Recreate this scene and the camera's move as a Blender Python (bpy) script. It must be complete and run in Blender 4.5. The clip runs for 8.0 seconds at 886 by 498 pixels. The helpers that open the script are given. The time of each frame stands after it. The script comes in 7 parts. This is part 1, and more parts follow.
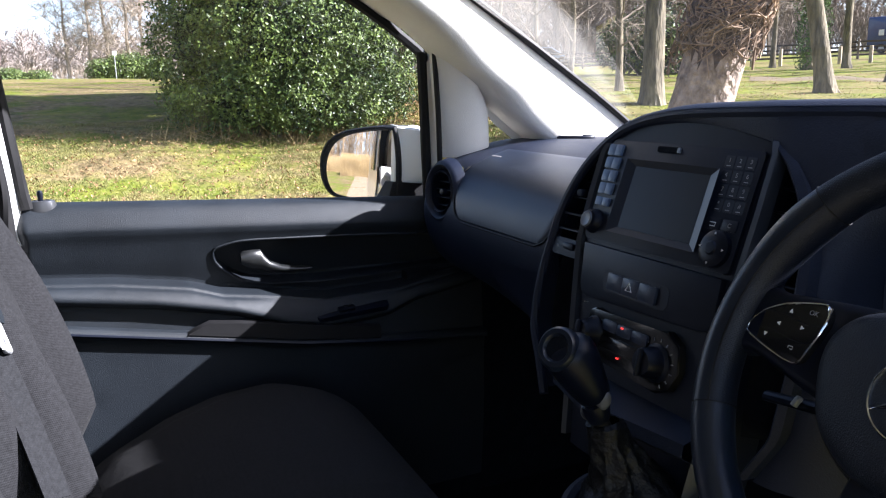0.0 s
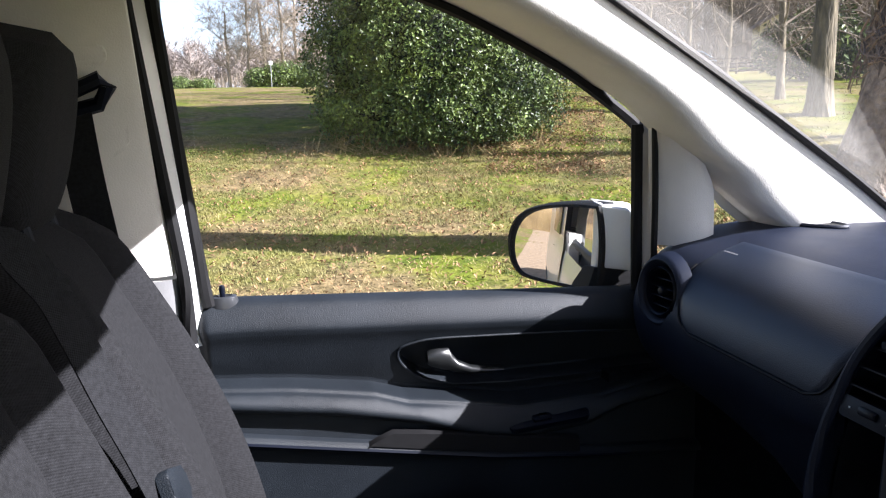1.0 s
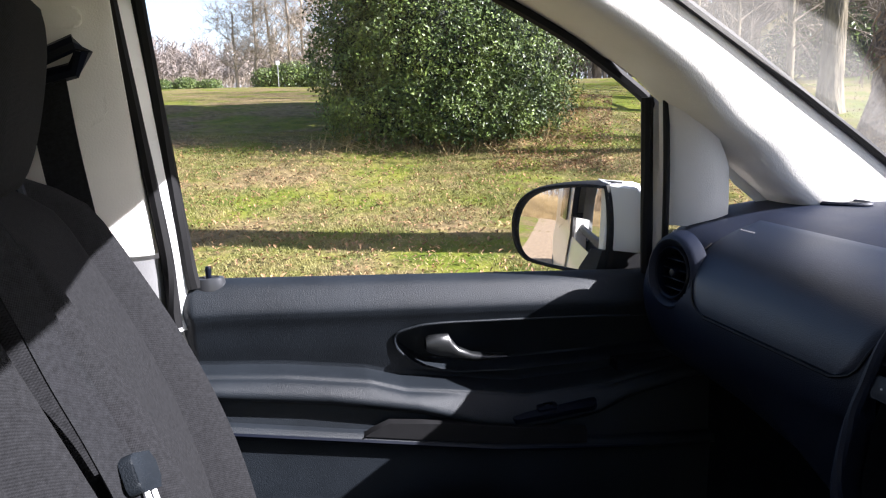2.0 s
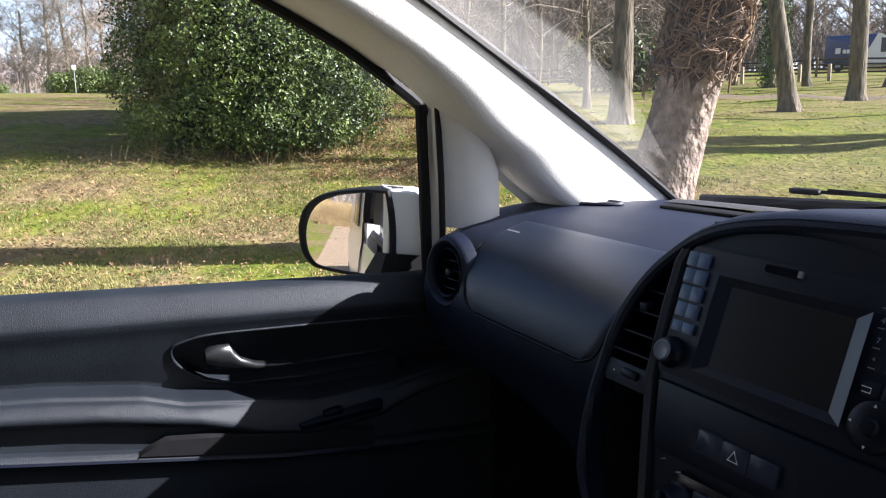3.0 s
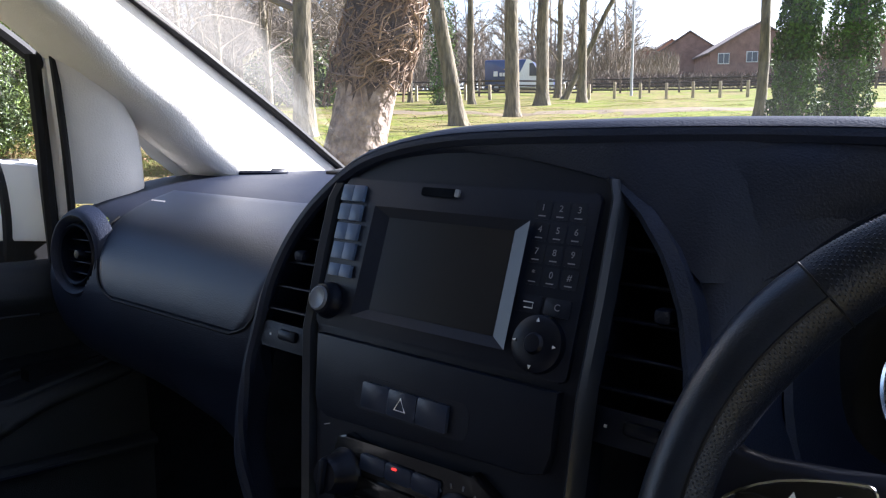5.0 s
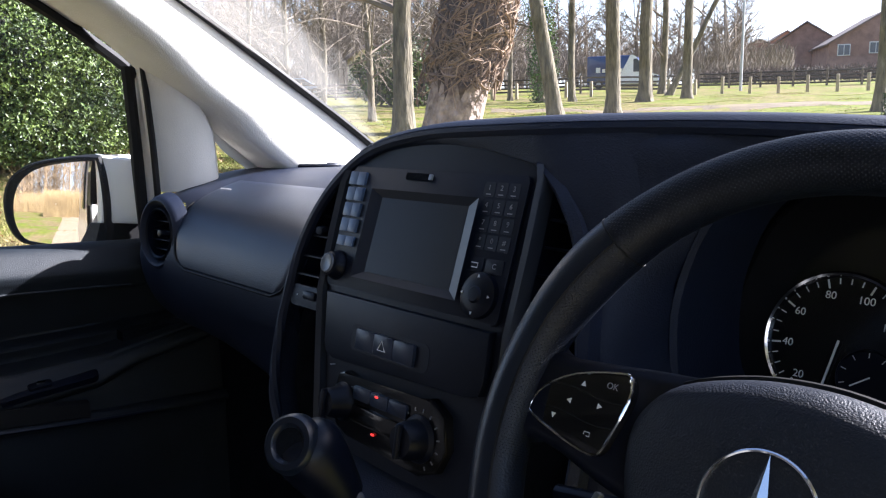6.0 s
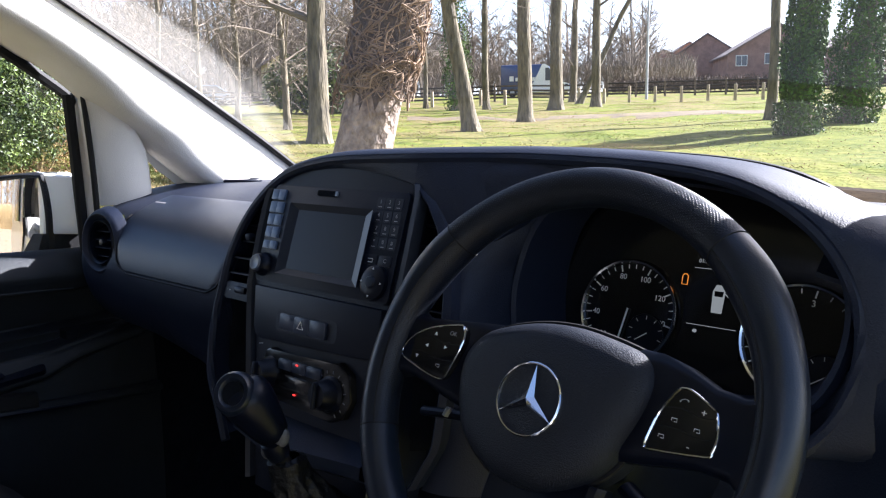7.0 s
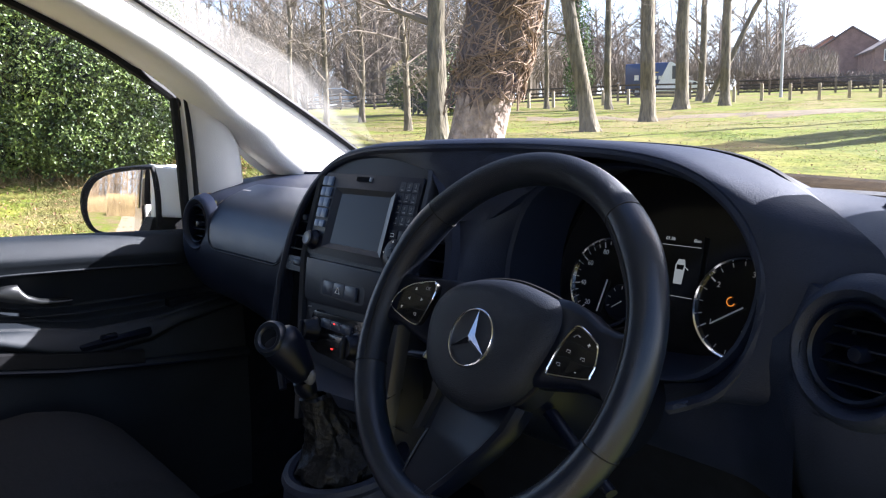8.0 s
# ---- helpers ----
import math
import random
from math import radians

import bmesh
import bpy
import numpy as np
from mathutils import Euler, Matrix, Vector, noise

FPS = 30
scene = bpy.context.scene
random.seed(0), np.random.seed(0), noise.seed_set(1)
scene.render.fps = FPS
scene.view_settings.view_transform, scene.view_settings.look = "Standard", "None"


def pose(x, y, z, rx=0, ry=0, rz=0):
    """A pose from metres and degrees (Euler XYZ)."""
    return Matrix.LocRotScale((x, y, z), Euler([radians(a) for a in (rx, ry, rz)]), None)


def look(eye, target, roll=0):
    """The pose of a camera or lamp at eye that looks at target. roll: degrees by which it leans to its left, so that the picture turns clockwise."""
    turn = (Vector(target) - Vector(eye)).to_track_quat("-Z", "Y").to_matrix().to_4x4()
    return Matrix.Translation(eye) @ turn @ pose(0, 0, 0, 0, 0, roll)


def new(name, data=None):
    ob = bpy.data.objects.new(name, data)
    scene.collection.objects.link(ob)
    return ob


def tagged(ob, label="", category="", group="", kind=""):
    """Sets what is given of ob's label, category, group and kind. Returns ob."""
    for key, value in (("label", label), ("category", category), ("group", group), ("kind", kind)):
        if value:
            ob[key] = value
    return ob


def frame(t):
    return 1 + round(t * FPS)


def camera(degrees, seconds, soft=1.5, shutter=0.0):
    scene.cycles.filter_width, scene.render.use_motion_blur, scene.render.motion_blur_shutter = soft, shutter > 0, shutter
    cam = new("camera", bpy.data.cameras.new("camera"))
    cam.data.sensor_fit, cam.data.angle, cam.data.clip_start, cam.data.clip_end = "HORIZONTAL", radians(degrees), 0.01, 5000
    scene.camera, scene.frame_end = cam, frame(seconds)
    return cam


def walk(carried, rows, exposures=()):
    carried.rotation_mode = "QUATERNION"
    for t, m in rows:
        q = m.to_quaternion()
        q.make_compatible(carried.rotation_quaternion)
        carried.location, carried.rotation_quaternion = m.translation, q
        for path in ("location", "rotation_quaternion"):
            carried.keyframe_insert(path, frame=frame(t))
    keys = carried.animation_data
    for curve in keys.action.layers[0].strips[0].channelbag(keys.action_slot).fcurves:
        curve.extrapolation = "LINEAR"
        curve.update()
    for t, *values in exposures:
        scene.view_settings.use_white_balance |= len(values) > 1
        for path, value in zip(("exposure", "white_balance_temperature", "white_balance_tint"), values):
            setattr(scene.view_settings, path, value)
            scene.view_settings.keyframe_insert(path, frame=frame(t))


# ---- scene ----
# A parked van's cab, seen from the open driver's side. x: across to the driver, y: ahead, z: up.
cam = camera(59.1, 8.0, soft=1.2)
PATH = [
    (0, (0.679, -0.309, 1.469), (-1.104, 0.506, 1.071), -1.1),
    (0.5, (0.54, -0.291, 1.542), (-1.289, 0.416, 1.15), -1.5),
    (1, (0.435, -0.342, 1.596), (-1.466, 0.149, 1.217), -1.3),
    (1.2, (0.411, -0.373, 1.605), (-1.505, 0.053, 1.223), -1.5),
    (2.3, (0.378, -0.302, 1.539), (-1.51, 0.246, 1.167), -1.4),
    (2.5, (0.389, -0.302, 1.55), (-1.455, 0.379, 1.183), -1.2),
    (3, (0.415, -0.256, 1.545), (-1.336, 0.64, 1.181), -0.9),
    (3.5, (0.401, -0.159, 1.488), (-1.28, 0.86, 1.118), -1.1),
    (4, (0.306, -0.133, 1.451), (-1.189, 1.14, 1.068), -0.8),
    (4.2, (0.298, -0.14, 1.456), (-1.086, 1.254, 1.082), -0.5),
    (5.3, (0.408, -0.155, 1.454), (-0.868, 1.349, 1.123), -0.4),
    (5.5, (0.45, -0.158, 1.454), (-0.906, 1.275, 1.127), -0.5),
    (6, (0.536, -0.181, 1.453), (-0.926, 1.142, 1.12), -1.0),
    (6.5, (0.623, -0.24, 1.462), (-0.77, 1.157, 1.131), -1.0),
    (7, (0.715, -0.319, 1.481), (-0.602, 1.152, 1.162), -1.0),
    (7.5, (0.872, -0.344, 1.459), (-0.516, 1.06, 1.143), -1.1),
    (8, (0.921, -0.327, 1.471), (-0.609, 0.923, 1.16), -1.3),
]
walk(cam, [(t, look(eye, aim, lean)) for t, eye, aim, lean in PATH],
     exposures=((0.0, 2.19, 5850, 16.5), (0.5, 2.23, 5850, 16.5), (1.0, 1.82, 5950, 16.5), (2.5, 1.75, 6000, 16.5), (3.0, 1.69, 5950, 16.5), (3.5, 1.69, 5850, 16.5), (4.0, 2.22, 5750, 16.5), (5.5, 2.28, 5850, 16.5), (6.0, 2.28, 5850, 16.5), (8.0, 2.38, 5850, 16.5)))

# ---- world and sun ----
SUN_AZ, SUN_EL = 25.0, 31.8
world = bpy.data.worlds.new("sky")
scene.world = world
world.use_nodes = True
wn = world.node_tree.nodes
sky = wn.new("ShaderNodeTexSky")
sky.sky_type, sky.sun_disc = 'NISHITA', False
sky.sun_elevation, sky.sun_rotation = radians(SUN_EL), radians(SUN_AZ)
sky.air_density, sky.dust_density, sky.ozone_density = 1.0, 2.0, 1.4
wn["Background"].inputs["Strength"].default_value = 0.056
# winter haze: the sky pales towards the horizon all round
place = wn.new("ShaderNodeTexCoord")
height = wn.new("ShaderNodeSeparateXYZ")
world.node_tree.links.new(place.outputs["Generated"], height.inputs["Vector"])
pale = wn.new("ShaderNodeMapRange")
pale.interpolation_type = 'SMOOTHSTEP'
pale.inputs["From Min"].default_value, pale.inputs["From Max"].default_value = 0.0, 0.30
pale.inputs["To Min"].default_value, pale.inputs["To Max"].default_value = 4.6, 0.0
world.node_tree.links.new(height.outputs["Z"], pale.inputs["Value"])
haze = wn.new("ShaderNodeMix")
haze.data_type, haze.blend_type = 'RGBA', 'ADD'
haze.inputs["Factor"].default_value = 1.0
world.node_tree.links.new(sky.outputs["Color"], haze.inputs["A"])
veil = wn.new("ShaderNodeMix")
veil.data_type, veil.blend_type = 'RGBA', 'MULTIPLY'
veil.inputs["Factor"].default_value = 1.0
veil.inputs["B"].default_value = (0.84, 0.96, 1.14, 1)
world.node_tree.links.new(pale.outputs["Result"], veil.inputs["A"])
world.node_tree.links.new(veil.outputs["Result"], haze.inputs["B"])
world.node_tree.links.new(haze.outputs["Result"], wn["Background"].inputs["Color"])
sun = new("sun", bpy.data.lights.new("sun", 'SUN'))
sun.data.energy, sun.data.angle, sun.data.color = 5.7, radians(0.5), (1.0, 0.96, 0.9)
TO_SUN = Vector((math.sin(radians(SUN_AZ)) * math.cos(radians(SUN_EL)), math.cos(radians(SUN_AZ)) * math.cos(radians(SUN_EL)), math.sin(radians(SUN_EL))))
sun.matrix_world = look(TO_SUN * 50, (0, 0, 0))


# ---- materials ----
def material(name, colour, rough=0.5, metal=0.0, vary=0.0, scale=8.0, fine=0.0, fine_scale=600.0, coat=0.0, colour2=None, spec=0.5,
             bump=0.0, bump_scale=30.0, sheen=0.0, random_piece=0.0, depth=0.02, stretch=1.0):
    m = bpy.data.materials.new(name)
    m.use_nodes = True
    nt = m.node_tree
    b = nt.nodes["Principled BSDF"]
    b.inputs["Roughness"].default_value, b.inputs["Metallic"].default_value = rough, metal
    b.inputs["Coat Weight"].default_value = coat
    b.inputs["Coat Roughness"].default_value = 0.08
    b.inputs["Specular IOR Level"].default_value = spec
    b.inputs["Sheen Weight"].default_value = sheen
    b.inputs["Base Color"].default_value = (*colour, 1)
    co = nt.nodes.new("ShaderNodeTexCoord")
    place = co.outputs["Object"]
    if stretch != 1.0:
        grain = nt.nodes.new("ShaderNodeMapping")
        grain.inputs["Scale"].default_value = (1, 1, stretch)
        nt.links.new(place, grain.inputs["Vector"])
        place = grain.outputs["Vector"]
    if vary or colour2:
        n = nt.nodes.new("ShaderNodeTexNoise")
        n.inputs["Scale"].default_value, n.inputs["Detail"].default_value, n.inputs["Roughness"].default_value = scale, 6, 0.6
        nt.links.new(place, n.inputs["Vector"])
        ramp = nt.nodes.new("ShaderNodeValToRGB")
        ramp.color_ramp.elements[0].position, ramp.color_ramp.elements[1].position = 0.32, 0.68
        low = colour2 or tuple(c * (1 - vary) for c in colour)
        high = colour if colour2 else tuple(min(1, c * (1 + vary)) for c in colour)
        ramp.color_ramp.elements[0].color, ramp.color_ramp.elements[1].color = (*low, 1), (*high, 1)
        nt.links.new(n.outputs["Fac"], ramp.inputs["Fac"])
        last = ramp.outputs["Color"]
        if random_piece:
            geo = nt.nodes.new("ShaderNodeNewGeometry")
            hsv = nt.nodes.new("ShaderNodeHueSaturation")
            mp = nt.nodes.new("ShaderNodeMapRange")
            mp.inputs["To Min"].default_value, mp.inputs["To Max"].default_value = 1 - random_piece, 1 + random_piece
            nt.links.new(geo.outputs["Random Per Island"], mp.inputs["Value"])
            nt.links.new(mp.outputs["Result"], hsv.inputs["Value"])
            nt.links.new(last, hsv.inputs["Color"])
            last = hsv.outputs["Color"]
        nt.links.new(last, b.inputs["Base Color"])
        rr = nt.nodes.new("ShaderNodeMapRange")
        rr.inputs["To Min"].default_value, rr.inputs["To Max"].default_value = max(0.02, rough - 0.08), min(1, rough + 0.08)
        nt.links.new(n.outputs["Fac"], rr.inputs["Value"])
        nt.links.new(rr.outputs["Result"], b.inputs["Roughness"])
    if fine or bump:
        prev = None
        for amount, sc, dist in ((bump, bump_scale, depth), (fine, fine_scale, 0.0012)):
            if not amount:
                continue
            f = nt.nodes.new("ShaderNodeTexNoise")
            f.inputs["Scale"].default_value, f.inputs["Detail"].default_value = sc, 3
            nt.links.new(place, f.inputs["Vector"])
            bp = nt.nodes.new("ShaderNodeBump")
            bp.inputs["Strength"].default_value, bp.inputs["Distance"].default_value = amount, dist
            nt.links.new(f.outputs["Fac"], bp.inputs["Height"])
            if prev:
                nt.links.new(prev, bp.inputs["Normal"])
            prev = bp.outputs["Normal"]
        nt.links.new(prev, b.inputs["Normal"])
    return m


def glowing(name, colour, strength):
    m = material(name, (0.01, 0.01, 0.01), 0.3)
    b = m.node_tree.nodes["Principled BSDF"]
    b.inputs["Emission Color"].default_value, b.inputs["Emission Strength"].default_value = (*colour, 1), strength
    return m


def glass_material(name, dust=0.0, strip=None, tint=(1, 1, 1)):
    """Clear pane: transparent with a Fresnel gloss, and a film of dust. strip: x at which the wiped arc ends, its height, its slope below that and the film's strength."""
    m = bpy.data.materials.new(name)
    m.use_nodes = True
    nt = m.node_tree
    nt.nodes.remove(nt.nodes["Principled BSDF"])
    out = nt.nodes["Material Output"]
    tr, gl, fr = nt.nodes.new("ShaderNodeBsdfTransparent"), nt.nodes.new("ShaderNodeBsdfGlossy"), nt.nodes.new("ShaderNodeFresnel")
    tr.inputs["Color"].default_value = (*tint, 1)
    gl.inputs["Roughness"].default_value = 0.01
    fr.inputs["IOR"].default_value = 1.35
    mix = nt.nodes.new("ShaderNodeMixShader")
    nt.links.new(fr.outputs["Fac"], mix.inputs["Fac"])
    nt.links.new(tr.outputs["BSDF"], mix.inputs[1])
    nt.links.new(gl.outputs["BSDF"], mix.inputs[2])
    last = mix.outputs["Shader"]
    if dust:
        film = nt.nodes.new("ShaderNodeBsdfTranslucent")
        film.inputs["Color"].default_value = (0.8, 0.77, 0.7, 1)
        co = nt.nodes.new("ShaderNodeTexCoord")
        n1 = nt.nodes.new("ShaderNodeTexNoise")
        n1.inputs["Scale"].default_value, n1.inputs["Detail"].default_value = 7, 8
        nt.links.new(co.outputs["Object"], n1.inputs["Vector"])
        amount = nt.nodes.new("ShaderNodeMapRange")
        amount.inputs["From Min"].default_value, amount.inputs["From Max"].default_value = 0.3, 0.75
        amount.inputs["To Min"].default_value, amount.inputs["To Max"].default_value = dust * 0.4, dust * 1.6
        nt.links.new(n1.outputs["Fac"], amount.inputs["Value"])
        fac = amount.outputs["Result"]
        if strip:
            sep = nt.nodes.new("ShaderNodeSeparateXYZ")
            nt.links.new(co.outputs["Object"], sep.inputs["Vector"])
            def step(op, a, b):
                n = nt.nodes.new("ShaderNodeMath")
                n.operation = op
                for k, v in enumerate((a, b)):
                    if isinstance(v, float):
                        n.inputs[k].default_value = v
                    else:
                        nt.links.new(v, n.inputs[k])
                return n.outputs["Value"]
            drop = step('MAXIMUM', step('SUBTRACT', strip[1], sep.outputs["Z"]), 0.0)
            past = step('ADD', sep.outputs["X"], step('MULTIPLY', drop, strip[2]))
            past = step('ADD', past, step('MULTIPLY', step('SUBTRACT', n1.outputs["Fac"], 0.5), 0.03))
            edge = nt.nodes.new("ShaderNodeMapRange")
            edge.interpolation_type = 'SMOOTHSTEP'
            edge.inputs["From Min"].default_value, edge.inputs["From Max"].default_value = strip[0] - 0.022, strip[0] + 0.004
            edge.inputs["To Min"].default_value, edge.inputs["To Max"].default_value = strip[3], 0.0
            nt.links.new(past, edge.inputs["Value"])
            far = nt.nodes.new("ShaderNodeMapRange")
            far.inputs["From Min"].default_value, far.inputs["From Max"].default_value = strip[0], strip[0] + 0.14
            far.inputs["To Min"].default_value, far.inputs["To Max"].default_value = strip[3] * 0.08, 0.0
            nt.links.new(past, far.inputs["Value"])
            fac = step('ADD', fac, far.outputs["Result"])
            add = nt.nodes.new("ShaderNodeMath")
            add.operation = 'ADD'
            nt.links.new(edge.outputs["Result"], add.inputs[0])
            nt.links.new(fac, add.inputs[1])
            fac = add.outputs["Value"]
        mix2 = nt.nodes.new("ShaderNodeMixShader")
        nt.links.new(fac, mix2.inputs["Fac"])
        nt.links.new(last, mix2.inputs[1])
        nt.links.new(film.outputs["BSDF"], mix2.inputs[2])
        last = mix2.outputs["Shader"]
    nt.links.new(last, out.inputs["Surface"])
    return m


def fabric_material(name, colour):
    m = material(name, colour, 0.9, vary=0.30, scale=200, sheen=0.02, spec=0.12)
    nt = m.node_tree
    co = nt.nodes.new("ShaderNodeTexCoord")
    heights = []
    for k, turn in ((0, 0.6), (1, -0.6)):
        mp = nt.nodes.new("ShaderNodeMapping")
        mp.inputs["Rotation"].default_value = (0.4, turn, turn)
        wv = nt.nodes.new("ShaderNodeTexWave")
        wv.inputs["Scale"].default_value, wv.inputs["Distortion"].default_value, wv.inputs["Detail Scale"].default_value = 160, 1.5, 3
        nt.links.new(co.outputs["Object"], mp.inputs["Vector"])
        nt.links.new(mp.outputs["Vector"], wv.inputs["Vector"])
        heights.append(wv.outputs["Fac"])
    add = nt.nodes.new("ShaderNodeMath")
    add.operation = 'ADD'
    nt.links.new(heights[0], add.inputs[0])
    nt.links.new(heights[1], add.inputs[1])
    bp = nt.nodes.new("ShaderNodeBump")
    bp.inputs["Strength"].default_value, bp.inputs["Distance"].default_value = 0.35, 0.0015
    nt.links.new(add.outputs["Value"], bp.inputs["Height"])
    nt.links.new(bp.outputs["Normal"], nt.nodes["Principled BSDF"].inputs["Normal"])
    return m


def ground_material():
    """Winter grass with straw, leaf litter and bare earth."""
    m = material("winter_grass", (0.1, 0.12, 0.03), 0.95, bump=0.9, bump_scale=9.0, depth=0.05, spec=0.1)
    nt = m.node_tree
    b = nt.nodes["Principled BSDF"]
    co = nt.nodes.new("ShaderNodeTexCoord")

    def ramped(scale, detail, stops):
        n = nt.nodes.new("ShaderNodeTexNoise")
        n.inputs["Scale"].default_value, n.inputs["Detail"].default_value, n.inputs["Roughness"].default_value = scale, detail, 0.65
        nt.links.new(co.outputs["Object"], n.inputs["Vector"])
        r = nt.nodes.new("ShaderNodeValToRGB")
        while len(r.color_ramp.elements) < len(stops):
            r.color_ramp.elements.new(0.5)
        for e, (p, c) in zip(r.color_ramp.elements, stops):
            e.position, e.color = p, (*c, 1)
        nt.links.new(n.outputs["Fac"], r.inputs["Fac"])
        return r.outputs["Color"]
    grass = ramped(2.6, 12, ((0.3, (0.050, 0.078, 0.012)), (0.47, (0.112, 0.140, 0.016)), (0.66, (0.190, 0.190, 0.034))))
    litter = ramped(6.0, 8, ((0.3, (0.060, 0.045, 0.022)), (0.62, (0.26, 0.185, 0.10))))
    mask = ramped(0.42, 9, ((0.42, (0, 0, 0)), (0.56, (0.9, 0.9, 0.9))))
    mix = nt.nodes.new("ShaderNodeMix")
    mix.data_type = 'RGBA'
    # the litter lies under the trees and thins out on the open field
    sep = nt.nodes.new("ShaderNodeSeparateXYZ")
    nt.links.new(co.outputs["Object"], sep.inputs["Vector"])
    thin = nt.nodes.new("ShaderNodeMapRange")
    thin.inputs["From Min"].default_value, thin.inputs["From Max"].default_value = 5.0, 16.0
    thin.inputs["To Min"].default_value, thin.inputs["To Max"].default_value = 1.0, 0.0
    nt.links.new(sep.outputs["Y"], thin.inputs["Value"])
    trees = nt.nodes.new("ShaderNodeMapRange")
    trees.inputs["From Min"].default_value, trees.inputs["From Max"].default_value = -15.0, -5.0
    trees.inputs["To Min"].default_value, trees.inputs["To Max"].default_value = 0.75, 0.12
    nt.links.new(sep.outputs["X"], trees.inputs["Value"])
    most = nt.nodes.new("ShaderNodeMath")
    most.operation = 'MAXIMUM'
    nt.links.new(thin.outputs["Result"], most.inputs[0])
    nt.links.new(trees.outputs["Result"], most.inputs[1])
    less = nt.nodes.new("ShaderNodeMath")
    less.operation = 'MULTIPLY'
    nt.links.new(mask, less.inputs[0])
    nt.links.new(most.outputs["Value"], less.inputs[1])
    nt.links.new(less.outputs["Value"], mix.inputs["Factor"])
    nt.links.new(grass, mix.inputs["A"])
    nt.links.new(litter, mix.inputs["B"])
    nt.links.new(mix.outputs["Result"], b.inputs["Base Color"])
    return m


# blue in the dark cab plastics below stands in for skylight
PLASTIC = material("dark_grey_grained_plastic", (0.0050, 0.0095, 0.0255), 0.54, spec=0.4, vary=0.18, scale=14, fine=0.5, fine_scale=620)
SMOOTH = material("smooth_black_plastic", (0.0026, 0.0044, 0.0115), 0.36, spec=0.25, vary=0.15, scale=20)
PANEL = material("satin_black_panel", (0.0042, 0.0073, 0.0175), 0.45, spec=0.3, vary=0.15, scale=18, fine=0.15, fine_scale=900)
GLOSSY = material("gloss_black_plastic", (0.008, 0.008, 0.009), 0.15, vary=0.1, scale=20)
DOOR = material("charcoal_door_plastic", (0.0112, 0.0146, 0.0195), 0.50, spec=0.3, vary=0.2, scale=10, fine=0.6, fine_scale=700)
SILVER = material("silver_grey_plastic", (0.26, 0.28, 0.31), 0.35, metal=0.3, vary=0.06, scale=30)
CHROME = material("chrome", (0.75, 0.76, 0.78), 0.12, metal=1.0, vary=0.04, scale=40)
TRIM = material("off_white_pillar_trim", (0.78, 0.755, 0.71), 0.72, vary=0.05, scale=7, fine=0.5, fine_scale=450)
HEADLINER = material("grey_headlining", (0.5, 0.48, 0.45), 0.95, vary=0.08, scale=40, fine=0.4, fine_scale=500)
PAINT = material("white_van_paint", (0.78, 0.79, 0.8), 0.3, vary=0.03, scale=3, coat=0.6)
RUBBER = material("black_rubber_seal", (0.009, 0.009, 0.010), 0.6, spec=0.2, vary=0.2, scale=30)
LEATHER = material("black_perforated_leather", (0.0042, 0.0068, 0.0145), 0.42, spec=0.36, vary=0.2, scale=25, fine=0.35, fine_scale=700)
GREYRIM = material("smooth_dark_rim_leather", (0.0065, 0.0108, 0.0220), 0.33, vary=0.15, scale=25, fine=0.15, fine_scale=900)
FABRIC = fabric_material("charcoal_seat_fabric", (0.0155, 0.0157, 0.0175))
WEBBING = fabric_material("grey_belt_webbing", (0.0150, 0.0155, 0.0175))
SCREEN = material("dusty_dark_screen", (0.017, 0.016, 0.017), 0.30, spec=0.22, vary=0.12, scale=6)
KEYFACE = material("silver_blue_key", (0.080, 0.122, 0.210), 0.33, vary=0.08, scale=40)
MARK = material("white_marking", (0.75, 0.75, 0.75), 0.5, vary=0.05, scale=60)
DIMMARK = material("dim_marking", (0.22, 0.22, 0.24), 0.6, vary=0.05, scale=60)
LCD = glowing("display_white", (0.7, 0.75, 0.72), 0.07)
AMBER = glowing("amber_warning", (1.0, 0.30, 0.03), 0.16)
RED = glowing("red_indicator", (1.0, 0.04, 0.03), 0.4)
CLEAR = glass_material("side_glass", dust=0.012)
SCREENGLASS = glass_material("windscreen_glass", dust=0.003, strip=(-0.478, 1.62, 0.93, 0.075))
MIRROR = material("mirror_silver", (0.86, 0.87, 0.88), 0.015, metal=1.0)
CARPET = material("black_floor_mat", (0.006, 0.0075, 0.011), 0.95, spec=0.08, vary=0.3, scale=40, fine=0.6, fine_scale=300)
SPEAKER = material("speaker_mesh", (0.05, 0.05, 0.052), 0.6, vary=0.1, scale=30, fine=1.0, fine_scale=900)
GRASS = ground_material()
BLADE = material("grass_blade", (0.11, 0.150, 0.030), 0.7, colour2=(0.34, 0.27, 0.12), scale=0.9, random_piece=0.25, spec=0.2)
MEADOW = material("meadow_blade", (0.135, 0.215, 0.010), 0.8, colour2=(0.23, 0.215, 0.026), scale=0.5, random_piece=0.35, spec=0.1)
STRAW = material("dry_straw", (0.44, 0.34, 0.17), 0.8, colour2=(0.24, 0.18, 0.08), scale=2, random_piece=0.3, spec=0.2)
DEADLEAF = material("fallen_leaf", (0.36, 0.22, 0.11), 0.8, colour2=(0.2, 0.12, 0.06), scale=3, random_piece=0.5, spec=0.3)
HOLLY = material("holly_leaf", (0.140, 0.190, 0.042), 0.42, colour2=(0.030, 0.058, 0.014), scale=1.6, random_piece=0.7, spec=0.4)
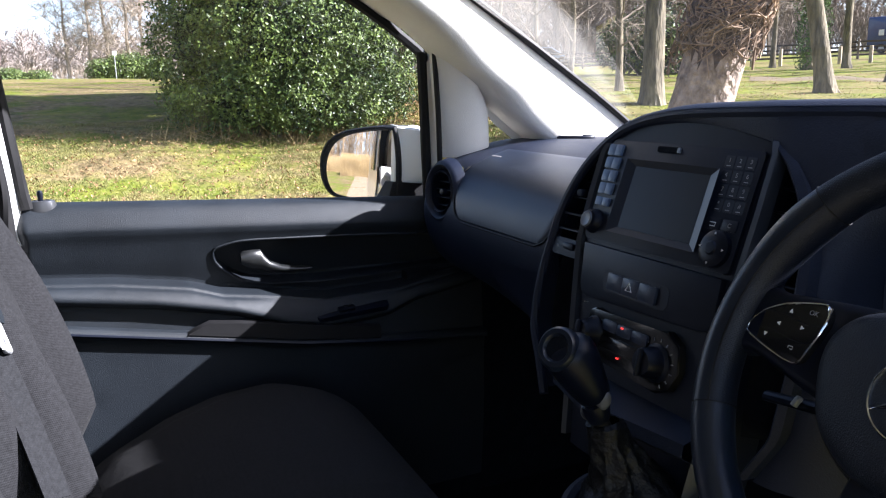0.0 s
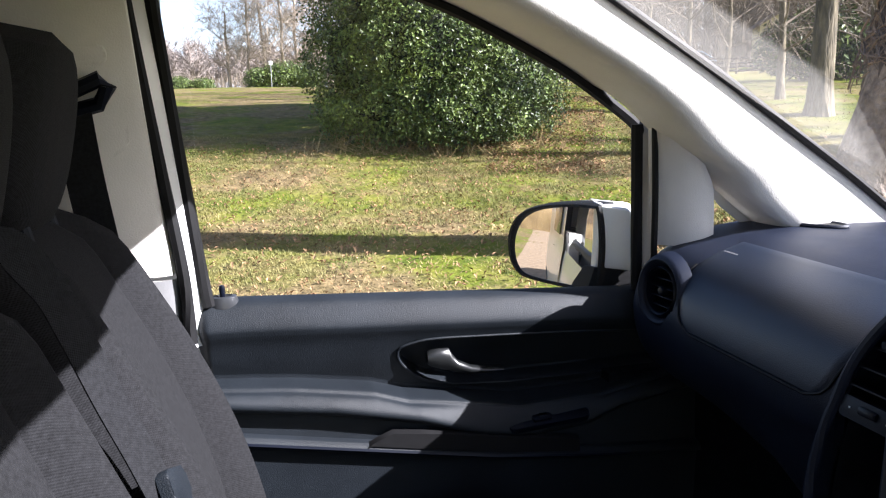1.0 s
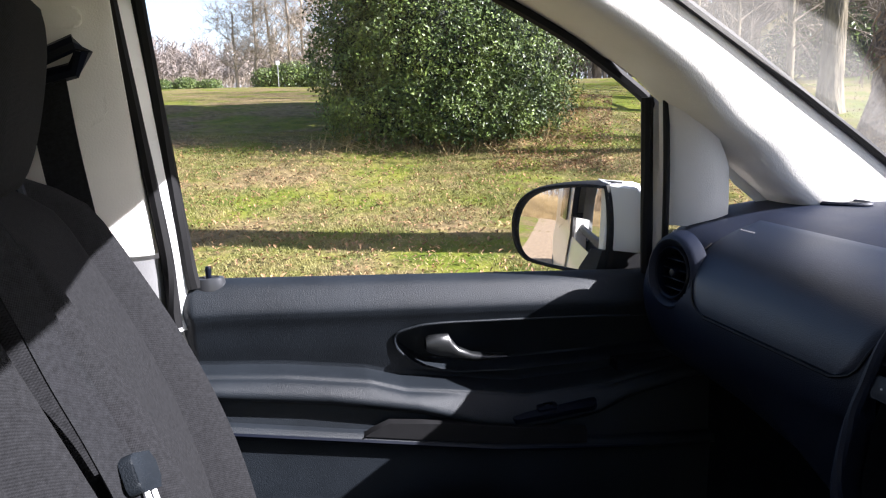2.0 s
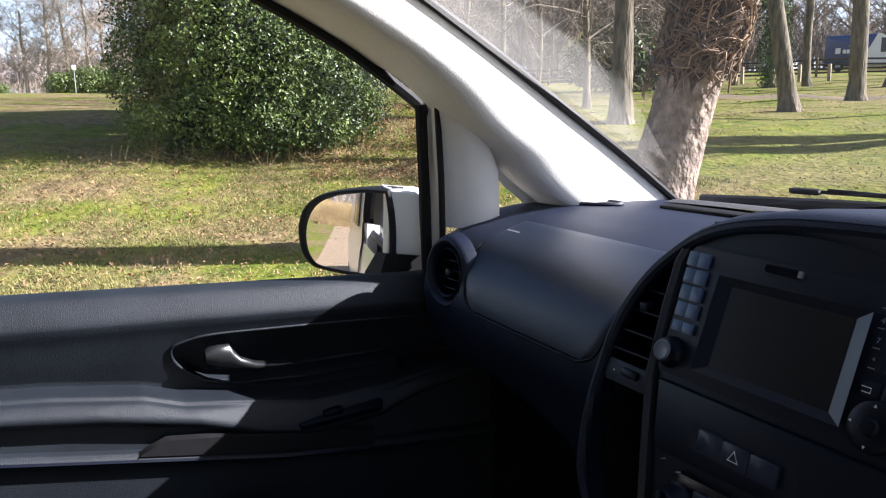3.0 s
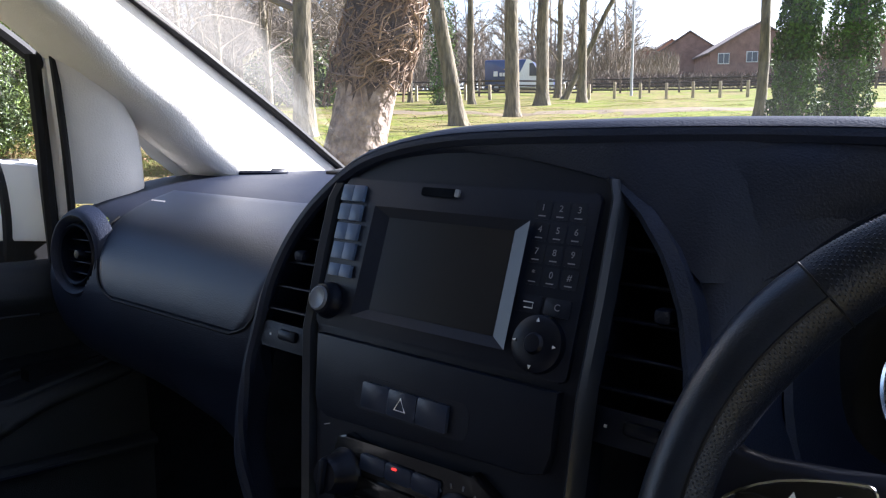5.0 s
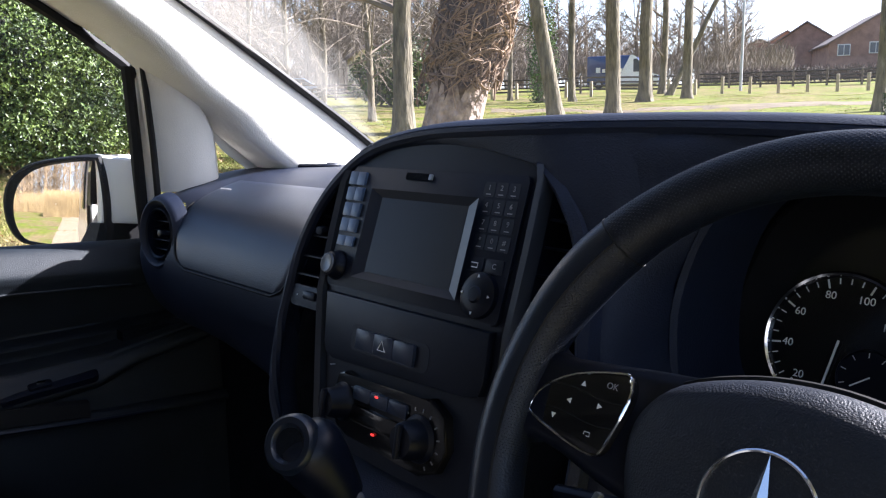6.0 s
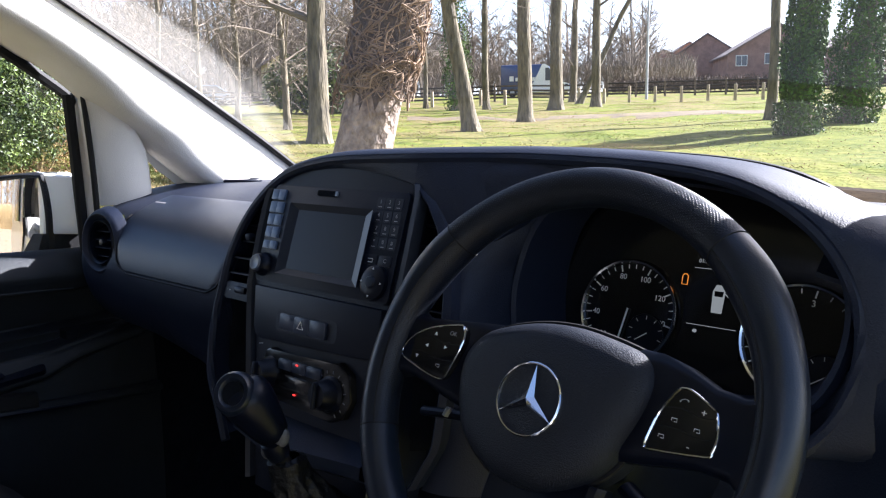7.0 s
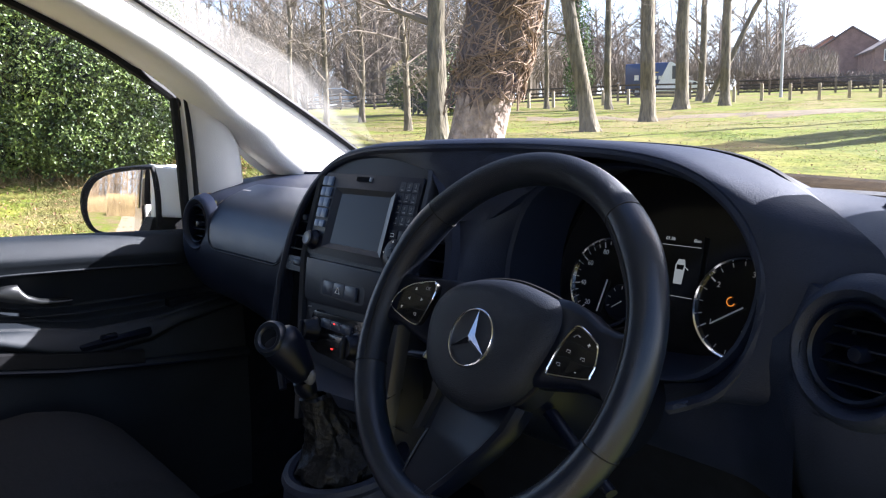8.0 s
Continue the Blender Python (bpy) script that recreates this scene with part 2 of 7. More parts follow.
IVY = material("ivy_leaf", (0.085, 0.150, 0.022), 0.55, colour2=(0.030, 0.065, 0.012), scale=1.2, random_piece=0.6, spec=0.15)
BARK = material("grey_brown_bark", (0.215, 0.178, 0.115), 0.9, colour2=(0.062, 0.052, 0.034), scale=9, bump=1.0, bump_scale=16, depth=0.05, stretch=0.22)
PALEBARK = material("pale_flaking_bark", (0.40, 0.315, 0.25), 0.9, colour2=(0.12, 0.085, 0.065), scale=10, bump=1.0, bump_scale=13, depth=0.06, stretch=0.8)
TWIG = material("bare_twig", (0.2, 0.16, 0.12), 0.9, colour2=(0.13, 0.10, 0.075), scale=1.0)
# paler than TWIG: haze over farther trees is put into the colour
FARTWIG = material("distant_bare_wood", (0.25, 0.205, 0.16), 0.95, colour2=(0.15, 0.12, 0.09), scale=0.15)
# light tan paints the sun onto the far oaks
OAKTWIG = material("sun_tinted_oak_twigs", (0.42, 0.35, 0.28), 0.95, colour2=(0.27, 0.22, 0.175), scale=0.2)
# skyline haze mixed into the twig brown
HAZETWIG = material("haze_tinted_twigs", (0.31, 0.265, 0.24), 0.95, colour2=(0.23, 0.195, 0.175), scale=0.1)
STRIP = material("grey_trim_strip", (0.024, 0.029, 0.040), 0.42, vary=0.12, scale=20)
# bluish sheen of the buttons put into their base colour
BUTTON = material("sheen_blue_button", (0.016, 0.025, 0.050), 0.33, vary=0.12, scale=40)
VINE = material("dead_ivy_stem", (0.3, 0.2, 0.125), 0.85, colour2=(0.12, 0.08, 0.05), scale=5, random_piece=0.4)
TIMBER = material("weathered_fence_timber", (0.16, 0.12, 0.085), 0.85, vary=0.35, scale=5)
# brick and tile lightened to hold the haze over the backlit houses
BRICK = material("red_brick_wall", (0.30, 0.18, 0.14), 0.85, vary=0.25, scale=1.2)
ROOFTILE = material("brown_roof_tile", (0.21, 0.155, 0.135), 0.85, vary=0.25, scale=1.5)
CREAM = material("cream_render", (0.72, 0.62, 0.42), 0.8, vary=0.08, scale=1.0)
PANE = material("dark_window_pane", (0.06, 0.07, 0.085), 0.1, vary=0.2, scale=1)
WHITEWOOD = material("white_window_frame", (0.75, 0.75, 0.73), 0.5, vary=0.05, scale=3)
BLUEPAINT = material("dark_blue_van_paint", (0.02, 0.045, 0.16), 0.3, vary=0.1, scale=1, coat=0.5)
LIGHTBLUE = material("pale_blue_car_paint", (0.32, 0.42, 0.6), 0.3, vary=0.05, scale=1, coat=0.5)
YELLOW = material("yellow_stripe", (0.7, 0.5, 0.06), 0.4, vary=0.05, scale=3)
TYRE = material("tyre_rubber", (0.02, 0.02, 0.02), 0.8, vary=0.2, scale=10)
STEEL = material("galvanised_steel", (0.42, 0.43, 0.44), 0.45, metal=0.6, vary=0.08, scale=5)
GRAVEL = material("tan_gravel_track", (0.27, 0.195, 0.12), 0.95, vary=0.3, scale=6, bump=0.4, bump_scale=40)


# ---- building helpers ----
def link(name, bm, mat):
    me = bpy.data.meshes.new(name)
    bmesh.ops.recalc_face_normals(bm, faces=bm.faces)
    bm.to_mesh(me)
    bm.free()
    return dress(name, me, mat)


def dress(name, me, mat, smooth=True):
    me.materials.append(mat)
    if smooth:
        me.polygons.foreach_set("use_smooth", [True] * len(me.polygons))
        me.set_sharp_from_angle(angle=radians(38))
    return new(name, me)


def thing(name, at, label, category, group="", kind=""):
    ob = new(name)
    ob.location = at
    ob.empty_display_size = 0.05
    return tagged(ob, label, category, group, kind)


def under(ob, parent):
    ob.parent = parent
    ob.matrix_parent_inverse = Matrix.Translation(-Vector(parent.location))
    return ob


def part(name, bm, mat, parent, label=""):
    return tagged(under(link(name, bm, mat), parent), label)


def frame_of(origin, x, y):
    """Local frame with the given x and y directions (y is squared to x)."""
    x, y = Vector(x).normalized(), Vector(y).normalized()
    z = x.cross(y).normalized()
    y = z.cross(x)
    m = Matrix((x, y, z)).transposed().to_4x4()
    return Matrix.Translation(origin) @ m


def block(size, m=None, bevel=0.0, seg=2, bm=None):
    own = bm or bmesh.new()
    made = bmesh.ops.create_cube(own, size=1, matrix=(m or Matrix()) @ Matrix.Diagonal((*size, 1)))
    if bevel:
        edges = list({e for v in made["verts"] for e in v.link_edges})
        bmesh.ops.bevel(own, geom=edges, offset=bevel, segments=seg, profile=0.5, affect='EDGES')
    return own


def prism(outline, m, depth, bevel=0.0, seg=2, bm=None):
    """Outline in the local xy plane, its front face at local z = 0, its body behind it; front edge rounded."""
    own = bm or bmesh.new()
    front = [own.verts.new(m @ Vector((u, v, 0))) for u, v in outline]
    back = [own.verts.new(m @ Vector((u, v, -depth))) for u, v in outline]
    face = own.faces.new(front)
    own.faces.new(back[::-1])
    k = len(front)
    for i in range(k):
        own.faces.new((front[i], back[i], back[(i + 1) % k], front[(i + 1) % k]))
    if bevel:
        bmesh.ops.bevel(own, geom=list(face.edges), offset=bevel, segments=seg, profile=0.5, affect='EDGES')
    return own


def loft(rows, closed=False, caps=False, bm=None):
    own = bm or bmesh.new()
    vs = [[own.verts.new(p) for p in row] for row in rows]
    for a, b in zip(vs, vs[1:]):
        k = len(a)
        for i in range(k if closed else k - 1):
            own.faces.new((a[i], a[(i + 1) % k], b[(i + 1) % k], b[i]))
    if caps:
        own.faces.new(vs[0][::-1])
        own.faces.new(vs[-1])
    return own


def smooth_line(points, n=8, closed=False):
    """Catmull-Rom curve through the points."""
    ps = [Vector(p) for p in points]
    k = len(ps)
    out = []
    for i in range(k if closed else k - 1):
        a, b, c, d = (ps[(i + j) % k] if closed else ps[min(max(i + j, 0), k - 1)] for j in (-1, 0, 1, 2))
        for s in range(n):
            t = s / n
            out.append(0.5 * ((2 * b) + (c - a) * t + (2 * a - 5 * b + 4 * c - d) * t * t + (3 * b - a - 3 * c + d) * t ** 3))
    if not closed:
        out.append(ps[-1])
    return out


def tube(points, radius, seg=8, closed=False, bm=None, flat=1.0, up=(0, 0, 1)):
    """A round (or flattened) bar along points; radius: one number or one each."""
    own = bm or bmesh.new()
    ps = [Vector(p) for p in points]
    k = len(ps)
    rows = []
    for i, p in enumerate(ps):
        t = (ps[(i + 1) % k] - ps[i - 1]) if closed else (ps[min(i + 1, k - 1)] - ps[max(i - 1, 0)])
        t.normalize()
        s = t.cross(Vector(up))
        if s.length < 1e-3:
            s = t.cross(Vector((1, 0, 0)))
        s.normalize()
        w = s.cross(t)
        r = radius[i] if isinstance(radius, (list, tuple)) else radius
        rows.append([p + s * (r * math.cos(a)) + w * (r * flat * math.sin(a)) for a in (2 * math.pi * j / seg for j in range(seg))])
    vs = [[own.verts.new(q) for q in row] for row in rows]
    for i in range(k if closed else k - 1):
        a, b = vs[i], vs[(i + 1) % k]
        for j in range(seg):
            own.faces.new((a[j], a[(j + 1) % seg], b[(j + 1) % seg], b[j]))
    if not closed:
        own.faces.new(vs[0][::-1])
        own.faces.new(vs[-1])
    return own


def lathe(profile, m, seg=32, bm=None):
    """Turned shape: profile of (radius, height) about the local z axis."""
    own = bm or bmesh.new()
    rings = []
    for r, h in profile:
        if r < 1e-6:
            rings.append([own.verts.new(m @ Vector((0, 0, h)))])
        else:
            rings.append([own.verts.new(m @ Vector((r * math.cos(2 * math.pi * j / seg), r * math.sin(2 * math.pi * j / seg), h))) for j in range(seg)])
    for a, b in zip(rings, rings[1:]):
        for j in range(seg):
            q = [a[j % len(a)], a[(j + 1) % len(a)], b[(j + 1) % len(b)], b[j % len(b)]]
            q = list(dict.fromkeys(q))
            if len(q) > 2:
                own.faces.new(q)
    return own


def rounded(w, h, r, n=5, cx=0.0, cy=0.0):
    out = []
    for sx, sy, a0 in ((1, 1, 0), (-1, 1, 90), (-1, -1, 180), (1, -1, 270)):
        for i in range(n + 1):
            a = radians(a0 + 90 * i / n)
            out.append((cx + sx * (w / 2 - r) + r * math.cos(a), cy + sy * (h / 2 - r) + r * math.sin(a)))
    return out


def lettering(body, m, size, mat, parent, name="lettering"):
    cu = bpy.data.curves.new(name, 'FONT')
    cu.body, cu.size, cu.align_x, cu.align_y, cu.extrude = body, size, 'CENTER', 'CENTER', 0.0002
    cu.materials.append(mat)
    ob = new(name, cu)
    ob.parent = parent
    ob.matrix_parent_inverse = Matrix.Translation(-Vector(parent.location))
    ob.matrix_basis = m
    return ob


def lerp(x, xs, ys):
    return float(np.interp(x, xs, ys))


def at(m, u, v, w=0.0):
    return m @ Matrix.Translation((u, v, w))


# ---- the cab's shell ----
A_OUT = [(-0.800, 0.345, 1.535), (-0.793, 0.312, 1.562), (-0.776, 0.22, 1.622), (-0.764, 0.150, 1.660), (-0.752, 0.062, 1.702), (-0.740, -0.033, 1.742), (-0.730, -0.14, 1.775), (-0.722, -0.28, 1.80), (-0.718, -0.45, 1.81)]
A_IN = [(-0.689, 0.818, 1.342), (-0.684, 0.755, 1.384), (-0.677, 0.661, 1.447), (-0.664, 0.528, 1.528), (-0.643, 0.354, 1.632), (-0.618, 0.179, 1.727), (-0.604, 0.1, 1.768), (-0.595, 0.0, 1.813), (-0.59, -0.06, 1.833)]
A_LOW = [(-0.77, 0.554, 1.359), (-0.77, 0.53, 1.376), (-0.768, 0.468, 1.425), (-0.766, 0.418, 1.472), (-0.764, 0.352, 1.517), (-0.768, 0.285, 1.578)]


A_UND = [(-0.775, 0.60, 1.310), (-0.775, 0.545, 1.348), (-0.775, 0.497, 1.384), (-0.775, 0.469, 1.409), (-0.772, 0.44, 1.47), (-0.77, 0.38, 1.54)]


def on_line(points, s):
    """The point at the share s of a row of points."""
    k = min(len(points) - 2, int(s * (len(points) - 1)))
    return points[k].lerp(points[k + 1], s * (len(points) - 1) - k)


def mirrored(x, side):
    """x on the passenger side (1) or the same place on the driver's side (-1) of the cab's middle line."""
    return x if side > 0 else -0.030 - x


def pillar_trim(side):
    """Rounded lining of a windscreen pillar, from the dash up to the roof."""
    low = [Vector(p) for p in smooth_line(A_LOW + A_OUT[2:], 5)]
    inn = [Vector(p) for p in smooth_line(A_IN, 8)]
    und = [Vector(p) for p in smooth_line(A_UND + [(x - 0.015, y, z) for x, y, z in A_OUT[2:]], 5)]
    n = 48
    rows = []
    for i in range(n + 1):
        s = i / n
        a, b = on_line(low, s), on_line(inn, s)
        along = (on_line(inn, min(1, s + 0.05)) - on_line(inn, max(0, s - 0.05))).normalized()
        e1 = (Vector((1, 0, 0)) - along * along.x).normalized()
        d = b - a
        # the lining runs inward under the pillar, turns a soft corner and rises to the glass
        corner = a + e1 * (d.dot(e1) * (1.06 if side > 0 else 0.6)) + along * (d.dot(along) * 0.10)
        row = []
        for j in range(33):
            t = 0.5 - 0.5 * math.cos(math.pi * j / 32)
            w0, w1, w2 = (1 - t) ** 2, 2 * t * (1 - t) * 3.6, t * t
            p = (a * w0 + corner * w1 + b * w2) / (w0 + w1 + w2)
            row.append((mirrored(p.x, side), p.y, p.z))
        u = on_line(und, s)
        row = [(mirrored(u.x, side), u.y, u.z), (mirrored((u.x + a.x) / 2, side), (u.y + a.y) / 2 - 0.004, (u.z + a.z) / 2)] + row
        rows.append(row)
    return loft(rows)


tagged(link("trim_pillar_left", pillar_trim(1), TRIM), "off-white grained lining of the passenger windscreen pillar", "pillar trim", kind="structure")
tagged(link("trim_pillar_right", pillar_trim(-1), TRIM), "off-white grained lining of the driver's windscreen pillar", "pillar trim", kind="structure")


def quarter_post(side):
    """The post between the door glass and the small corner window."""
    rows = []
    for i in range(15):
        s = i / 14
        z = 1.335 + 0.235 * s
        y0 = lerp(s, (0, 1), (0.352, 0.325))
        y1 = lerp(s, (0, 0.3, 0.45, 0.7, 1), (0.447, 0.440, 0.434, 0.40, 0.33))
        x0 = -0.79 + 0.03 * s
        row = []
        for j in range(9):
            t = j / 8
            bulge = math.sin(math.pi * min(1, t * 1.05)) ** 0.6 * 0.022
            row.append(((x0 + 0.05 * t + bulge) * side, y0 + (y1 - y0) * t, z))
        row.append(((x0 + 0.03) * side, y1 + 0.012, z))
        row.append(((x0 - 0.02) * side, y1 + 0.014, z))
        rows.append(row)
    return loft(rows)


tagged(link("trim_corner_post", quarter_post(1), TRIM), "off-white lining of the post beside the corner window", "pillar trim", kind="structure")
tagged(link("trim_corner_post", quarter_post(-1), TRIM), "off-white lining of the post beside the corner window", "pillar trim", kind="structure")

def facing_in(bm, inside):
    """Turns every face of a pane towards the point inside the cab."""
    me = bpy.data.meshes.new("pane")
    bm.normal_update()
    back = [f for f in bm.faces if f.normal.dot(Vector(inside) - f.calc_center_median()) < 0]
    bmesh.ops.reverse_faces(bm, faces=back)
    bm.to_mesh(me)
    bm.free()
    return me


def glass_pane(bm, mat, parent, label="", inside=(0, -0.3, 1.4)):
    ob = under(dress("pane", facing_in(bm, inside), mat), parent)
    ob.visible_shadow = False
    return tagged(ob, label)


# windscreen: bowed pane with its black edge seal
WS_ROWS = []
for i in range(17):
    s = i / 16
    yl, zl = lerp(s, (0, 1), (0.905, -0.015)), lerp(s, (0, 1), (1.325, 1.835))
    half = lerp(s, (0, 1), (0.690, 0.585))
    WS_ROWS.append([(half * u - 0.015, yl + 0.15 * (1 - u * u) * (1 - 0.5 * s), zl + 0.012 * (1 - u * u)) for u in (k / 14 - 1 for k in range(29))])
windscreen = tagged(thing("window_1", (0, 0.5, 1.35), "large raked windscreen, dusty along its passenger edge", "windscreen", kind="structure"))
glass_pane(loft(WS_ROWS), SCREENGLASS, windscreen, "clear glass with a dusty edge")
for side in (1, -1):
    part("seal", tube([(mirrored(p.x + 0.003, side), p.y + 0.002, p.z + 0.005) for p in smooth_line(A_IN, 5)], 0.0075, 8), RUBBER, windscreen, "black rubber edge seal")
part("seal", tube([Vector(p) + Vector((0, -0.02, 0.028)) for p in WS_ROWS[0]], 0.012, 8), RUBBER, windscreen, "black rubber edge seal")

cowl = [[Vector(p) + Vector((0, dy, dz)) for p in WS_ROWS[0]] for dy, dz in ((-0.004, 0.018), (0.03, 0.012), (0.10, -0.004), (0.22, -0.03), (0.30, -0.10))]
tagged(link("trim_cowl", loft(cowl), SMOOTH), "black plastic cowl below the windscreen", "cowl", kind="structure")

# corner windows
for side, nm in ((1, "window_2"), (-1, "window_3")):
    q = thing(nm, (-0.80 * side, 0.5, 1.34), "small triangular corner window with a black edge", "window", kind="structure")
    tri = [(-0.800 * side, 0.44, 1.33), (-0.785 * side, 0.435, 1.50), (-0.790 * side, 0.75, 1.33)]
    bmq = bmesh.new()
    bmq.faces.new([bmq.verts.new(p) for p in tri])
    glass_pane(bmq, CLEAR, q)
    part("seal", tube(tri, 0.008, 6, closed=True), RUBBER, q)

# roof, header, floor, bulkhead
tagged(link("ceiling", loft([[(-0.80, -0.06, 1.80), (-0.5, 0.05, 1.805), (0, 0.11, 1.81), (0.5, 0.05, 1.805), (0.80, -0.06, 1.80)],
                             [(-0.80, -0.4, 1.83), (-0.5, -0.4, 1.87), (0, -0.4, 1.88), (0.5, -0.4, 1.87), (0.80, -0.4, 1.83)],
                             [(-0.80, -1.0, 1.83), (-0.5, -1.0, 1.87), (0, -1.0, 1.88), (0.5, -1.0, 1.87), (0.80, -1.0, 1.83)]]), HEADLINER), "pale grey headlining", "ceiling", kind="structure")
tagged(link("roof", loft([[(-0.86, -0.06, 1.82), (-0.5, 0.07, 1.835), (0, 0.13, 1.84), (0.5, 0.07, 1.835), (0.86, -0.06, 1.82)], [(-0.88, -4.0, 1.84), (-0.5, -4.0, 1.92), (0, -4.0, 1.93), (0.5, -4.0, 1.92), (0.88, -4.0, 1.84)]]), PAINT), "white painted van roof", "roof", kind="structure")
tagged(link("trim_header", tube(smooth_line([(-0.6, 0.04, 1.792), (-0.3, 0.085, 1.797), (0, 0.105, 1.80), (0.3, 0.085, 1.797), (0.6, 0.04, 1.792)], 5), 0.026, 12, flat=0.6), HEADLINER), "grey lining above the windscreen", "header trim", kind="structure")
tagged(link("floor", block((1.66, 2.0, 0.04), pose(0, -0.1, 0.55)), CARPET), "black rubber cab floor mat", "floor", kind="structure")
tagged(link("wall_front", block((1.66, 0.03, 0.75), pose(0, 0.93, 0.93)), CARPET), "black carpeted footwell wall", "footwell wall", kind="structure")
tagged(link("wall_left", block((0.03, 0.76, 0.56), pose(-0.808, 0.66, 0.82)), CARPET), "black lining of the passenger footwell side", "footwell wall", kind="structure")
tagged(link("wall_right", block((0.03, 0.55, 0.68), pose(0.815, 0.70, 0.87)), CARPET), "black lining of the driver's footwell side", "footwell wall", kind="structure")
tagged(link("wall_rear_right", block((0.05, 0.5, 1.3), pose(0.80, -0.74, 1.2)), HEADLINER), "grey lining of the driver's door pillar", "pillar", kind="structure")
tagged(link("wall_rear_left", block((0.05, 0.62, 0.8), pose(-0.83, -0.72, 0.92)), HEADLINER), "grey lining behind the passenger door", "pillar", kind="structure")
# unseen bulkhead, coloured dark to cut light bounced into the cab
tagged(link("wall_back", block((1.66, 0.03, 1.3), pose(0, -0.98, 1.2)), material("dark_bulkhead", (0.1, 0.1, 0.1), 0.9, vary=0.1)), "grey bulkhead behind the seats", "bulkhead", kind="structure")


# B pillar lining with the belt slide
def b_pillar():
    t = thing("pillar", (-0.78, -0.5, 0.6), "off-white door pillar lining with a belt height slide", "pillar", kind="structure")
    rows = []
    for i in range(13):
        s = i / 12
        z = 1.345 + 0.49 * s
        yf = -0.449 - 0.035 * s
        x = -0.765 + 0.05 * max(0, s - 0.2)
        rows.append([(x - 0.03, yf + 0.006, z), (x - 0.006, yf, z), (x, yf - 0.012, z), (x + 0.004, yf - 0.09, z), (x, yf - 0.2, z), (x - 0.02, yf - 0.40, z), (x - 0.02, yf - 0.55, z)])
    part("upper_lining", loft(rows), TRIM, t)
    low = []
    for i in range(7):
        z = 1.338 - 0.78 * i / 6
        low.append([(-0.80, -0.440, z), (-0.775, -0.446, z), (-0.765, -0.47, z), (-0.765, -0.6, z), (-0.79, -1.0, z)])
    part("lower_lining", loft(low), material("mid_grey_pillar_plastic", (0.2, 0.2, 0.205), 0.6, vary=0.1, scale=10, fine=0.3), t, "mid grey lower lining")
    m = frame_of((-0.748, -0.548, 1.62), (0, 1, 0.0), (0.07, -0.07, 1))
    part("slide_panel", prism(rounded(0.118, 0.19, 0.02), m, 0.012, 0.004), TRIM, t)
    part("slide_groove", prism(rounded(0.122, 0.194, 0.022), at(m, 0, 0, -0.003), 0.008), HEADLINER, t)
    part("slide_button", prism(rounded(0.075, 0.026, 0.01), at(m, 0.005, 0.045, 0.012), 0.014, 0.004), TRIM, t)
    part("belt_loop", tube([(-0.725, -0.60, 1.60), (-0.722, -0.56, 1.612), (-0.722, -0.515, 1.632), (-0.726, -0.505, 1.622), (-0.728, -0.52, 1.598), (-0.73, -0.57, 1.585)], 0.011, 8, closed=True), SMOOTH, t, "black belt loop")
    return t


b_pillar()

# door edge: white painted frame, black seals
frame_door = thing("door_frame", (-0.82, -0.44, 0.6), "white painted passenger door frame with black rubber seals", "door frame", kind="structure")
part("seal", tube(smooth_line([(-0.775, -0.430, 1.235), (-0.776, -0.434, 1.34), (-0.772, -0.452, 1.50), (-0.758, -0.478, 1.74), (-0.752, -0.482, 1.82)], 6), 0.0095, 8), RUBBER, frame_door)
part("painted_edge", loft([[(-0.782, -0.430, 1.225), (-0.800, -0.408, 1.225)], [(-0.782, -0.436, 1.34), (-0.802, -0.412, 1.34)], [(-0.778, -0.454, 1.50), (-0.800, -0.426, 1.52)], [(-0.764, -0.480, 1.74), (-0.790, -0.448, 1.744)], [(-0.758, -0.484, 1.82), (-0.78, -0.452, 1.82)]]), PAINT, frame_door)
part("glass_run", tube(smooth_line([(-0.802, -0.402, 1.285), (-0.804, -0.412, 1.36), (-0.802, -0.428, 1.525), (-0.79, -0.447, 1.744), (-0.78, -0.452, 1.82)], 6), 0.0105, 8), RUBBER, frame_door)
part("glass_run", tube([Vector(p) + Vector((-0.012, -0.002, -0.004)) for p in smooth_line(A_OUT, 5)], 0.0105, 8), RUBBER, frame_door)
part("glass_run", tube(smooth_line([(-0.806, 0.338, 1.25), (-0.804, 0.333, 1.40), (-0.797, 0.326, 1.545)], 6), 0.0105, 8), RUBBER, frame_door)
part("seal", tube(smooth_line([(-0.772, 0.351, 1.31), (-0.762, 0.345, 1.42), (-0.748, 0.332, 1.55)], 6), 0.0055, 8), RUBBER, frame_door)
part("post_lining", loft([[(-0.806, 0.341, z), (-0.79, 0.346, z), (-0.777, 0.358, z)] for z in (1.26, 1.36, 1.46, 1.555)]), TRIM, frame_door)

# left side glass
side_window = thing("window_4", (-0.82, 0, 1.25), "clear passenger door glass, wound up", "window", kind="structure")
glass_pane(loft([[(-0.825, -0.415, 1.25), (-0.825, 0.0, 1.25), (-0.825, 0.34, 1.25)], [(-0.818, -0.43, 1.50), (-0.818, 0.0, 1.50), (-0.812, 0.335, 1.545)], [(-0.775, -0.455, 1.79), (-0.775, -0.2, 1.785), (-0.772, -0.03, 1.74)]]), CLEAR, side_window)


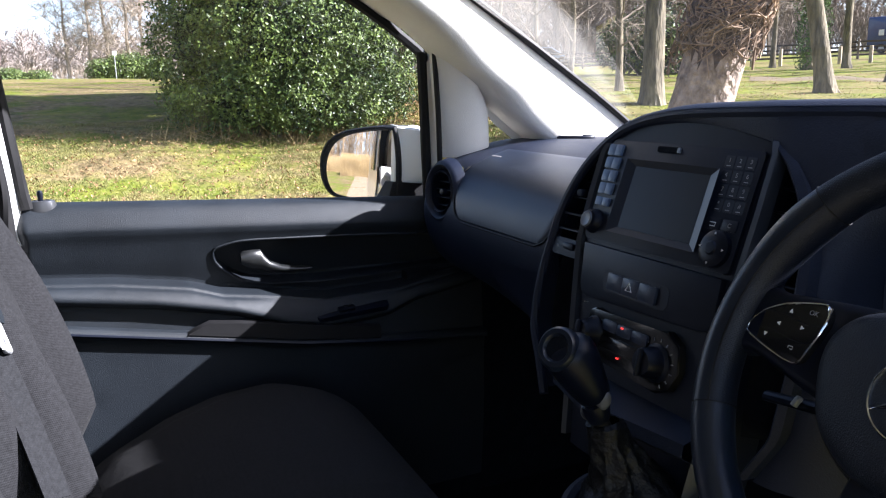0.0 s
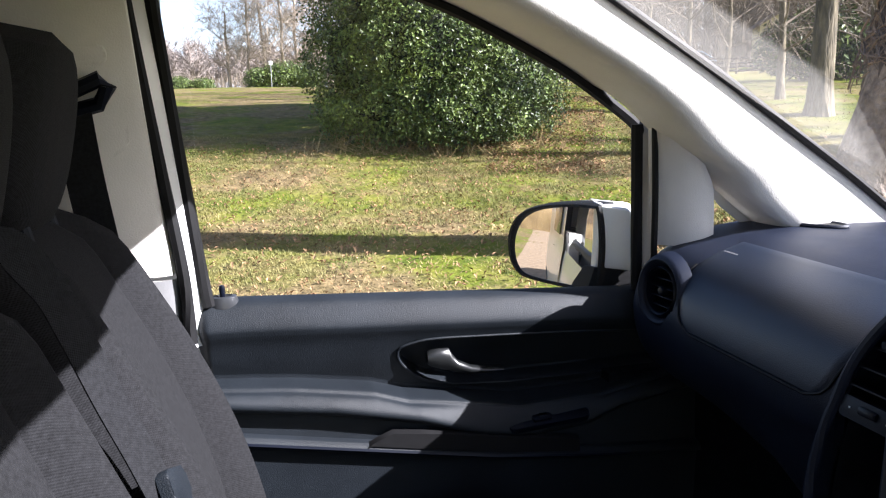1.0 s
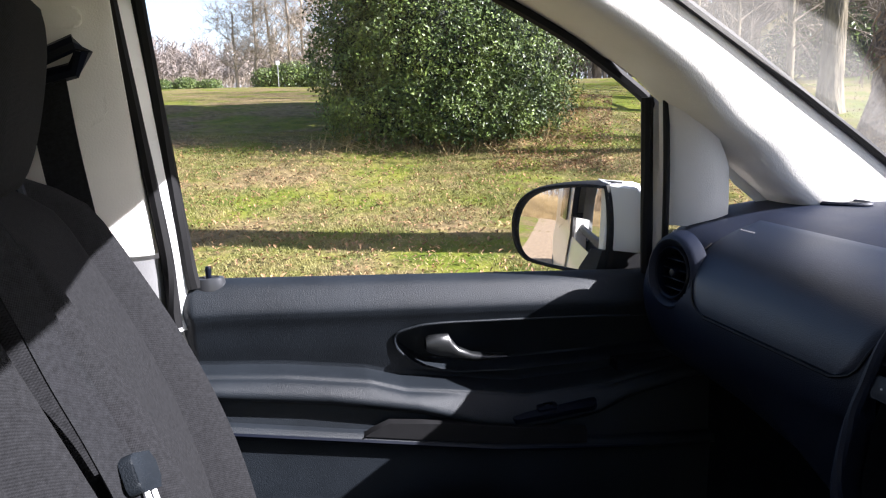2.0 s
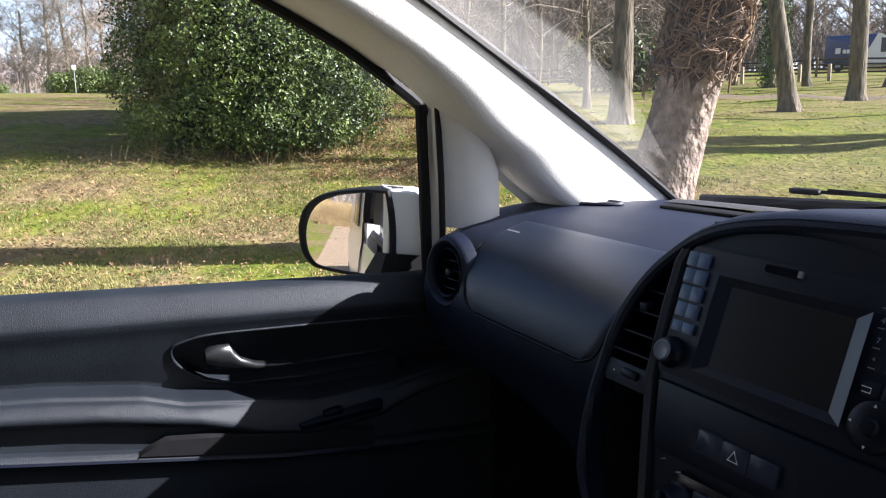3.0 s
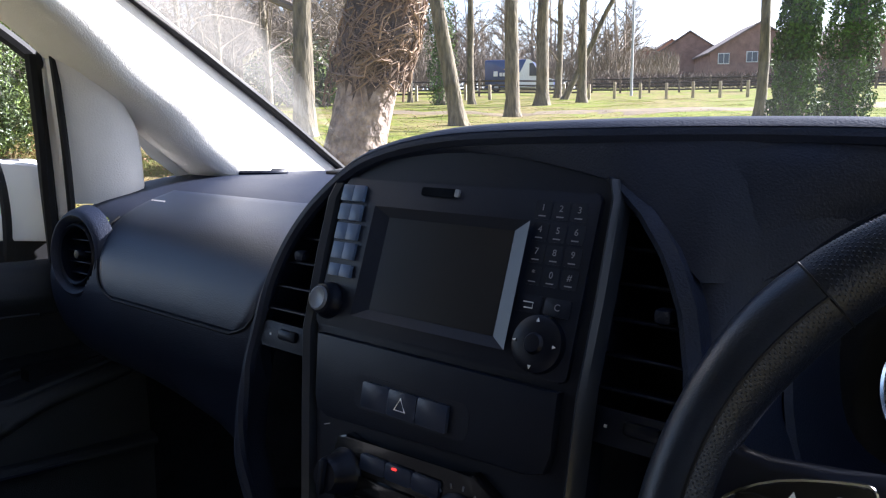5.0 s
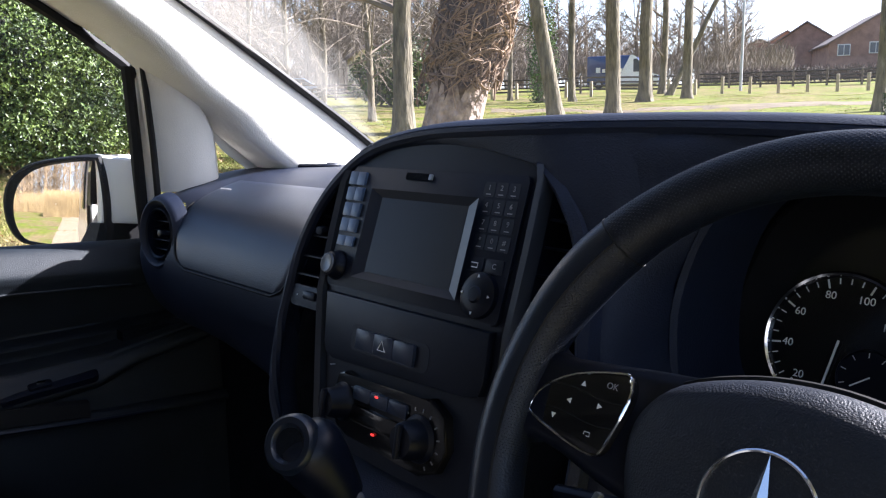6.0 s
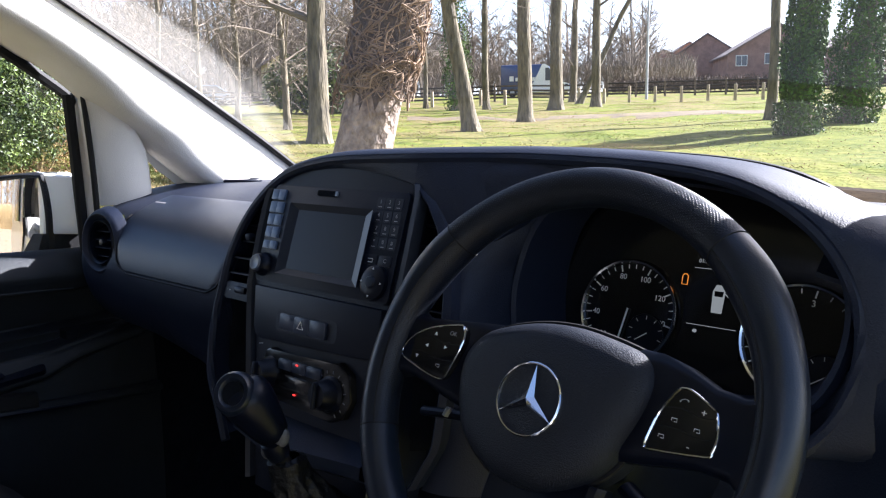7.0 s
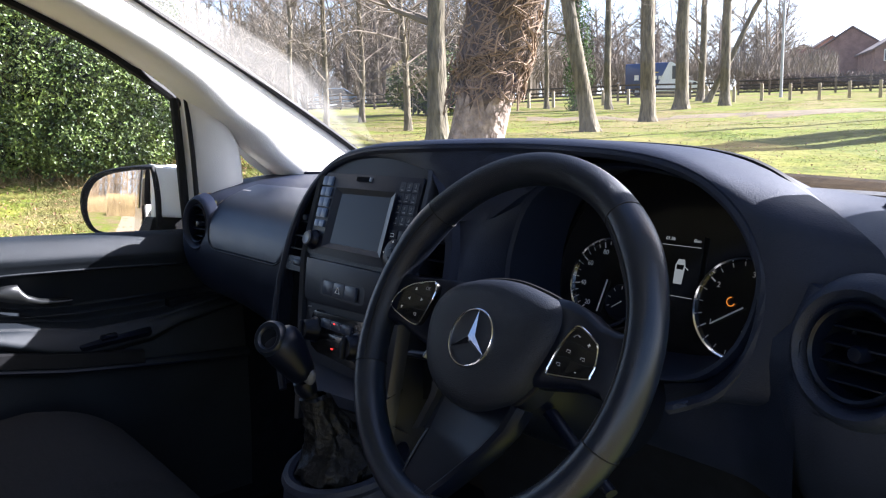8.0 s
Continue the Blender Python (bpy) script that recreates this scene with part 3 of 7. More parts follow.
# ---- passenger door ----
DOOR_Y = (-0.425, 0.44)
LIP = ((-0.45, -0.39, -0.215, -0.079, 0.017, 0.097, 0.223, 0.287, 0.45), (1.152, 1.142, 1.114, 1.083, 1.05, 1.033, 1.04, 1.064, 1.09))
CREASE = ((-0.45, -0.406, -0.281, -0.153, -0.096, -0.028, 0.1, 0.25, 0.45), (1.168, 1.164, 1.151, 1.129, 1.109, 1.099, 1.075, 1.078, 1.11))
POCKET = ((-0.45, -0.365, -0.169, 0.047, 0.25, 0.45), (1.094, 1.078, 1.041, 1.0, 0.975, 0.96))
BELT = ((-0.43, -0.35, 0.0, 0.304, 0.45), (1.292, 1.290, 1.270, 1.253, 1.247))


def recess_top(y):
    return lerp(y, (-0.104, -0.095, -0.075, -0.03, 0.1, 0.24, 0.33), (1.178, 1.189, 1.196, 1.198, 1.192, 1.184, 1.176))


def recess_low(y):
    return lerp(y, (-0.104, -0.093, -0.075, -0.05, 0.0, 0.1, 0.33), (1.172, 1.150, 1.133, 1.118, 1.105, 1.098, 1.10))


def panel_x(y, z):
    """How far in the door lining stands between its top roll and the armrest."""
    return -0.790 - 0.34 * max(0.0, lerp(y, *BELT) - 0.072 - z)


def door_panel():
    t = thing("passenger_door", (-0.78, 0.0, 0.6), "closed charcoal plastic passenger door lining, half in sunlight", "door")
    rows = []
    ny = 230
    for i in range(ny + 1):
        y = DOOR_Y[0] + (DOOR_Y[1] - DOOR_Y[0]) * i / ny
        b, c, l, p = lerp(y, *BELT), lerp(y, *CREASE), lerp(y, *LIP), lerp(y, *POCKET)
        c = max(c, l + 0.016)
        front = min(1, max(0, (y - 0.05) / 0.2))
        arm = 0.050 - 0.008 * front
        prof = smooth_line([(-0.838, b - 0.02, 0), (-0.834, b - 0.003, 0), (-0.822, b + 0.001, 0), (-0.803, b - 0.006, 0), (-0.789, b - 0.022, 0), (-0.780, b - 0.040, 0),
                            (-0.781, b - 0.052, 0), (-0.790, b - 0.072, 0), (-0.790 - 0.34 * (b - 0.072 - c) * 0.5, (b - 0.072 + c) / 2, 0), (-0.790 - 0.34 * (b - 0.072 - c), c + 0.006, 0)], 15)
        prof += smooth_line([(-0.790 - 0.34 * (b - 0.072 - c), c, 0), (-0.792 + arm * 0.42, c - 0.001, 0), (-0.792 + arm * 0.60, c - 0.007, 0), (-0.792 + arm * 0.80, (c * 0.5 + l * 0.5) + 0.002, 0), (-0.792 + arm, l + 0.004, 0), (-0.792 + arm + 0.001, l - 0.006, 0),
                             (-0.792 + arm - 0.008, l - 0.014, 0), (-0.765, l - 0.018, 0), (-0.763, (l + p) / 2, 0), (-0.761, p + 0.008, 0)], 5)
        prof += smooth_line([(-0.748, p + 0.007, 0), (-0.740, p, 0), (-0.741, p - 0.008, 0), (-0.752, p - 0.014, 0), (-0.756, p - 0.06, 0), (-0.76, p - 0.2, 0), (-0.775, 0.62, 0)], 5)
        row = []
        for q in prof:
            x, z = q.x, q.y
            top, low = recess_top(y), recess_low(y)
            if y > -0.11 and low - 0.01 < z < top + 0.01:
                d = min(top - z, z - low, (y + 0.104) * 1.5)
                k = min(1, max(0, (d + 0.003) / 0.012))
                x -= 0.040 * k * k * (3 - 2 * k)
            ends = min(1, (y - DOOR_Y[0]) / 0.02)
            x -= 0.02 * (1 - ends) ** 2
            row.append((x, y, z))
        rows.append(row)
    part("door_lining", loft(rows), DOOR, t)
    edge = [(y, recess_top(y) + 0.002) for y in np.linspace(0.30, -0.09, 16)] + [(-0.103, 1.187), (-0.106, 1.176), (-0.101, 1.160)] + [(y, recess_low(y) - 0.002) for y in np.linspace(-0.085, 0.10, 12)]
    edge = [(panel_x(p.x, p.y) + 0.0003, p.x, p.y) for p in smooth_line([(y, z, 0) for y, z in edge], 4)]
    part("handle_surround", tube(edge, 0.0024, 8), DOOR, t, "thin black rim of the handle recess")
    prof = ((-0.056, 1.154, 1.174), (-0.050, 1.149, 1.178), (-0.035, 1.143, 1.179), (-0.018, 1.138, 1.1785), (-0.012, 1.136, 1.168), (-0.002, 1.133, 1.155), (0.02, 1.129, 1.145), (0.05, 1.128, 1.139), (0.078, 1.1315, 1.1355))
    rows = []
    for y, lo, hi in prof:
        mid, h = (lo + hi) / 2, (hi - lo) / 2
        rows.append([(-0.799 + 0.010 * math.cos(a) + 0.004 * (y > 0), y, mid + h * math.sin(a)) for a in (2 * math.pi * j / 14 for j in range(14))])
    part("handle", loft(rows, closed=True, caps=True), material("satin_grey_handle", (0.010, 0.011, 0.012), 0.36, vary=0.1, scale=30), t, "satin grey pull handle")
    m = frame_of((-0.812, -0.381, 1.289), (0, 1, 0), (-1, 0, 0))
    dish = part("lock_dish", lathe([(0.0, 0.004), (0.009, 0.004), (0.014, 0.009), (0.019, 0.008), (0.021, 0.0), (0.021, -0.01)], m @ Matrix.Diagonal((1.15, 0.75, 1, 1)), 28), material("grey_lock_dish", (0.06, 0.063, 0.07), 0.3, metal=0.4, vary=0.08, scale=40), t, "grey lock dish")
    part("lock_pin", lathe([(0.0, 0.026), (0.004, 0.025), (0.0052, 0.02), (0.0042, 0.012), (0.0045, 0.0)], m, 16), SMOOTH, dish)
    m = frame_of((-0.7495, 0.145, 1.0535), (0, 1, 0.06), (-1, 0, 0.35))
    plate = part("switch_plate", prism(rounded(0.15, 0.03, 0.012), at(m, 0, 0, -0.002), 0.01, 0.003), SMOOTH, t)
    part("window_switch", prism(rounded(0.034, 0.016, 0.004), at(m, -0.012, 0, 0.003), 0.008, 0.002), SMOOTH, plate)
    part("switch_light", prism(rounded(0.014, 0.005, 0.002), at(m, -0.010, 0.003, 0.0045), 0.003), CHROME, plate)
    # the opening of the door pocket
    arch = [(-0.743, y, z) for y, z in ((-0.172, 1.045), (-0.158, 1.055), (-0.128, 1.066), (-0.03, 1.052), (0.06, 1.035), (0.2, 1.012))]
    low = [(-0.743, y, lerp(y, *POCKET) + 0.002) for y in (-0.168, -0.15, -0.12, -0.03, 0.06, 0.2)]
    part("pocket_flap", loft([[Vector(a) + Vector((-0.006, 0, 0)) for a in arch], [Vector(a) + Vector((0.0035, 0, -0.004)) for a in arch], [Vector(b) + Vector((0.004, 0, 0.003)) for b in low], [Vector(b) + Vector((-0.006, 0, -0.002)) for b in low]]), RUBBER, t)
    rail = [(-0.7405, y, lerp(y, *POCKET) - 0.003) for y in np.linspace(-0.42, 0.3, 30)]
    part("pocket_rail", tube(rail, 0.0035, 6), SMOOTH, t)
    return t


door_panel()

# outer skin of the van's side, as the mirror sees it
skin = thing("van_side", (-0.93, -1.5, 0.3), "white painted van side with black door handle", "van body", kind="structure")
part("door_skin", loft([[(-0.935, y, z) for y in (-0.43, 0.0, 0.55)] for z in (0.35, 0.8)] + [[(-0.925, y, 1.0) for y in (-0.43, 0.0, 0.55)], [(-0.87, y, 1.24) for y in (-0.43, 0.0, 0.55)]]), PAINT, skin)
part("rear_skin", loft([[(-0.94, y, z) for y in (-0.44, -1.2, -2.2, -3.6)] for z in (0.35, 0.8)] + [[(-0.93, y, 1.0) for y in (-0.44, -1.2, -2.2, -3.6)], [(-0.88, y, 1.24) for y in (-0.44, -1.2, -2.2, -3.6)], [(-0.86, y, 1.84) for y in (-0.44, -1.2, -2.2, -3.6)]]), PAINT, skin)
part("door_gap", block((0.003, 0.006, 0.62), pose(-0.9335, -0.435, 0.66)), RUBBER, skin)
for y, z in ((-0.30, 0.98), (-0.62, 0.98)):
    part("handle", block((0.035, 0.16, 0.04), pose(-0.945, y, z), 0.012), RUBBER, skin, "black outer door handle")
    part("handle_cup", lathe([(0.0, 0.0), (0.045, 0.0), (0.048, -0.01)], frame_of((-0.94, y, z - 0.01), (0, -1, 0), (0, 0, 1)), 20), SMOOTH, skin)
back = (-1.0, -2.2, -3.6)
part("rear_skin", loft([[(x, y, z) for y in back] for x, z in ((0.94, 0.35), (0.94, 0.8), (0.93, 1.0), (0.88, 1.24), (0.86, 1.84))]), PAINT, skin)
part("rear_doors", loft([[(x, -3.61, z) for x in (-w, 0, w)] for w, z in ((0.935, 0.35), (0.935, 0.8), (0.925, 1.0), (0.875, 1.24), (0.855, 1.84))]), PAINT, skin)
part("rubbing_strip", block((0.02, 3.1, 0.07), pose(-0.945, -2.0, 0.62), 0.008), RUBBER, skin)
part("rear_window", block((0.006, 0.9, 0.4), pose(-0.878, -1.1, 1.50) @ pose(0, 0, 0, 0, 2, 0), 0.002), GLOSSY, skin)


# ---- wing mirror ----
def wing_mirror():
    t = thing("wing_mirror", (-0.93, 0.27, 1.22), "white wing mirror with a black rim, reflecting the track behind", "wing mirror")
    n = Vector((0.545, -0.83, 0.085)).normalized()
    xdir = Vector((0.83, 0.545, 0)).normalized()
    m = frame_of((-0.955, 0.238, 1.312), xdir, (0, 0, 1))
    if m.to_3x3().col[2].dot(n) < 0:
        m = frame_of((-0.955, 0.238, 1.312), -xdir, (0, 0, 1))
    tilt = max((m @ pose(0, 0, 0, -3.7, a, 0) for a in (-1.3, 1.3)), key=lambda f: f.to_3x3().col[2].x)
    sx = 1 if (m.to_3x3().col[0]).dot(xdir) > 0 else -1
    shape = [(0.098, 0.070), (0.086, 0.078), (0.03, 0.077), (-0.04, 0.066), (-0.082, 0.043), (-0.100, 0.006), (-0.097, -0.035), (-0.078, -0.062), (-0.045, -0.071), (0.03, -0.076), (0.080, -0.077), (0.096, -0.068), (0.103, 0.0)]
    shape = [(sx * u, v) for u, v in shape]
    if sx < 0:
        shape = shape[::-1]
    ring = [(p.x, p.y) for p in smooth_line([(u, v, 0) for u, v in shape], 4, closed=True)]

    def shell(depths, mat, name, label=""):
        rows = []
        for (s, dz, du) in depths:
            rows.append([m @ Vector((u * s + du, v * s, dz)) for u, v in ring])
        return part(name, loft(rows, closed=True, caps=True), mat, t, label)
    ringrows = [[m @ Vector((u * sc, v * sc, dz)) for u, v in ring] for sc, dz in ((0.985, -0.014), (0.985, 0.001), (1.01, 0.005), (1.06, 0.004), (1.095, -0.004), (1.10, -0.03), (1.09, -0.046))]
    part("rim", loft(ringrows, closed=True), RUBBER, t, "black plastic rim")
    shell([(1.085, -0.044, 0), (1.07, -0.07, 0.006 * sx), (0.98, -0.10, 0.015 * sx), (0.8, -0.125, 0.02 * sx), (0.4, -0.138, 0.02 * sx)], PAINT, "housing", "white painted shell")
    dome = [[tilt @ Vector((u * k, v * k, -0.003 - (u * u + v * v) * k * k / 2.7)) for u, v in ring] for k in (0.99, 0.85, 0.7, 0.55, 0.4, 0.25, 0.1, 0.01)]
    part("mirror_glass", loft(dome, closed=True), MIRROR, t, "slightly domed mirror glass")
    # the painted arm side and black foot
    cap = [(0.288, 1.2805), (0.353, 1.275), (0.362, 1.30), (0.361, 1.366), (0.338, 1.391), (0.296, 1.398)]
    rows = []
    for x, k in ((-0.872, 0.93), (-0.876, 1.0), (-0.90, 1.03), (-0.96, 1.0)):
        rows.append([(x + 0.6 * (y - 0.288), 0.325 + (y - 0.325) * k + (0.02 if x < -0.94 else 0), 1.335 + (z - 1.335) * k) for y, z in cap])
    part("inner_cap", loft(rows, closed=True, caps=True), PAINT, t, "white painted shell")
    part("foot", loft([[(-0.868, 0.268, 1.232), (-0.868, 0.362, 1.236), (-0.868, 0.362, 1.276), (-0.868, 0.284, 1.280)], [(-0.92, 0.262, 1.238), (-0.92, 0.355, 1.240), (-0.92, 0.355, 1.276), (-0.92, 0.276, 1.279)]], closed=True, caps=True), RUBBER, t, "black mirror foot")
    return t


wing_mirror()


# ---- dashboard ----
def dash_profile(x):
    """Cross-section of the dash at x, from the windscreen back and down; bottom edge follows the knee line."""
    zb = lerp(abs(x), (0.25, 0.315, 0.362, 0.438, 0.588, 0.80), (0.99, 1.026, 1.048, 1.078, 1.103, 1.125))
    back = 0.02 * min(1, max(0.0, (abs(x) - 0.735) / 0.05)) ** 2
    return smooth_line([(0, 1.0, 1.30), (0, 0.82, 1.357), (0, 0.62, 1.369), (0, 0.50, 1.363), (0, 0.43, 1.350), (0, 0.375 + back, 1.334), (0, 0.338 + back, 1.312), (0, 0.317 + back, 1.285),
                        (0, 0.306 + back, 1.255), (0, 0.303 + back, 1.228), (0, 0.308 + back, 1.195), (0, 0.322 + back, 1.16), (0, 0.345 + back, max(zb + 0.012, 1.125 if abs(x) > 0.5 else zb + 0.03)), (0, 0.372 + back, zb), (0, 0.42, zb - 0.018), (0, 0.6, zb - 0.04)], 5)


dash = thing("dashboard", (0, 0.5, 0.9), "dark grey grained plastic dashboard, dusty on top", "dashboard")
VENTS = [frame_of((-0.678, 0.305, 1.279), (1, 0.10, 0), (0, 0.10, 1)), frame_of((0.660, 0.302, 1.284), (1, -0.16, 0), (0, 0.16, 1))]
for x0, x1, n in ((-0.785, -0.258, 110), (0.548, 0.81, 66)):
    rows = []
    for i in range(n + 1):
        x = x0 + (x1 - x0) * i / n
        k = min(1, max(0.0, (0.615 - x) / 0.062)) if x > 0 else 0.0
        k = k * k * (3 - 2 * k)
        w = min(1, max(0.0, 1 - (x - 0.545) / 0.105)) if x > 0 else 0.0
        w = w * w * (3 - 2 * w)
        line = []
        for p in dash_profile(x):
            line.append(Vector((x, p.y + (0.050 * k + 0.015 * w) * min(1, max(0, (0.9 - p.y) / 0.4)), p.z)))
        rows.append([p for a, b in zip(line, line[1:]) for p in (a, a.lerp(b, 0.5))] + [line[-1]])
    skin_mesh = loft(rows)
    inv = [v.inverted() for v in VENTS]
    gone = []
    for f in skin_mesh.faces:
        c = f.calc_center_median()
        for v in inv:
            q = v @ c
            if math.hypot(q.x, q.y) < 0.0495 and abs(q.z) < 0.06:
                gone.append(f)
                break
    bmesh.ops.delete(skin_mesh, geom=gone, context='FACES')
    part("dash_body", skin_mesh, PLASTIC, dash)

# airbag cover: a raised patch on the passenger side
rows = []
prof = dash_profile(-0.45)
a0, a1 = 18, 44
for i in range(41):
    s = i / 40
    row = []
    for k in range(a0, a1 + 1):
        v = (k - a0) / (a1 - a0)
        left, right = lerp(v, (0, 0.5, 0.85, 0.94, 1), (-0.665, -0.640, -0.612, -0.600, -0.575)), lerp(v, (0, 0.3, 0.6, 0.85, 0.94, 1), (-0.215, -0.235, -0.272, -0.288, -0.300, -0.325))
        x = left + (right - left) * s
        p = prof[k]
        t = (prof[min(k + 1, len(prof) - 1)] - prof[k - 1]).normalized()
        nrm = Vector((0, -t.z, t.y)) * (1 if t.z < 0 else 1)
        nrm = Vector((0, t.z, -t.y))
        if nrm.y > 0:
            nrm = -nrm
        edge = min(s, 1 - s, v, 1 - v)
        lift = 0.0022 if edge > 0.012 else -0.002
        row.append((x, p.y + nrm.y * lift, p.z + abs(nrm.z) * lift))
    rows.append(row)
# the cover's blue is a sky reflection put into its colour
part("airbag_cover", loft(rows), material("fine_grey_airbag_cover", (0.0105, 0.0175, 0.0355), 0.40, vary=0.18, scale=9, fine=0.35, fine_scale=600), dash, "slate grey airbag cover with a fine seam")
seam = []
for s0, k in [(0, k) for k in range(a0 + 9, a1 + 1)] + [(i / 30, a1) for i in range(31)] + [(1, k) for k in range(a1, a0 + 8, -1)]:
    v = (k - a0) / (a1 - a0)
    left, right = lerp(v, (0, 0.5, 0.85, 0.94, 1), (-0.665, -0.640, -0.612, -0.600, -0.575)), lerp(v, (0, 0.3, 0.6, 0.85, 0.94, 1), (-0.215, -0.235, -0.272, -0.288, -0.300, -0.325))
    p = prof[k]
    seam.append((left + (right - left) * s0, p.y - 0.0008, p.z + 0.0003))
part("seam", tube(seam, 0.0018, 5), RUBBER, dash)
for k in range(6):
    part("label_mark", block((0.0022 + 0.0008 * (k % 2), 0.0015, 0.003), pose(-0.640 + 0.006 * k, 0.402, 1.3455) @ pose(0, 0, 0, -60, 0, 0)), DIMMARK, dash)


def round_vent(m):
    v = thing("air_vent", m.translation, "round black slatted air vent sunk in the dash", "air vent", group="round dashboard vents")
    part("surround", lathe([(0.066, -0.022), (0.0605, -0.008), (0.0555, -0.001), (0.052, 0.0005), (0.0495, -0.001), (0.0455, -0.008), (0.0425, -0.013)], m, 56), PLASTIC, v)
    part("ring", lathe([(0.0427, -0.014), (0.0415, -0.005), (0.0390, -0.0025), (0.0365, -0.005), (0.0352, -0.026)], m, 48), SMOOTH, v, "satin black ring")
    part("bowl", lathe([(0.036, -0.018), (0.032, -0.05), (0.0, -0.052)], m, 32), CARPET, v)
    for k in (-1.5, -0.5, 0.5, 1.5):
        w = 2 * math.sqrt(0.0348 ** 2 - (0.0150 * k) ** 2)
        part("slat", block((w, 0.0022, 0.022), at(m, 0, 0.0150 * k, -0.024) @ pose(0, 0, 0, 22, 0, 0), 0.0008, 1), SMOOTH, v)
    for u in (-0.018, 0.018):
        part("fin", block((0.0016, 2 * math.sqrt(0.033 ** 2 - u * u), 0.014), at(m, u, 0, -0.041)), CARPET, v)
    part("knob", lathe([(0.0, -0.004), (0.0055, -0.005), (0.0075, -0.009), (0.007, -0.026)], m, 20), SMOOTH, v)
    return v


for m in VENTS:
    round_vent(m)

# loudspeaker and demister grilles in the dash top
for sgn, nm in ((-1, "left"), (1, "right")):
    g = thing("demister_outlet", (0.66 * sgn, 0.6, 1.36), "oval black demister opening in the dash top", "air outlet", group="demister outlets")
    m = frame_of((-0.69, 0.60, 1.3705), (0.85, 0.45, 0.0), (-0.45, 0.85, 0.0)) if sgn < 0 else frame_of((0.635, 0.572, 1.374), (0.95, -0.2, 0.0), (0.2, 0.95, 0.0))
    part("rim", tube([at(m, 0.062 * math.cos(a), 0.028 * math.sin(a), 0.001).translation for a in (2 * math.pi * k / 32 for k in range(32))], 0.0035, 6, closed=True), PLASTIC, g)
    part("well", prism([(0.06 * math.cos(a), 0.026 * math.sin(a)) for a in (2 * math.pi * k / 32 for k in range(32))], at(m, 0, 0, 0.0012), 0.01), RUBBER, g)
grille = thing("speaker_grille", (-0.5, 0.78, 1.36), "fine dark mesh strip along the windscreen base", "grille", kind="structure")
rows = []
for i in range(21):
    x = -0.64 + 1.28 * i / 20
    rows.append([(x, y + 0.08 * (1 - (x / 0.66) ** 2), z) for y, z in ((0.725, 1.3685), (0.75, 1.371), (0.80, 1.366), (0.84, 1.352))])
part("mesh_strip", loft(rows), SPEAKER, grille)
defrost = thing("demister_slot", (-0.35, 0.66, 1.37), "long dark demister slot with a bright sunlit edge", "air outlet", kind="structure")
part("slot", block((0.50, 0.035, 0.006), pose(-0.33, 0.70, 1.3705, 0, 0, 5), 0.002), RUBBER, defrost)

# ---- centre shroud over the radio and the instrument hood ----
OUTLINE = [(-0.205, 1.055), (-0.232, 1.096), (-0.262, 1.14), (-0.268, 1.203), (-0.262, 1.249), (-0.251, 1.301), (-0.227, 1.349), (-0.191, 1.389), (-0.140, 1.422), (-0.06, 1.440), (0.05, 1.446), (0.18, 1.448), (0.31, 1.445), (0.41, 1.437), (0.475, 1.420), (0.525, 1.388), (0.556, 1.345), (0.566, 1.30), (0.556, 1.25), (0.53, 1.215), (0.49, 1.195)]
HOOD = [(p.x, p.y) for p in smooth_line([(x, z, 0) for x, z in OUTLINE], 5)]


def lip_y(x, z):
    y = 0.318 + (z - 1.40) * 0.22
    return y + lerp(x, (0.10, 0.2, 0.56), (0.0, 0.035, 0.045)) * (1 if z > 1.2 else 0.8)


shroud_rows = []
for k, (fy, sh) in enumerate(((0.0, 0.0), (0.006, 0.004), (0.02, 0.006), (0.06, 0.005), (0.12, 0.0), (0.20, -0.02), (0.30, -0.055), (0.42, -0.1), (0.52, -0.14))):
    row = []
    for x, z in HOOD:
        nz = min(1, max(0, (z - 1.25) / 0.2))
        zz = z + (sh if sh < 0 else sh * 1.0) * nz
        if z > 1.36 and fy > 0.3:
            zz = max(zz, 1.33)
        side = 1 if x > 0.4 else (-1 if x < -0.15 else 0)
        out = (sh if sh > 0 else 0) * side * (1 - nz)
        # on the driver's side the hood's face sweeps outward into the dash instead of back
        q = min(1, max(0, (x - 0.47) / 0.07))
        row.append((x + out + q * min(fy, 0.12) * 0.9, lip_y(x, z) + fy * (1 - 0.8 * q), zz - 0.12 * q * fy))
    shroud_rows.append(row)
part("shroud", loft(shroud_rows), PLASTIC, dash, "grained hood over the radio and dials")
part("shroud_lip", tube([(x * 0.995, lip_y(x, z) + 0.004, z - 0.0055) for x, z in HOOD], 0.0064, 8), PLASTIC, dash)
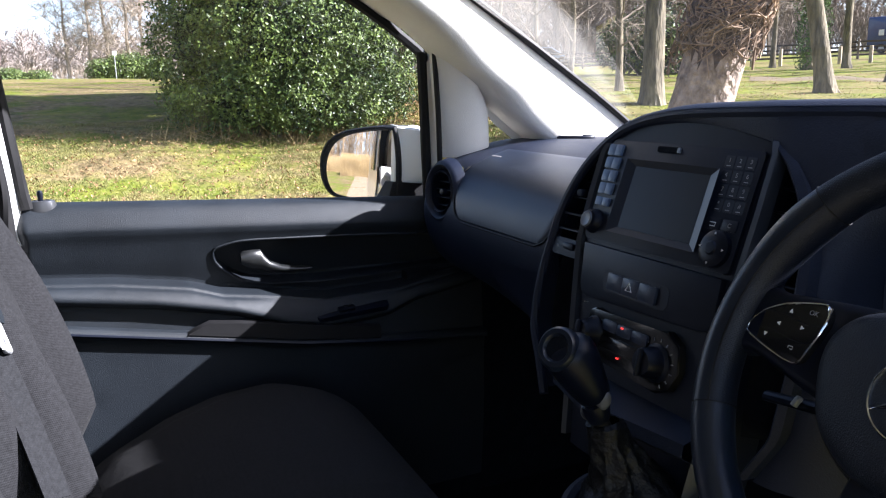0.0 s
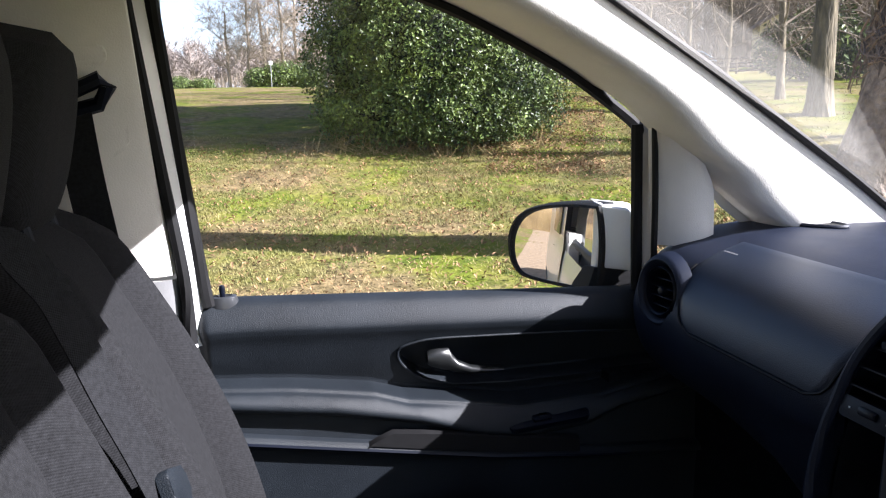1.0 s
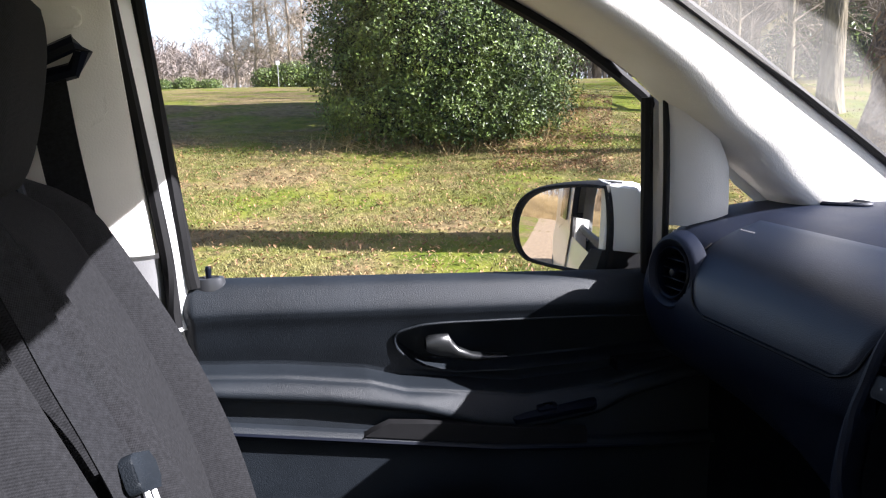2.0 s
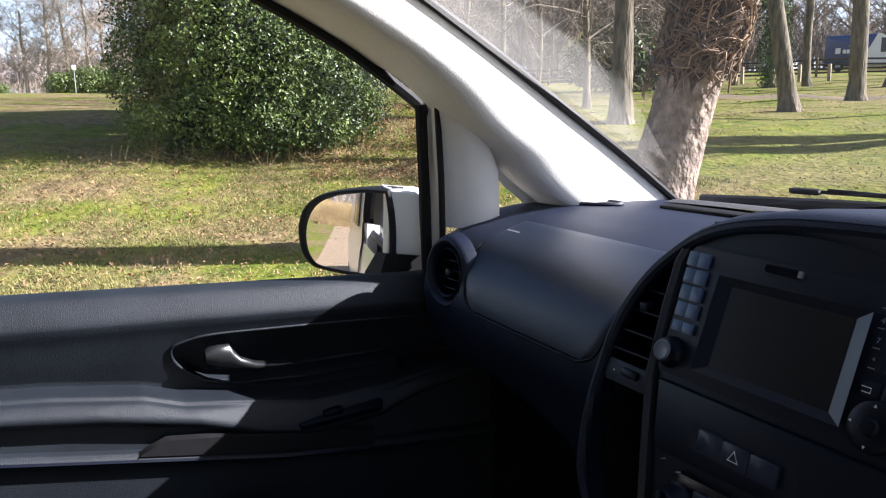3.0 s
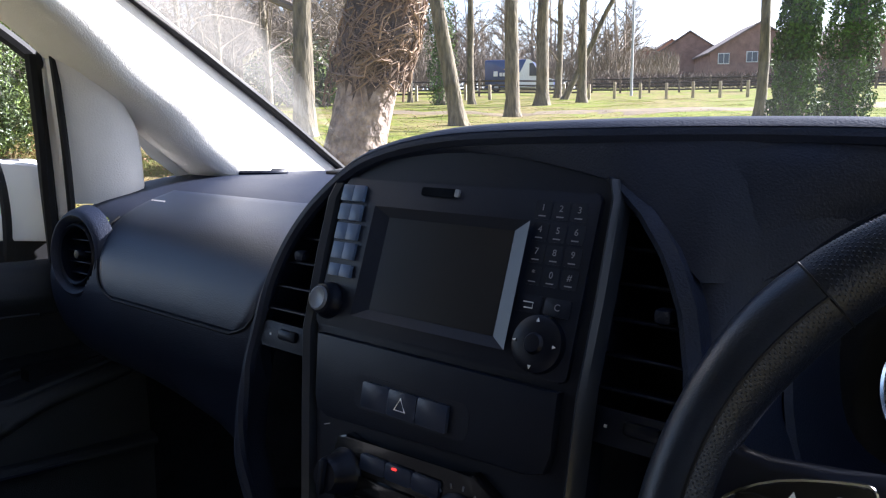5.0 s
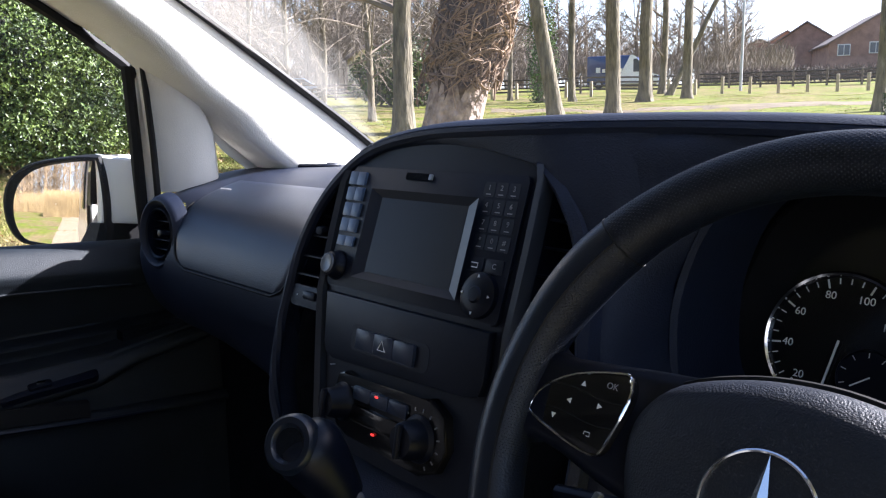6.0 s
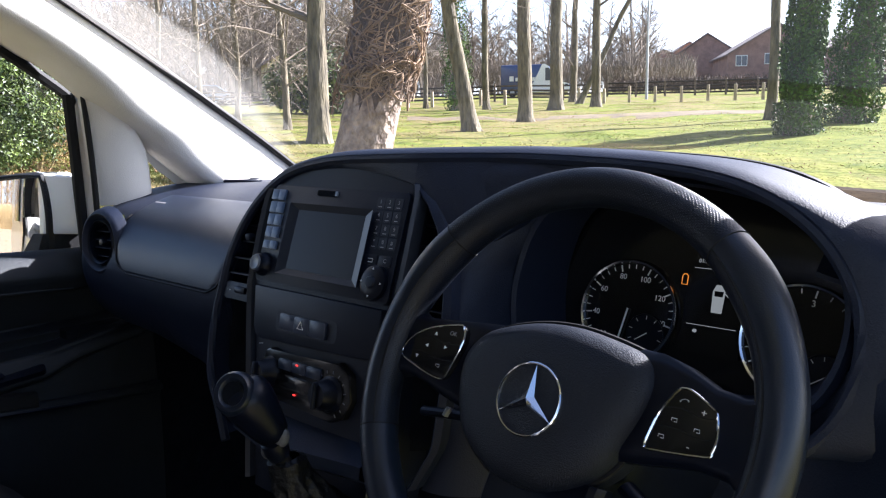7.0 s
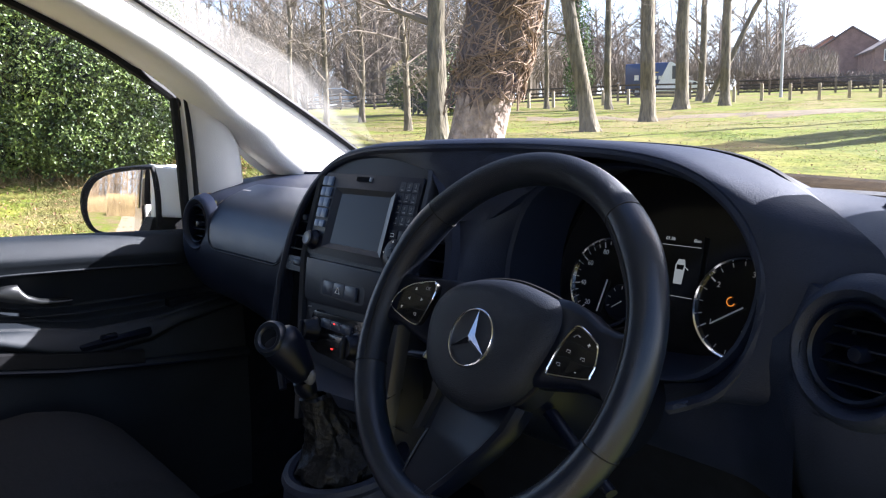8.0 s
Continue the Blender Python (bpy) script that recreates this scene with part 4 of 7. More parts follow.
# dark cavity behind the centre vents
part("cavity", prism([(x, z) for x, z in HOOD[:60]] + [(0.2, 1.40), (0.2, 1.05)], frame_of((0, 0.40, 0), (1, 0, 0), (0, 0, 1)), 0.01), RUBBER, dash)
part("inner_back", prism([(x, z) for x, z in HOOD], frame_of((0, 0.50, 0), (1, 0, 0), (0, 0, 1)), 0.01), RUBBER, dash)
part("knee_panel", loft([[(0.10, 0.355, 1.20), (0.35, 0.365, 1.19), (0.57, 0.36, 1.20), (0.80, 0.35, 1.19)], [(0.10, 0.36, 1.10), (0.35, 0.40, 1.05), (0.57, 0.42, 1.02), (0.80, 0.40, 1.02)], [(0.10, 0.42, 0.9), (0.35, 0.5, 0.85), (0.57, 0.52, 0.8), (0.80, 0.5, 0.8)]]), CARPET, dash)

lamp_switch = thing("light_switch_panel", (0.73, 0.33, 1.14), "black light switch panel low on the dash end", "switch panel")
lm = frame_of((0.735, 0.322, 1.130), (1, -0.05, 0), (0, 0.12, 1))
part("bezel", prism(rounded(0.118, 0.115, 0.022), lm, 0.03, 0.004), SMOOTH, lamp_switch)
part("inset", prism(rounded(0.098, 0.095, 0.016), at(lm, 0, 0, 0.002), 0.012, 0.001), RUBBER, lamp_switch)
part("rotary_knob", lathe([(0.0, 0.018), (0.019, 0.018), (0.022, 0.013), (0.023, 0.0)], at(lm, 0.006, 0.004, 0.002), 32), SMOOTH, lamp_switch)
part("knob_bar", block((0.006, 0.036, 0.008), at(lm, 0.006, 0.004, 0.021), 0.002), PANEL, lamp_switch)
for k in range(4):
    part("symbol_mark", block((0.005, 0.0012, 0.0006), at(lm, -0.03 + 0.018 * k, -0.036, 0.0024)), DIMMARK, lamp_switch)
part("knee_seam", tube([(0.56, 0.374, 1.175), (0.60, 0.366, 1.165), (0.665, 0.360, 1.158)], 0.0022, 6), RUBBER, dash)

wiper = thing("windscreen_wiper", (-0.5, 1.0, 1.36), "black wiper arm lying along the windscreen foot", "wiper")
part("blade", tube([(-0.62, 1.03, 1.372), (-0.40, 1.065, 1.374), (-0.10, 1.085, 1.372), (0.12, 1.085, 1.368)], 0.004, 6), RUBBER, wiper)
part("arm", tube([(-0.54, 1.035, 1.378), (-0.30, 1.085, 1.374), (0.0, 1.11, 1.36)], 0.005, 6, flat=0.6), RUBBER, wiper)
part("pivot", block((0.06, 0.02, 0.012), pose(-0.585, 1.03, 1.372, 0, 0, 12), 0.006), RUBBER, wiper)

# fillet from the hood's flank down to the dash top, rolled over at its front edge
rows = []
for i in range(30):
    u = i / 29
    x = 0.505 + 0.175 * u
    w = (1 - u) ** 2.2
    k = min(1, max(0.0, (0.615 - x) / 0.062))
    k = k * k * (3 - 2 * k)
    w2 = min(1, max(0.0, 1 - (x - 0.545) / 0.105))
    back = 0.050 * k + 0.015 * w2 * w2 * (3 - 2 * w2)
    z0 = 1.3285 + 0.0695 * w * 0.3
    row = []
    if x > 0.549:
        for v in range(10):
            z = 1.215 + (z0 - 0.006 - 1.215) * v / 9
            row.append((x, lerp(z, (1.195, 1.228, 1.255, 1.285, 1.312, 1.334, 1.40), (0.308, 0.303, 0.306, 0.317, 0.334, 0.348, 0.352)) + back - 0.0022, z))
    else:
        row = [(x, 0.352 + back, z0 - 0.006 - 0.0005 * v) for v in range(9, -1, -1)]
    for j in range(24):
        v = j / 23
        y = 0.358 + back + (0.47 - back) * v
        zt = lerp(y - back * (1 - v), (0.338, 0.375, 0.43, 0.50, 0.62, 0.84), (1.310, 1.332, 1.3485, 1.3625, 1.3685, 1.35)) + 0.0015
        zh = lerp(y, (0.36, 0.40, 0.5, 0.6, 0.7, 0.83), (1.398, 1.402, 1.398, 1.388, 1.374, 1.35))
        rise = min(1, max(0, (y - 0.358 - back) / 0.10))
        row.append((x, y, zt + (zh - zt) * w * (0.3 + 0.7 * rise * rise * (3 - 2 * rise))))
    rows.append(row)
flank = loft(rows)
vent_axis = VENTS[1].inverted()
inside = []
for f in flank.faces:
    c = f.calc_center_median()
    q = vent_axis @ c
    if math.hypot(q.x, q.y) < 0.0575 and abs(q.z) < 0.06 and c.y < 0.40:
        inside.append(f)
bmesh.ops.delete(flank, geom=inside, context="FACES")
part("hood_flank", flank, PLASTIC, dash)
rows = []
for i in range(31):
    x = 0.17 + 0.445 * i / 30
    top = lerp(x, (0.17, 0.20, 0.26, 0.36, 0.44, 0.50, 0.53, 0.555, 0.62), (1.235, 1.212, 1.198, 1.192, 1.198, 1.214, 1.240, 1.275, 1.29))
    y = lerp(x, (0.17, 0.52, 0.545, 0.57, 0.595, 0.62), (0.354, 0.354, 0.350, 0.338, 0.322, 0.305))
    rows.append([(x, y + 0.018, top + 0.006), (x, y + 0.004, top - 0.006), (x, y, top - 0.03), (x, y + 0.002, 1.145), (x, y + 0.016, 1.115), (x, y + 0.066, 1.095)])
part("column_surround", loft(rows), PLASTIC, dash)

UP = frame_of((0, 0.277, 1.275), (1, 0, 0), (0, 0.36, 1))     # upper plane of the radio
LO = frame_of((0, 0.262, 1.20), (1, 0, 0), (0, 0.2, 1))       # lower plane of the console


def up_v(z):
    return (z - 1.275) * 1.0628


def lo_v(z):
    return (z - 1.20) * 1.0198


console = thing("centre_console", (-0.03, 0.4, 0.9), "satin black centre console with radio and heater controls", "console")
left_edge = ((1.02, 1.10, 1.206, 1.275, 1.34, 1.385, 1.40, 1.412, 1.425), (-0.115, -0.130, -0.149, -0.160, -0.165, -0.166, -0.160, -0.147, -0.125))
right_edge = ((1.02, 1.10, 1.206, 1.275, 1.34, 1.40, 1.418), (0.095, 0.102, 0.106, 0.106, 0.106, 0.104, 0.098))


def con_y(z):
    return 0.277 + (z - 1.275) * 0.36 if z > 1.275 else 0.277 + (z - 1.275) * 0.2


rows = []
for z in (1.02, 1.06, 1.10, 1.15, 1.206, 1.25, 1.275, 1.30, 1.34, 1.37, 1.40, 1.412):
    l, r, y = lerp(z, *left_edge), lerp(z, *right_edge), con_y(z)
    top = max(0, z - 1.40)
    rows.append([(l, y + 0.09, z), (l, y + 0.006, z), (l + 0.004, y + 0.002, z), (l + 0.02, y + 0.001, z), (-0.03, y + 0.001, z), (r - 0.012, y + 0.001, z), (r - 0.003, y + 0.002, z), (r, y + 0.006, z), (r, y + 0.09, z)])
rows.append([(p[0], p[1] + 0.004, 1.418 + 0.012 * math.sin(math.pi * k / 8)) for k, p in enumerate(rows[-1])])
rows.append([(p[0], p[1] + 0.06, p[2] + 0.006) for p in rows[-1]])
part("console_body", loft(rows), PANEL, console)
for edge, off, w in ((left_edge, -0.004, 0.0062), (right_edge, 0.003, 0.0042)):
    zs = (1.03, 1.10, 1.206, 1.275, 1.34, 1.385, 1.398) if off < 0 else (1.03, 1.10, 1.206, 1.275, 1.34, 1.40, 1.413)
    bz = []
    for z in zs:
        x, y = lerp(z, *edge) + off, con_y(z)
        bz.append([(x - w, y + 0.012, z), (x - w * 0.8, y - 0.004, z), (x, y - 0.008, z), (x + w * 0.8, y - 0.004, z), (x + w, y + 0.012, z)])
    part("side_strip", loft(bz), STRIP, console, "dark grey trim strip beside the vents")

# radio
radio = thing("car_radio", (-0.03, 0.3, 1.27), "black car radio with a dusty screen, keypad and rotary knobs", "radio")
part("fascia", prism(rounded(0.252, up_v(1.402) - up_v(1.278), 0.006, cx=-0.030, cy=(up_v(1.402) + up_v(1.278)) / 2), at(UP, 0, 0, 0.003), 0.006, 0.0015), PANEL, radio)
SC = (-0.094, 0.032, up_v(1.2985), up_v(1.3715))
slope = bmesh.new()
outer = [(SC[0] - 0.016, SC[3] + 0.008), (SC[1] + 0.014, SC[3] + 0.008), (SC[1] + 0.014, SC[2] - 0.008), (SC[0] - 0.016, SC[2] - 0.008)]
inner = [(SC[0], SC[3]), (SC[1], SC[3]), (SC[1], SC[2]), (SC[0], SC[2])]
for k in range(4):
    q = [outer[k], outer[(k + 1) % 4], inner[(k + 1) % 4], inner[k]]
    hs = (0.0085, 0.0085, 0.0045, 0.0045)
    if k == 1:
        continue
    slope.faces.new([slope.verts.new(UP @ Vector((u, v, h))) for (u, v), h in zip(q, hs)])
part("bezel", slope, PANEL, radio)
edge = bmesh.new()
edge.faces.new([edge.verts.new(UP @ Vector((u, v, h))) for u, v, h in ((outer[1][0], outer[1][1], 0.0085), (outer[2][0], outer[2][1], 0.0085), (inner[2][0], inner[2][1], 0.0045), (inner[1][0], inner[1][1], 0.0045))])
part("bright_edge", edge, material("pale_bevelled_edge", (0.105, 0.130, 0.165), 0.38, vary=0.06, scale=30), radio, "pale grey bevelled screen edge")
part("screen", prism([(SC[0], SC[2]), (SC[1], SC[2]), (SC[1], SC[3]), (SC[0], SC[3])], at(UP, 0, 0, 0.0048), 0.003), SCREEN, radio, "dark dusty screen")
part("card_slot", prism(rounded(0.038, 0.007, 0.002, cx=-0.047, cy=up_v(1.3945)), at(UP, 0, 0, 0.0042), 0.004), CARPET, radio)
part("slot_tab", prism(rounded(0.004, 0.006, 0.001, cx=-0.0285, cy=up_v(1.3945)), at(UP, 0, 0, 0.0055), 0.004), SILVER, radio)
for r in range(5):
    for c in range(2):
        v = up_v(1.3885) - 0.0170 * r
        h = 0.0142 if r < 4 else 0.0105
        k = part("preset_key", prism(rounded(0.0134, h, 0.0004, cx=-0.1495 + 0.0138 * c + 0.0012 * r, cy=v), at(UP, 0, 0, 0.0058), 0.005, 0.0002), KEYFACE, radio)
digits = ("1", "2", "3", "4", "5", "6", "7", "8", "9", "*", "0", "#")
for k, ch in enumerate(digits):
    r, c = divmod(k, 3)
    u, v = 0.0515 + 0.0148 * c + 0.0008 * r, up_v(1.388) - 0.0158 * r
    key = part("number_key", prism(rounded(0.0135, 0.0135, 0.0018, cx=u, cy=v), at(UP, 0, 0, 0.0033), 0.003), PANEL, radio)
    lettering(ch, at(UP, u, v + 0.0015, 0.0035), 0.0066, DIMMARK, key, "digit")
    part("small_mark", prism(rounded(0.006, 0.0009, 0.0003, cx=u, cy=v - 0.0044), at(UP, 0, 0, 0.0035), 0.0006), DIMMARK, key)
for u, ch in ((0.0555, ""), (0.0790, "C")):
    key = part("function_key", prism(rounded(0.021, 0.0125, 0.002, cx=u, cy=up_v(1.3245)), at(UP, 0, 0, 0.004), 0.003, 0.0003), PANEL, radio)
    if ch:
        lettering(ch, at(UP, u, up_v(1.3245), 0.0042), 0.0068, DIMMARK, key, "digit")
    else:
        part("arrow_mark", tube([at(UP, u + p, up_v(1.3245) + q, 0.0044).translation for p, q in ((-0.004, 0.001), (0.004, 0.001), (0.004, -0.003), (-0.003, -0.003))], 0.0005, 4), MARK, key)
kl = part("left_knob", lathe([(0.0, 0.0135), (0.0095, 0.0135), (0.0125, 0.0115), (0.0135, 0.006), (0.0155, 0.003), (0.016, 0.0)], at(UP, -0.144, up_v(1.299), 0.003), 32), SMOOTH, radio)
part("knob_cap", lathe([(0.0, 0.0146), (0.0078, 0.0146), (0.0088, 0.0152), (0.0100, 0.0148), (0.0106, 0.0130)], at(UP, -0.144, up_v(1.299), 0.003), 28), material("pale_knob_cap", (0.13, 0.145, 0.17), 0.3, vary=0.08, scale=40), kl, "pale power button")
kr = part("right_knob", lathe([(0.0, 0.008), (0.012, 0.008), (0.0172, 0.0065), (0.0198, 0.005), (0.0205, 0.0)], at(UP, 0.0705, up_v(1.2995), 0.003), 36), SMOOTH, radio)
part("knob_cap", lathe([(0.0, 0.0105), (0.006, 0.0102), (0.0075, 0.0085), (0.008, 0.007)], at(UP, 0.0705, up_v(1.2995), 0.003), 28), SMOOTH, kr)
for a in range(4):
    u, v = 0.0705 + 0.016 * math.cos(math.pi / 2 * a), up_v(1.2995) + 0.016 * math.sin(math.pi / 2 * a)
    part("arrow_mark", prism([(u + 0.0016 * math.cos(math.pi / 2 * a + b), v + 0.0016 * math.sin(math.pi / 2 * a + b)) for b in (0, 2.3, -2.3)], at(UP, 0, 0, 0.0112), 0.0008), MARK, kr)

# storage flap with hazard switches
flap = part("storage_flap", prism([(-0.146, lo_v(1.273)), (-0.140, lo_v(1.222)), (-0.136, lo_v(1.212)), (-0.122, lo_v(1.207)), (0.075, lo_v(1.2145)), (0.090, lo_v(1.219)), (0.094, lo_v(1.232)), (0.094, lo_v(1.2735))][::-1], at(LO, 0, 0, 0.0075), 0.008, 0.002), PANEL, console, "matt black storage flap")
part("switch_recess", prism(rounded(0.118, 0.027, 0.008, cx=-0.034, cy=lo_v(1.236)), at(LO, 0, 0, 0.0078), 0.006), PANEL, flap)
for k, u in enumerate((-0.0665, -0.0375, -0.0075)):
    sw = part("switch", prism(rounded(0.0288, 0.0205, 0.0015, cx=u, cy=lo_v(1.2355)), at(LO, 0, 0, 0.0115), 0.009, 0.0008), BUTTON, flap)
    if k == 1:
        part("hazard_triangle", tube([at(LO, u + p, lo_v(1.2355) + q, 0.0130).translation for p, q in ((-0.0055, -0.004), (0.0055, -0.004), (0, 0.0055))], 0.0007, 5, closed=True), MARK, sw, "white hazard triangle outline")
part("paint_chip", block((0.001, 0.0006, 0.006), at(LO, -0.125, lo_v(1.2), 0.003)), MARK, console)

# heater panel
heater = thing("heater_controls", (-0.03, 0.25, 1.13), "glossy black heater panel with two knobs and red lights", "heater panel")
part("fascia", prism([(-0.105, lo_v(1.196)), (-0.095, lo_v(1.200)), (-0.075, lo_v(1.196)), (0.015, lo_v(1.199)), (0.035, lo_v(1.204)), (0.056, lo_v(1.193)), (0.063, lo_v(1.165)), (0.052, lo_v(1.142)), (0.03, lo_v(1.133)), (0.005, lo_v(1.138)), (-0.08, lo_v(1.138)), (-0.100, lo_v(1.145)), (-0.112, lo_v(1.165))][::-1], at(LO, 0, 0, 0.009), 0.01, 0.0025), GLOSSY, heater)
for u, z, r in ((-0.092, 1.170, 0.0165), (0.026, 1.166, 0.0185)):
    kn = part("knob", lathe([(0.0, 0.022), (r * 0.75, 0.021), (r * 0.9, 0.016), (r, 0.003), (r * 1.18, 0.0), (r * 1.2, -0.004)], at(LO, u, lo_v(z), 0.010), 36), SMOOTH, heater)
    part("knob_bar", block((0.0045, r * 1.7, 0.007), at(LO, u, lo_v(z), 0.033), 0.0015), PANEL, kn)
for k in range(9):
    a = radians(-60 + 24 * k)
    part("scale_mark", block((0.0012, 0.0035, 0.0006), at(LO, 0.026 + 0.0265 * math.cos(a), lo_v(1.166) + 0.0265 * math.sin(a), 0.0095) @ pose(0, 0, 0, 0, 0, math.degrees(a) - 90)), DIMMARK, heater)
for k in range(3):
    b = part("button", prism(rounded(0.0265, 0.013, 0.002, cx=-0.060 + 0.0275 * k, cy=lo_v(1.1845)), at(LO, 0, 0, 0.012), 0.004, 0.001), BUTTON, heater)
    if k == 1:
        part("red_light", prism(rounded(0.0045, 0.0018, 0.0006, cx=-0.036, cy=lo_v(1.188)), at(LO, 0, 0, 0.0128), 0.001), RED, b, "glowing red light")
b = part("button", prism(rounded(0.082, 0.016, 0.002, cx=-0.036, cy=lo_v(1.164)), at(LO, 0, 0, 0.011), 0.004, 0.001), GLOSSY, heater)
part("red_light", prism(rounded(0.0045, 0.0018, 0.0006, cx=-0.038, cy=lo_v(1.1515)), at(LO, 0, 0, 0.0105), 0.001), RED, heater, "glowing red light")
part("shelf", loft([[(-0.14, 0.262, 1.125), (-0.03, 0.252, 1.12), (0.11, 0.262, 1.125)], [(-0.13, 0.215, 1.112), (-0.03, 0.198, 1.108), (0.11, 0.215, 1.112)], [(-0.13, 0.213, 1.098), (-0.03, 0.195, 1.094), (0.11, 0.213, 1.098)], [(-0.13, 0.27, 1.06), (-0.03, 0.26, 1.055), (0.11, 0.27, 1.06)]]), PLASTIC, console)

# crescent vents either side of the console
def crescent(flip):
    v = thing("centre_air_vent", (-0.21 if not flip else 0.15, 0.33, 1.1), "curved black centre air vent with horizontal slats", "air vent", group="centre vents")
    fx = (lambda x: -0.068 - x) if flip else (lambda x: x)
    inner = ((1.09, 1.117, 1.198, 1.255, 1.31, 1.357, 1.398), (-0.150, -0.155, -0.166, -0.172, -0.176, -0.177, -0.172))
    outer = ((1.09, 1.14, 1.203, 1.249, 1.301, 1.347, 1.385, 1.40), (-0.225, -0.255, -0.258, -0.254, -0.243, -0.22, -0.192, -0.185))
    for z in (1.385, 1.362, 1.339, 1.316, 1.293, 1.272):
        a, b = fx(lerp(z, *inner)), fx(lerp(z, *outer))
        part("slat", block((abs(a - b), 0.03, 0.0028), pose((a + b) / 2, con_y(z) + 0.035, z, -14, 0, 0), 0.001, 1), SMOOTH, v)
    a, b = fx(lerp(1.252, *inner)), fx(lerp(1.252, *outer))
    m = frame_of(((a + b) / 2, con_y(1.252) + 0.018, 1.252), (1, 0, 0), (0, 0.3, 1))
    part("thumb_wheel_plate", prism(rounded(abs(a - b) - 0.004, 0.024, 0.003), m, 0.02, 0.002), PANEL, v)
    part("thumb_wheel", block((0.026, 0.010, 0.008), at(m, 0, 0.002, 0.0), 0.003), SMOOTH, v)
    for s in (-1, 1):
        part("dot_mark", block((0.002, 0.002, 0.0008), at(m, s * 0.026, 0, 0.0004)), MARK, v)
    zs = np.linspace(1.232, 1.10, 8)
    rows = [[(fx(lerp(z, *inner)), con_y(z) + 0.040, z), (fx((lerp(z, *inner) + lerp(z, *outer)) / 2), con_y(z) + 0.08, z), (fx(lerp(z, *outer)), con_y(z) + 0.040, z)] for z in zs]
    part("lower_pocket", loft(rows), CARPET, v)
    part("slat_knob", block((0.012, 0.012, 0.01), pose(fx(-0.215), con_y(1.33) + 0.016, 1.327), 0.003), PLASTIC, v)
    return v


crescent(False)
crescent(True)
# arched rim of the centre panel beside the vent, and the smooth face beyond it up to the dials
ARCH = ((1.09, 1.14, 1.203, 1.249, 1.301, 1.333, 1.364, 1.390, 1.412), (0.160, 0.187, 0.190, 0.186, 0.176, 0.166, 0.149, 0.126, 0.098))
rows = []
for z in np.linspace(1.09, 1.412, 30):
    x, y = lerp(z, *ARCH), con_y(z)
    rows.append([(x - 0.006, y + 0.02, z - 0.001), (x - 0.005, y + 0.001, z), (x, y - 0.003, z + 0.002), (x + 0.007, y + 0.002, z + 0.004), (x + 0.010, y + 0.022, z + 0.005)])
part("vent_arch", loft(rows), PLASTIC, console, "grained arch round the centre vent")
rows = []
for z in np.linspace(1.09, 1.425, 26):
    x0, y0 = lerp(z, *ARCH) + 0.006, con_y(z) + 0.012
    x1 = lerp(z, (1.09, 1.20, 1.225, 1.27, 1.32, 1.378, 1.425), (0.26, 0.26, 0.229, 0.210, 0.210, 0.235, 0.31))
    y1 = 0.366 + (z - 1.30) * 0.18
    rows.append([(x0 + (x1 - x0) * u, y0 + (y1 - y0) * u ** 2.2, z) for u in (k / 12 for k in range(13))])
hood_x, hood_z = zip(*[(x, z) for x, z in HOOD if z > 1.38])
last = []
for k, p in enumerate(rows[-1]):
    z = lerp(p[0], hood_x, hood_z) - 0.006
    last.append((p[0], lip_y(p[0], z) + 0.006, z))
rows.append([tuple((a + b) / 2 for a, b in zip(p, q)) for p, q in zip(rows[-1], last)])
rows.append(last)
part("centre_face", loft(rows), PLASTIC, dash)
rows = []
for k in range(31):
    x = -0.160 + 0.268 * k / 30
    z1 = lerp(x, hood_x, hood_z) - 0.005
    z0 = min(z1 - 0.001, 1.410 + 0.017 * math.sin(math.pi * k / 30))
    rows.append([(x, con_y(z0) + 0.004, z0 - 0.003), (x, con_y(z0) - 0.0015, z0), (x, (con_y(z0) + lip_y(x, z1)) / 2 - 0.001, (z0 + z1) / 2), (x, lip_y(x, z1) + 0.003, z1)])
part("panel_brow", loft(rows), PLASTIC, dash, "grained brow over the radio panel")
rows = []
for k in range(31):
    x = 0.100 + 0.21 * k / 30
    z1 = lerp(x, hood_x, hood_z) - 0.005
    z0 = lerp(x, (0.10, 0.126, 0.149, 0.170, 0.20, 0.235, 0.27, 0.31), (1.412, 1.394, 1.370, 1.352, 1.352, 1.385, 1.408, 1.424))
    y0 = lerp(x, (0.10, 0.17, 0.24, 0.31), (con_y(1.41) - 0.001, con_y(1.36) + 0.004, 0.370, 0.383))
    y1 = lip_y(x, z1) + 0.003
    rows.append([(x, y0 + 0.012, z0 - 0.004), (x, y0, z0), (x, y0 * 0.62 + y1 * 0.38 - 0.002, z0 * 0.62 + z1 * 0.38), (x, y0 * 0.25 + y1 * 0.75 - 0.001, z0 * 0.25 + z1 * 0.75), (x, y1, z1)])
part("side_brow", loft(rows), PLASTIC, dash)

# ---- instrument cluster ----
CL = frame_of((0, 0.443, 1.27), (1, 0, 0), (0, 0.30, 1))
cluster = thing("instrument_cluster", (0.39, 0.44, 1.2), "black instrument cluster with two chrome-ringed dials and a display", "instrument cluster")
ring_out = [(0.232, 1.225), (0.215, 1.27), (0.215, 1.320), (0.238, 1.378), (0.295, 1.412), (0.37, 1.420), (0.45, 1.412), (0.508, 1.388), (0.538, 1.35), (0.546, 1.305), (0.532, 1.255), (0.495, 1.218), (0.44, 1.205), (0.36, 1.20), (0.28, 1.205)]
ro = [(p.x, p.y) for p in smooth_line([(x, z, 0) for x, z in ring_out], 4, closed=True)]
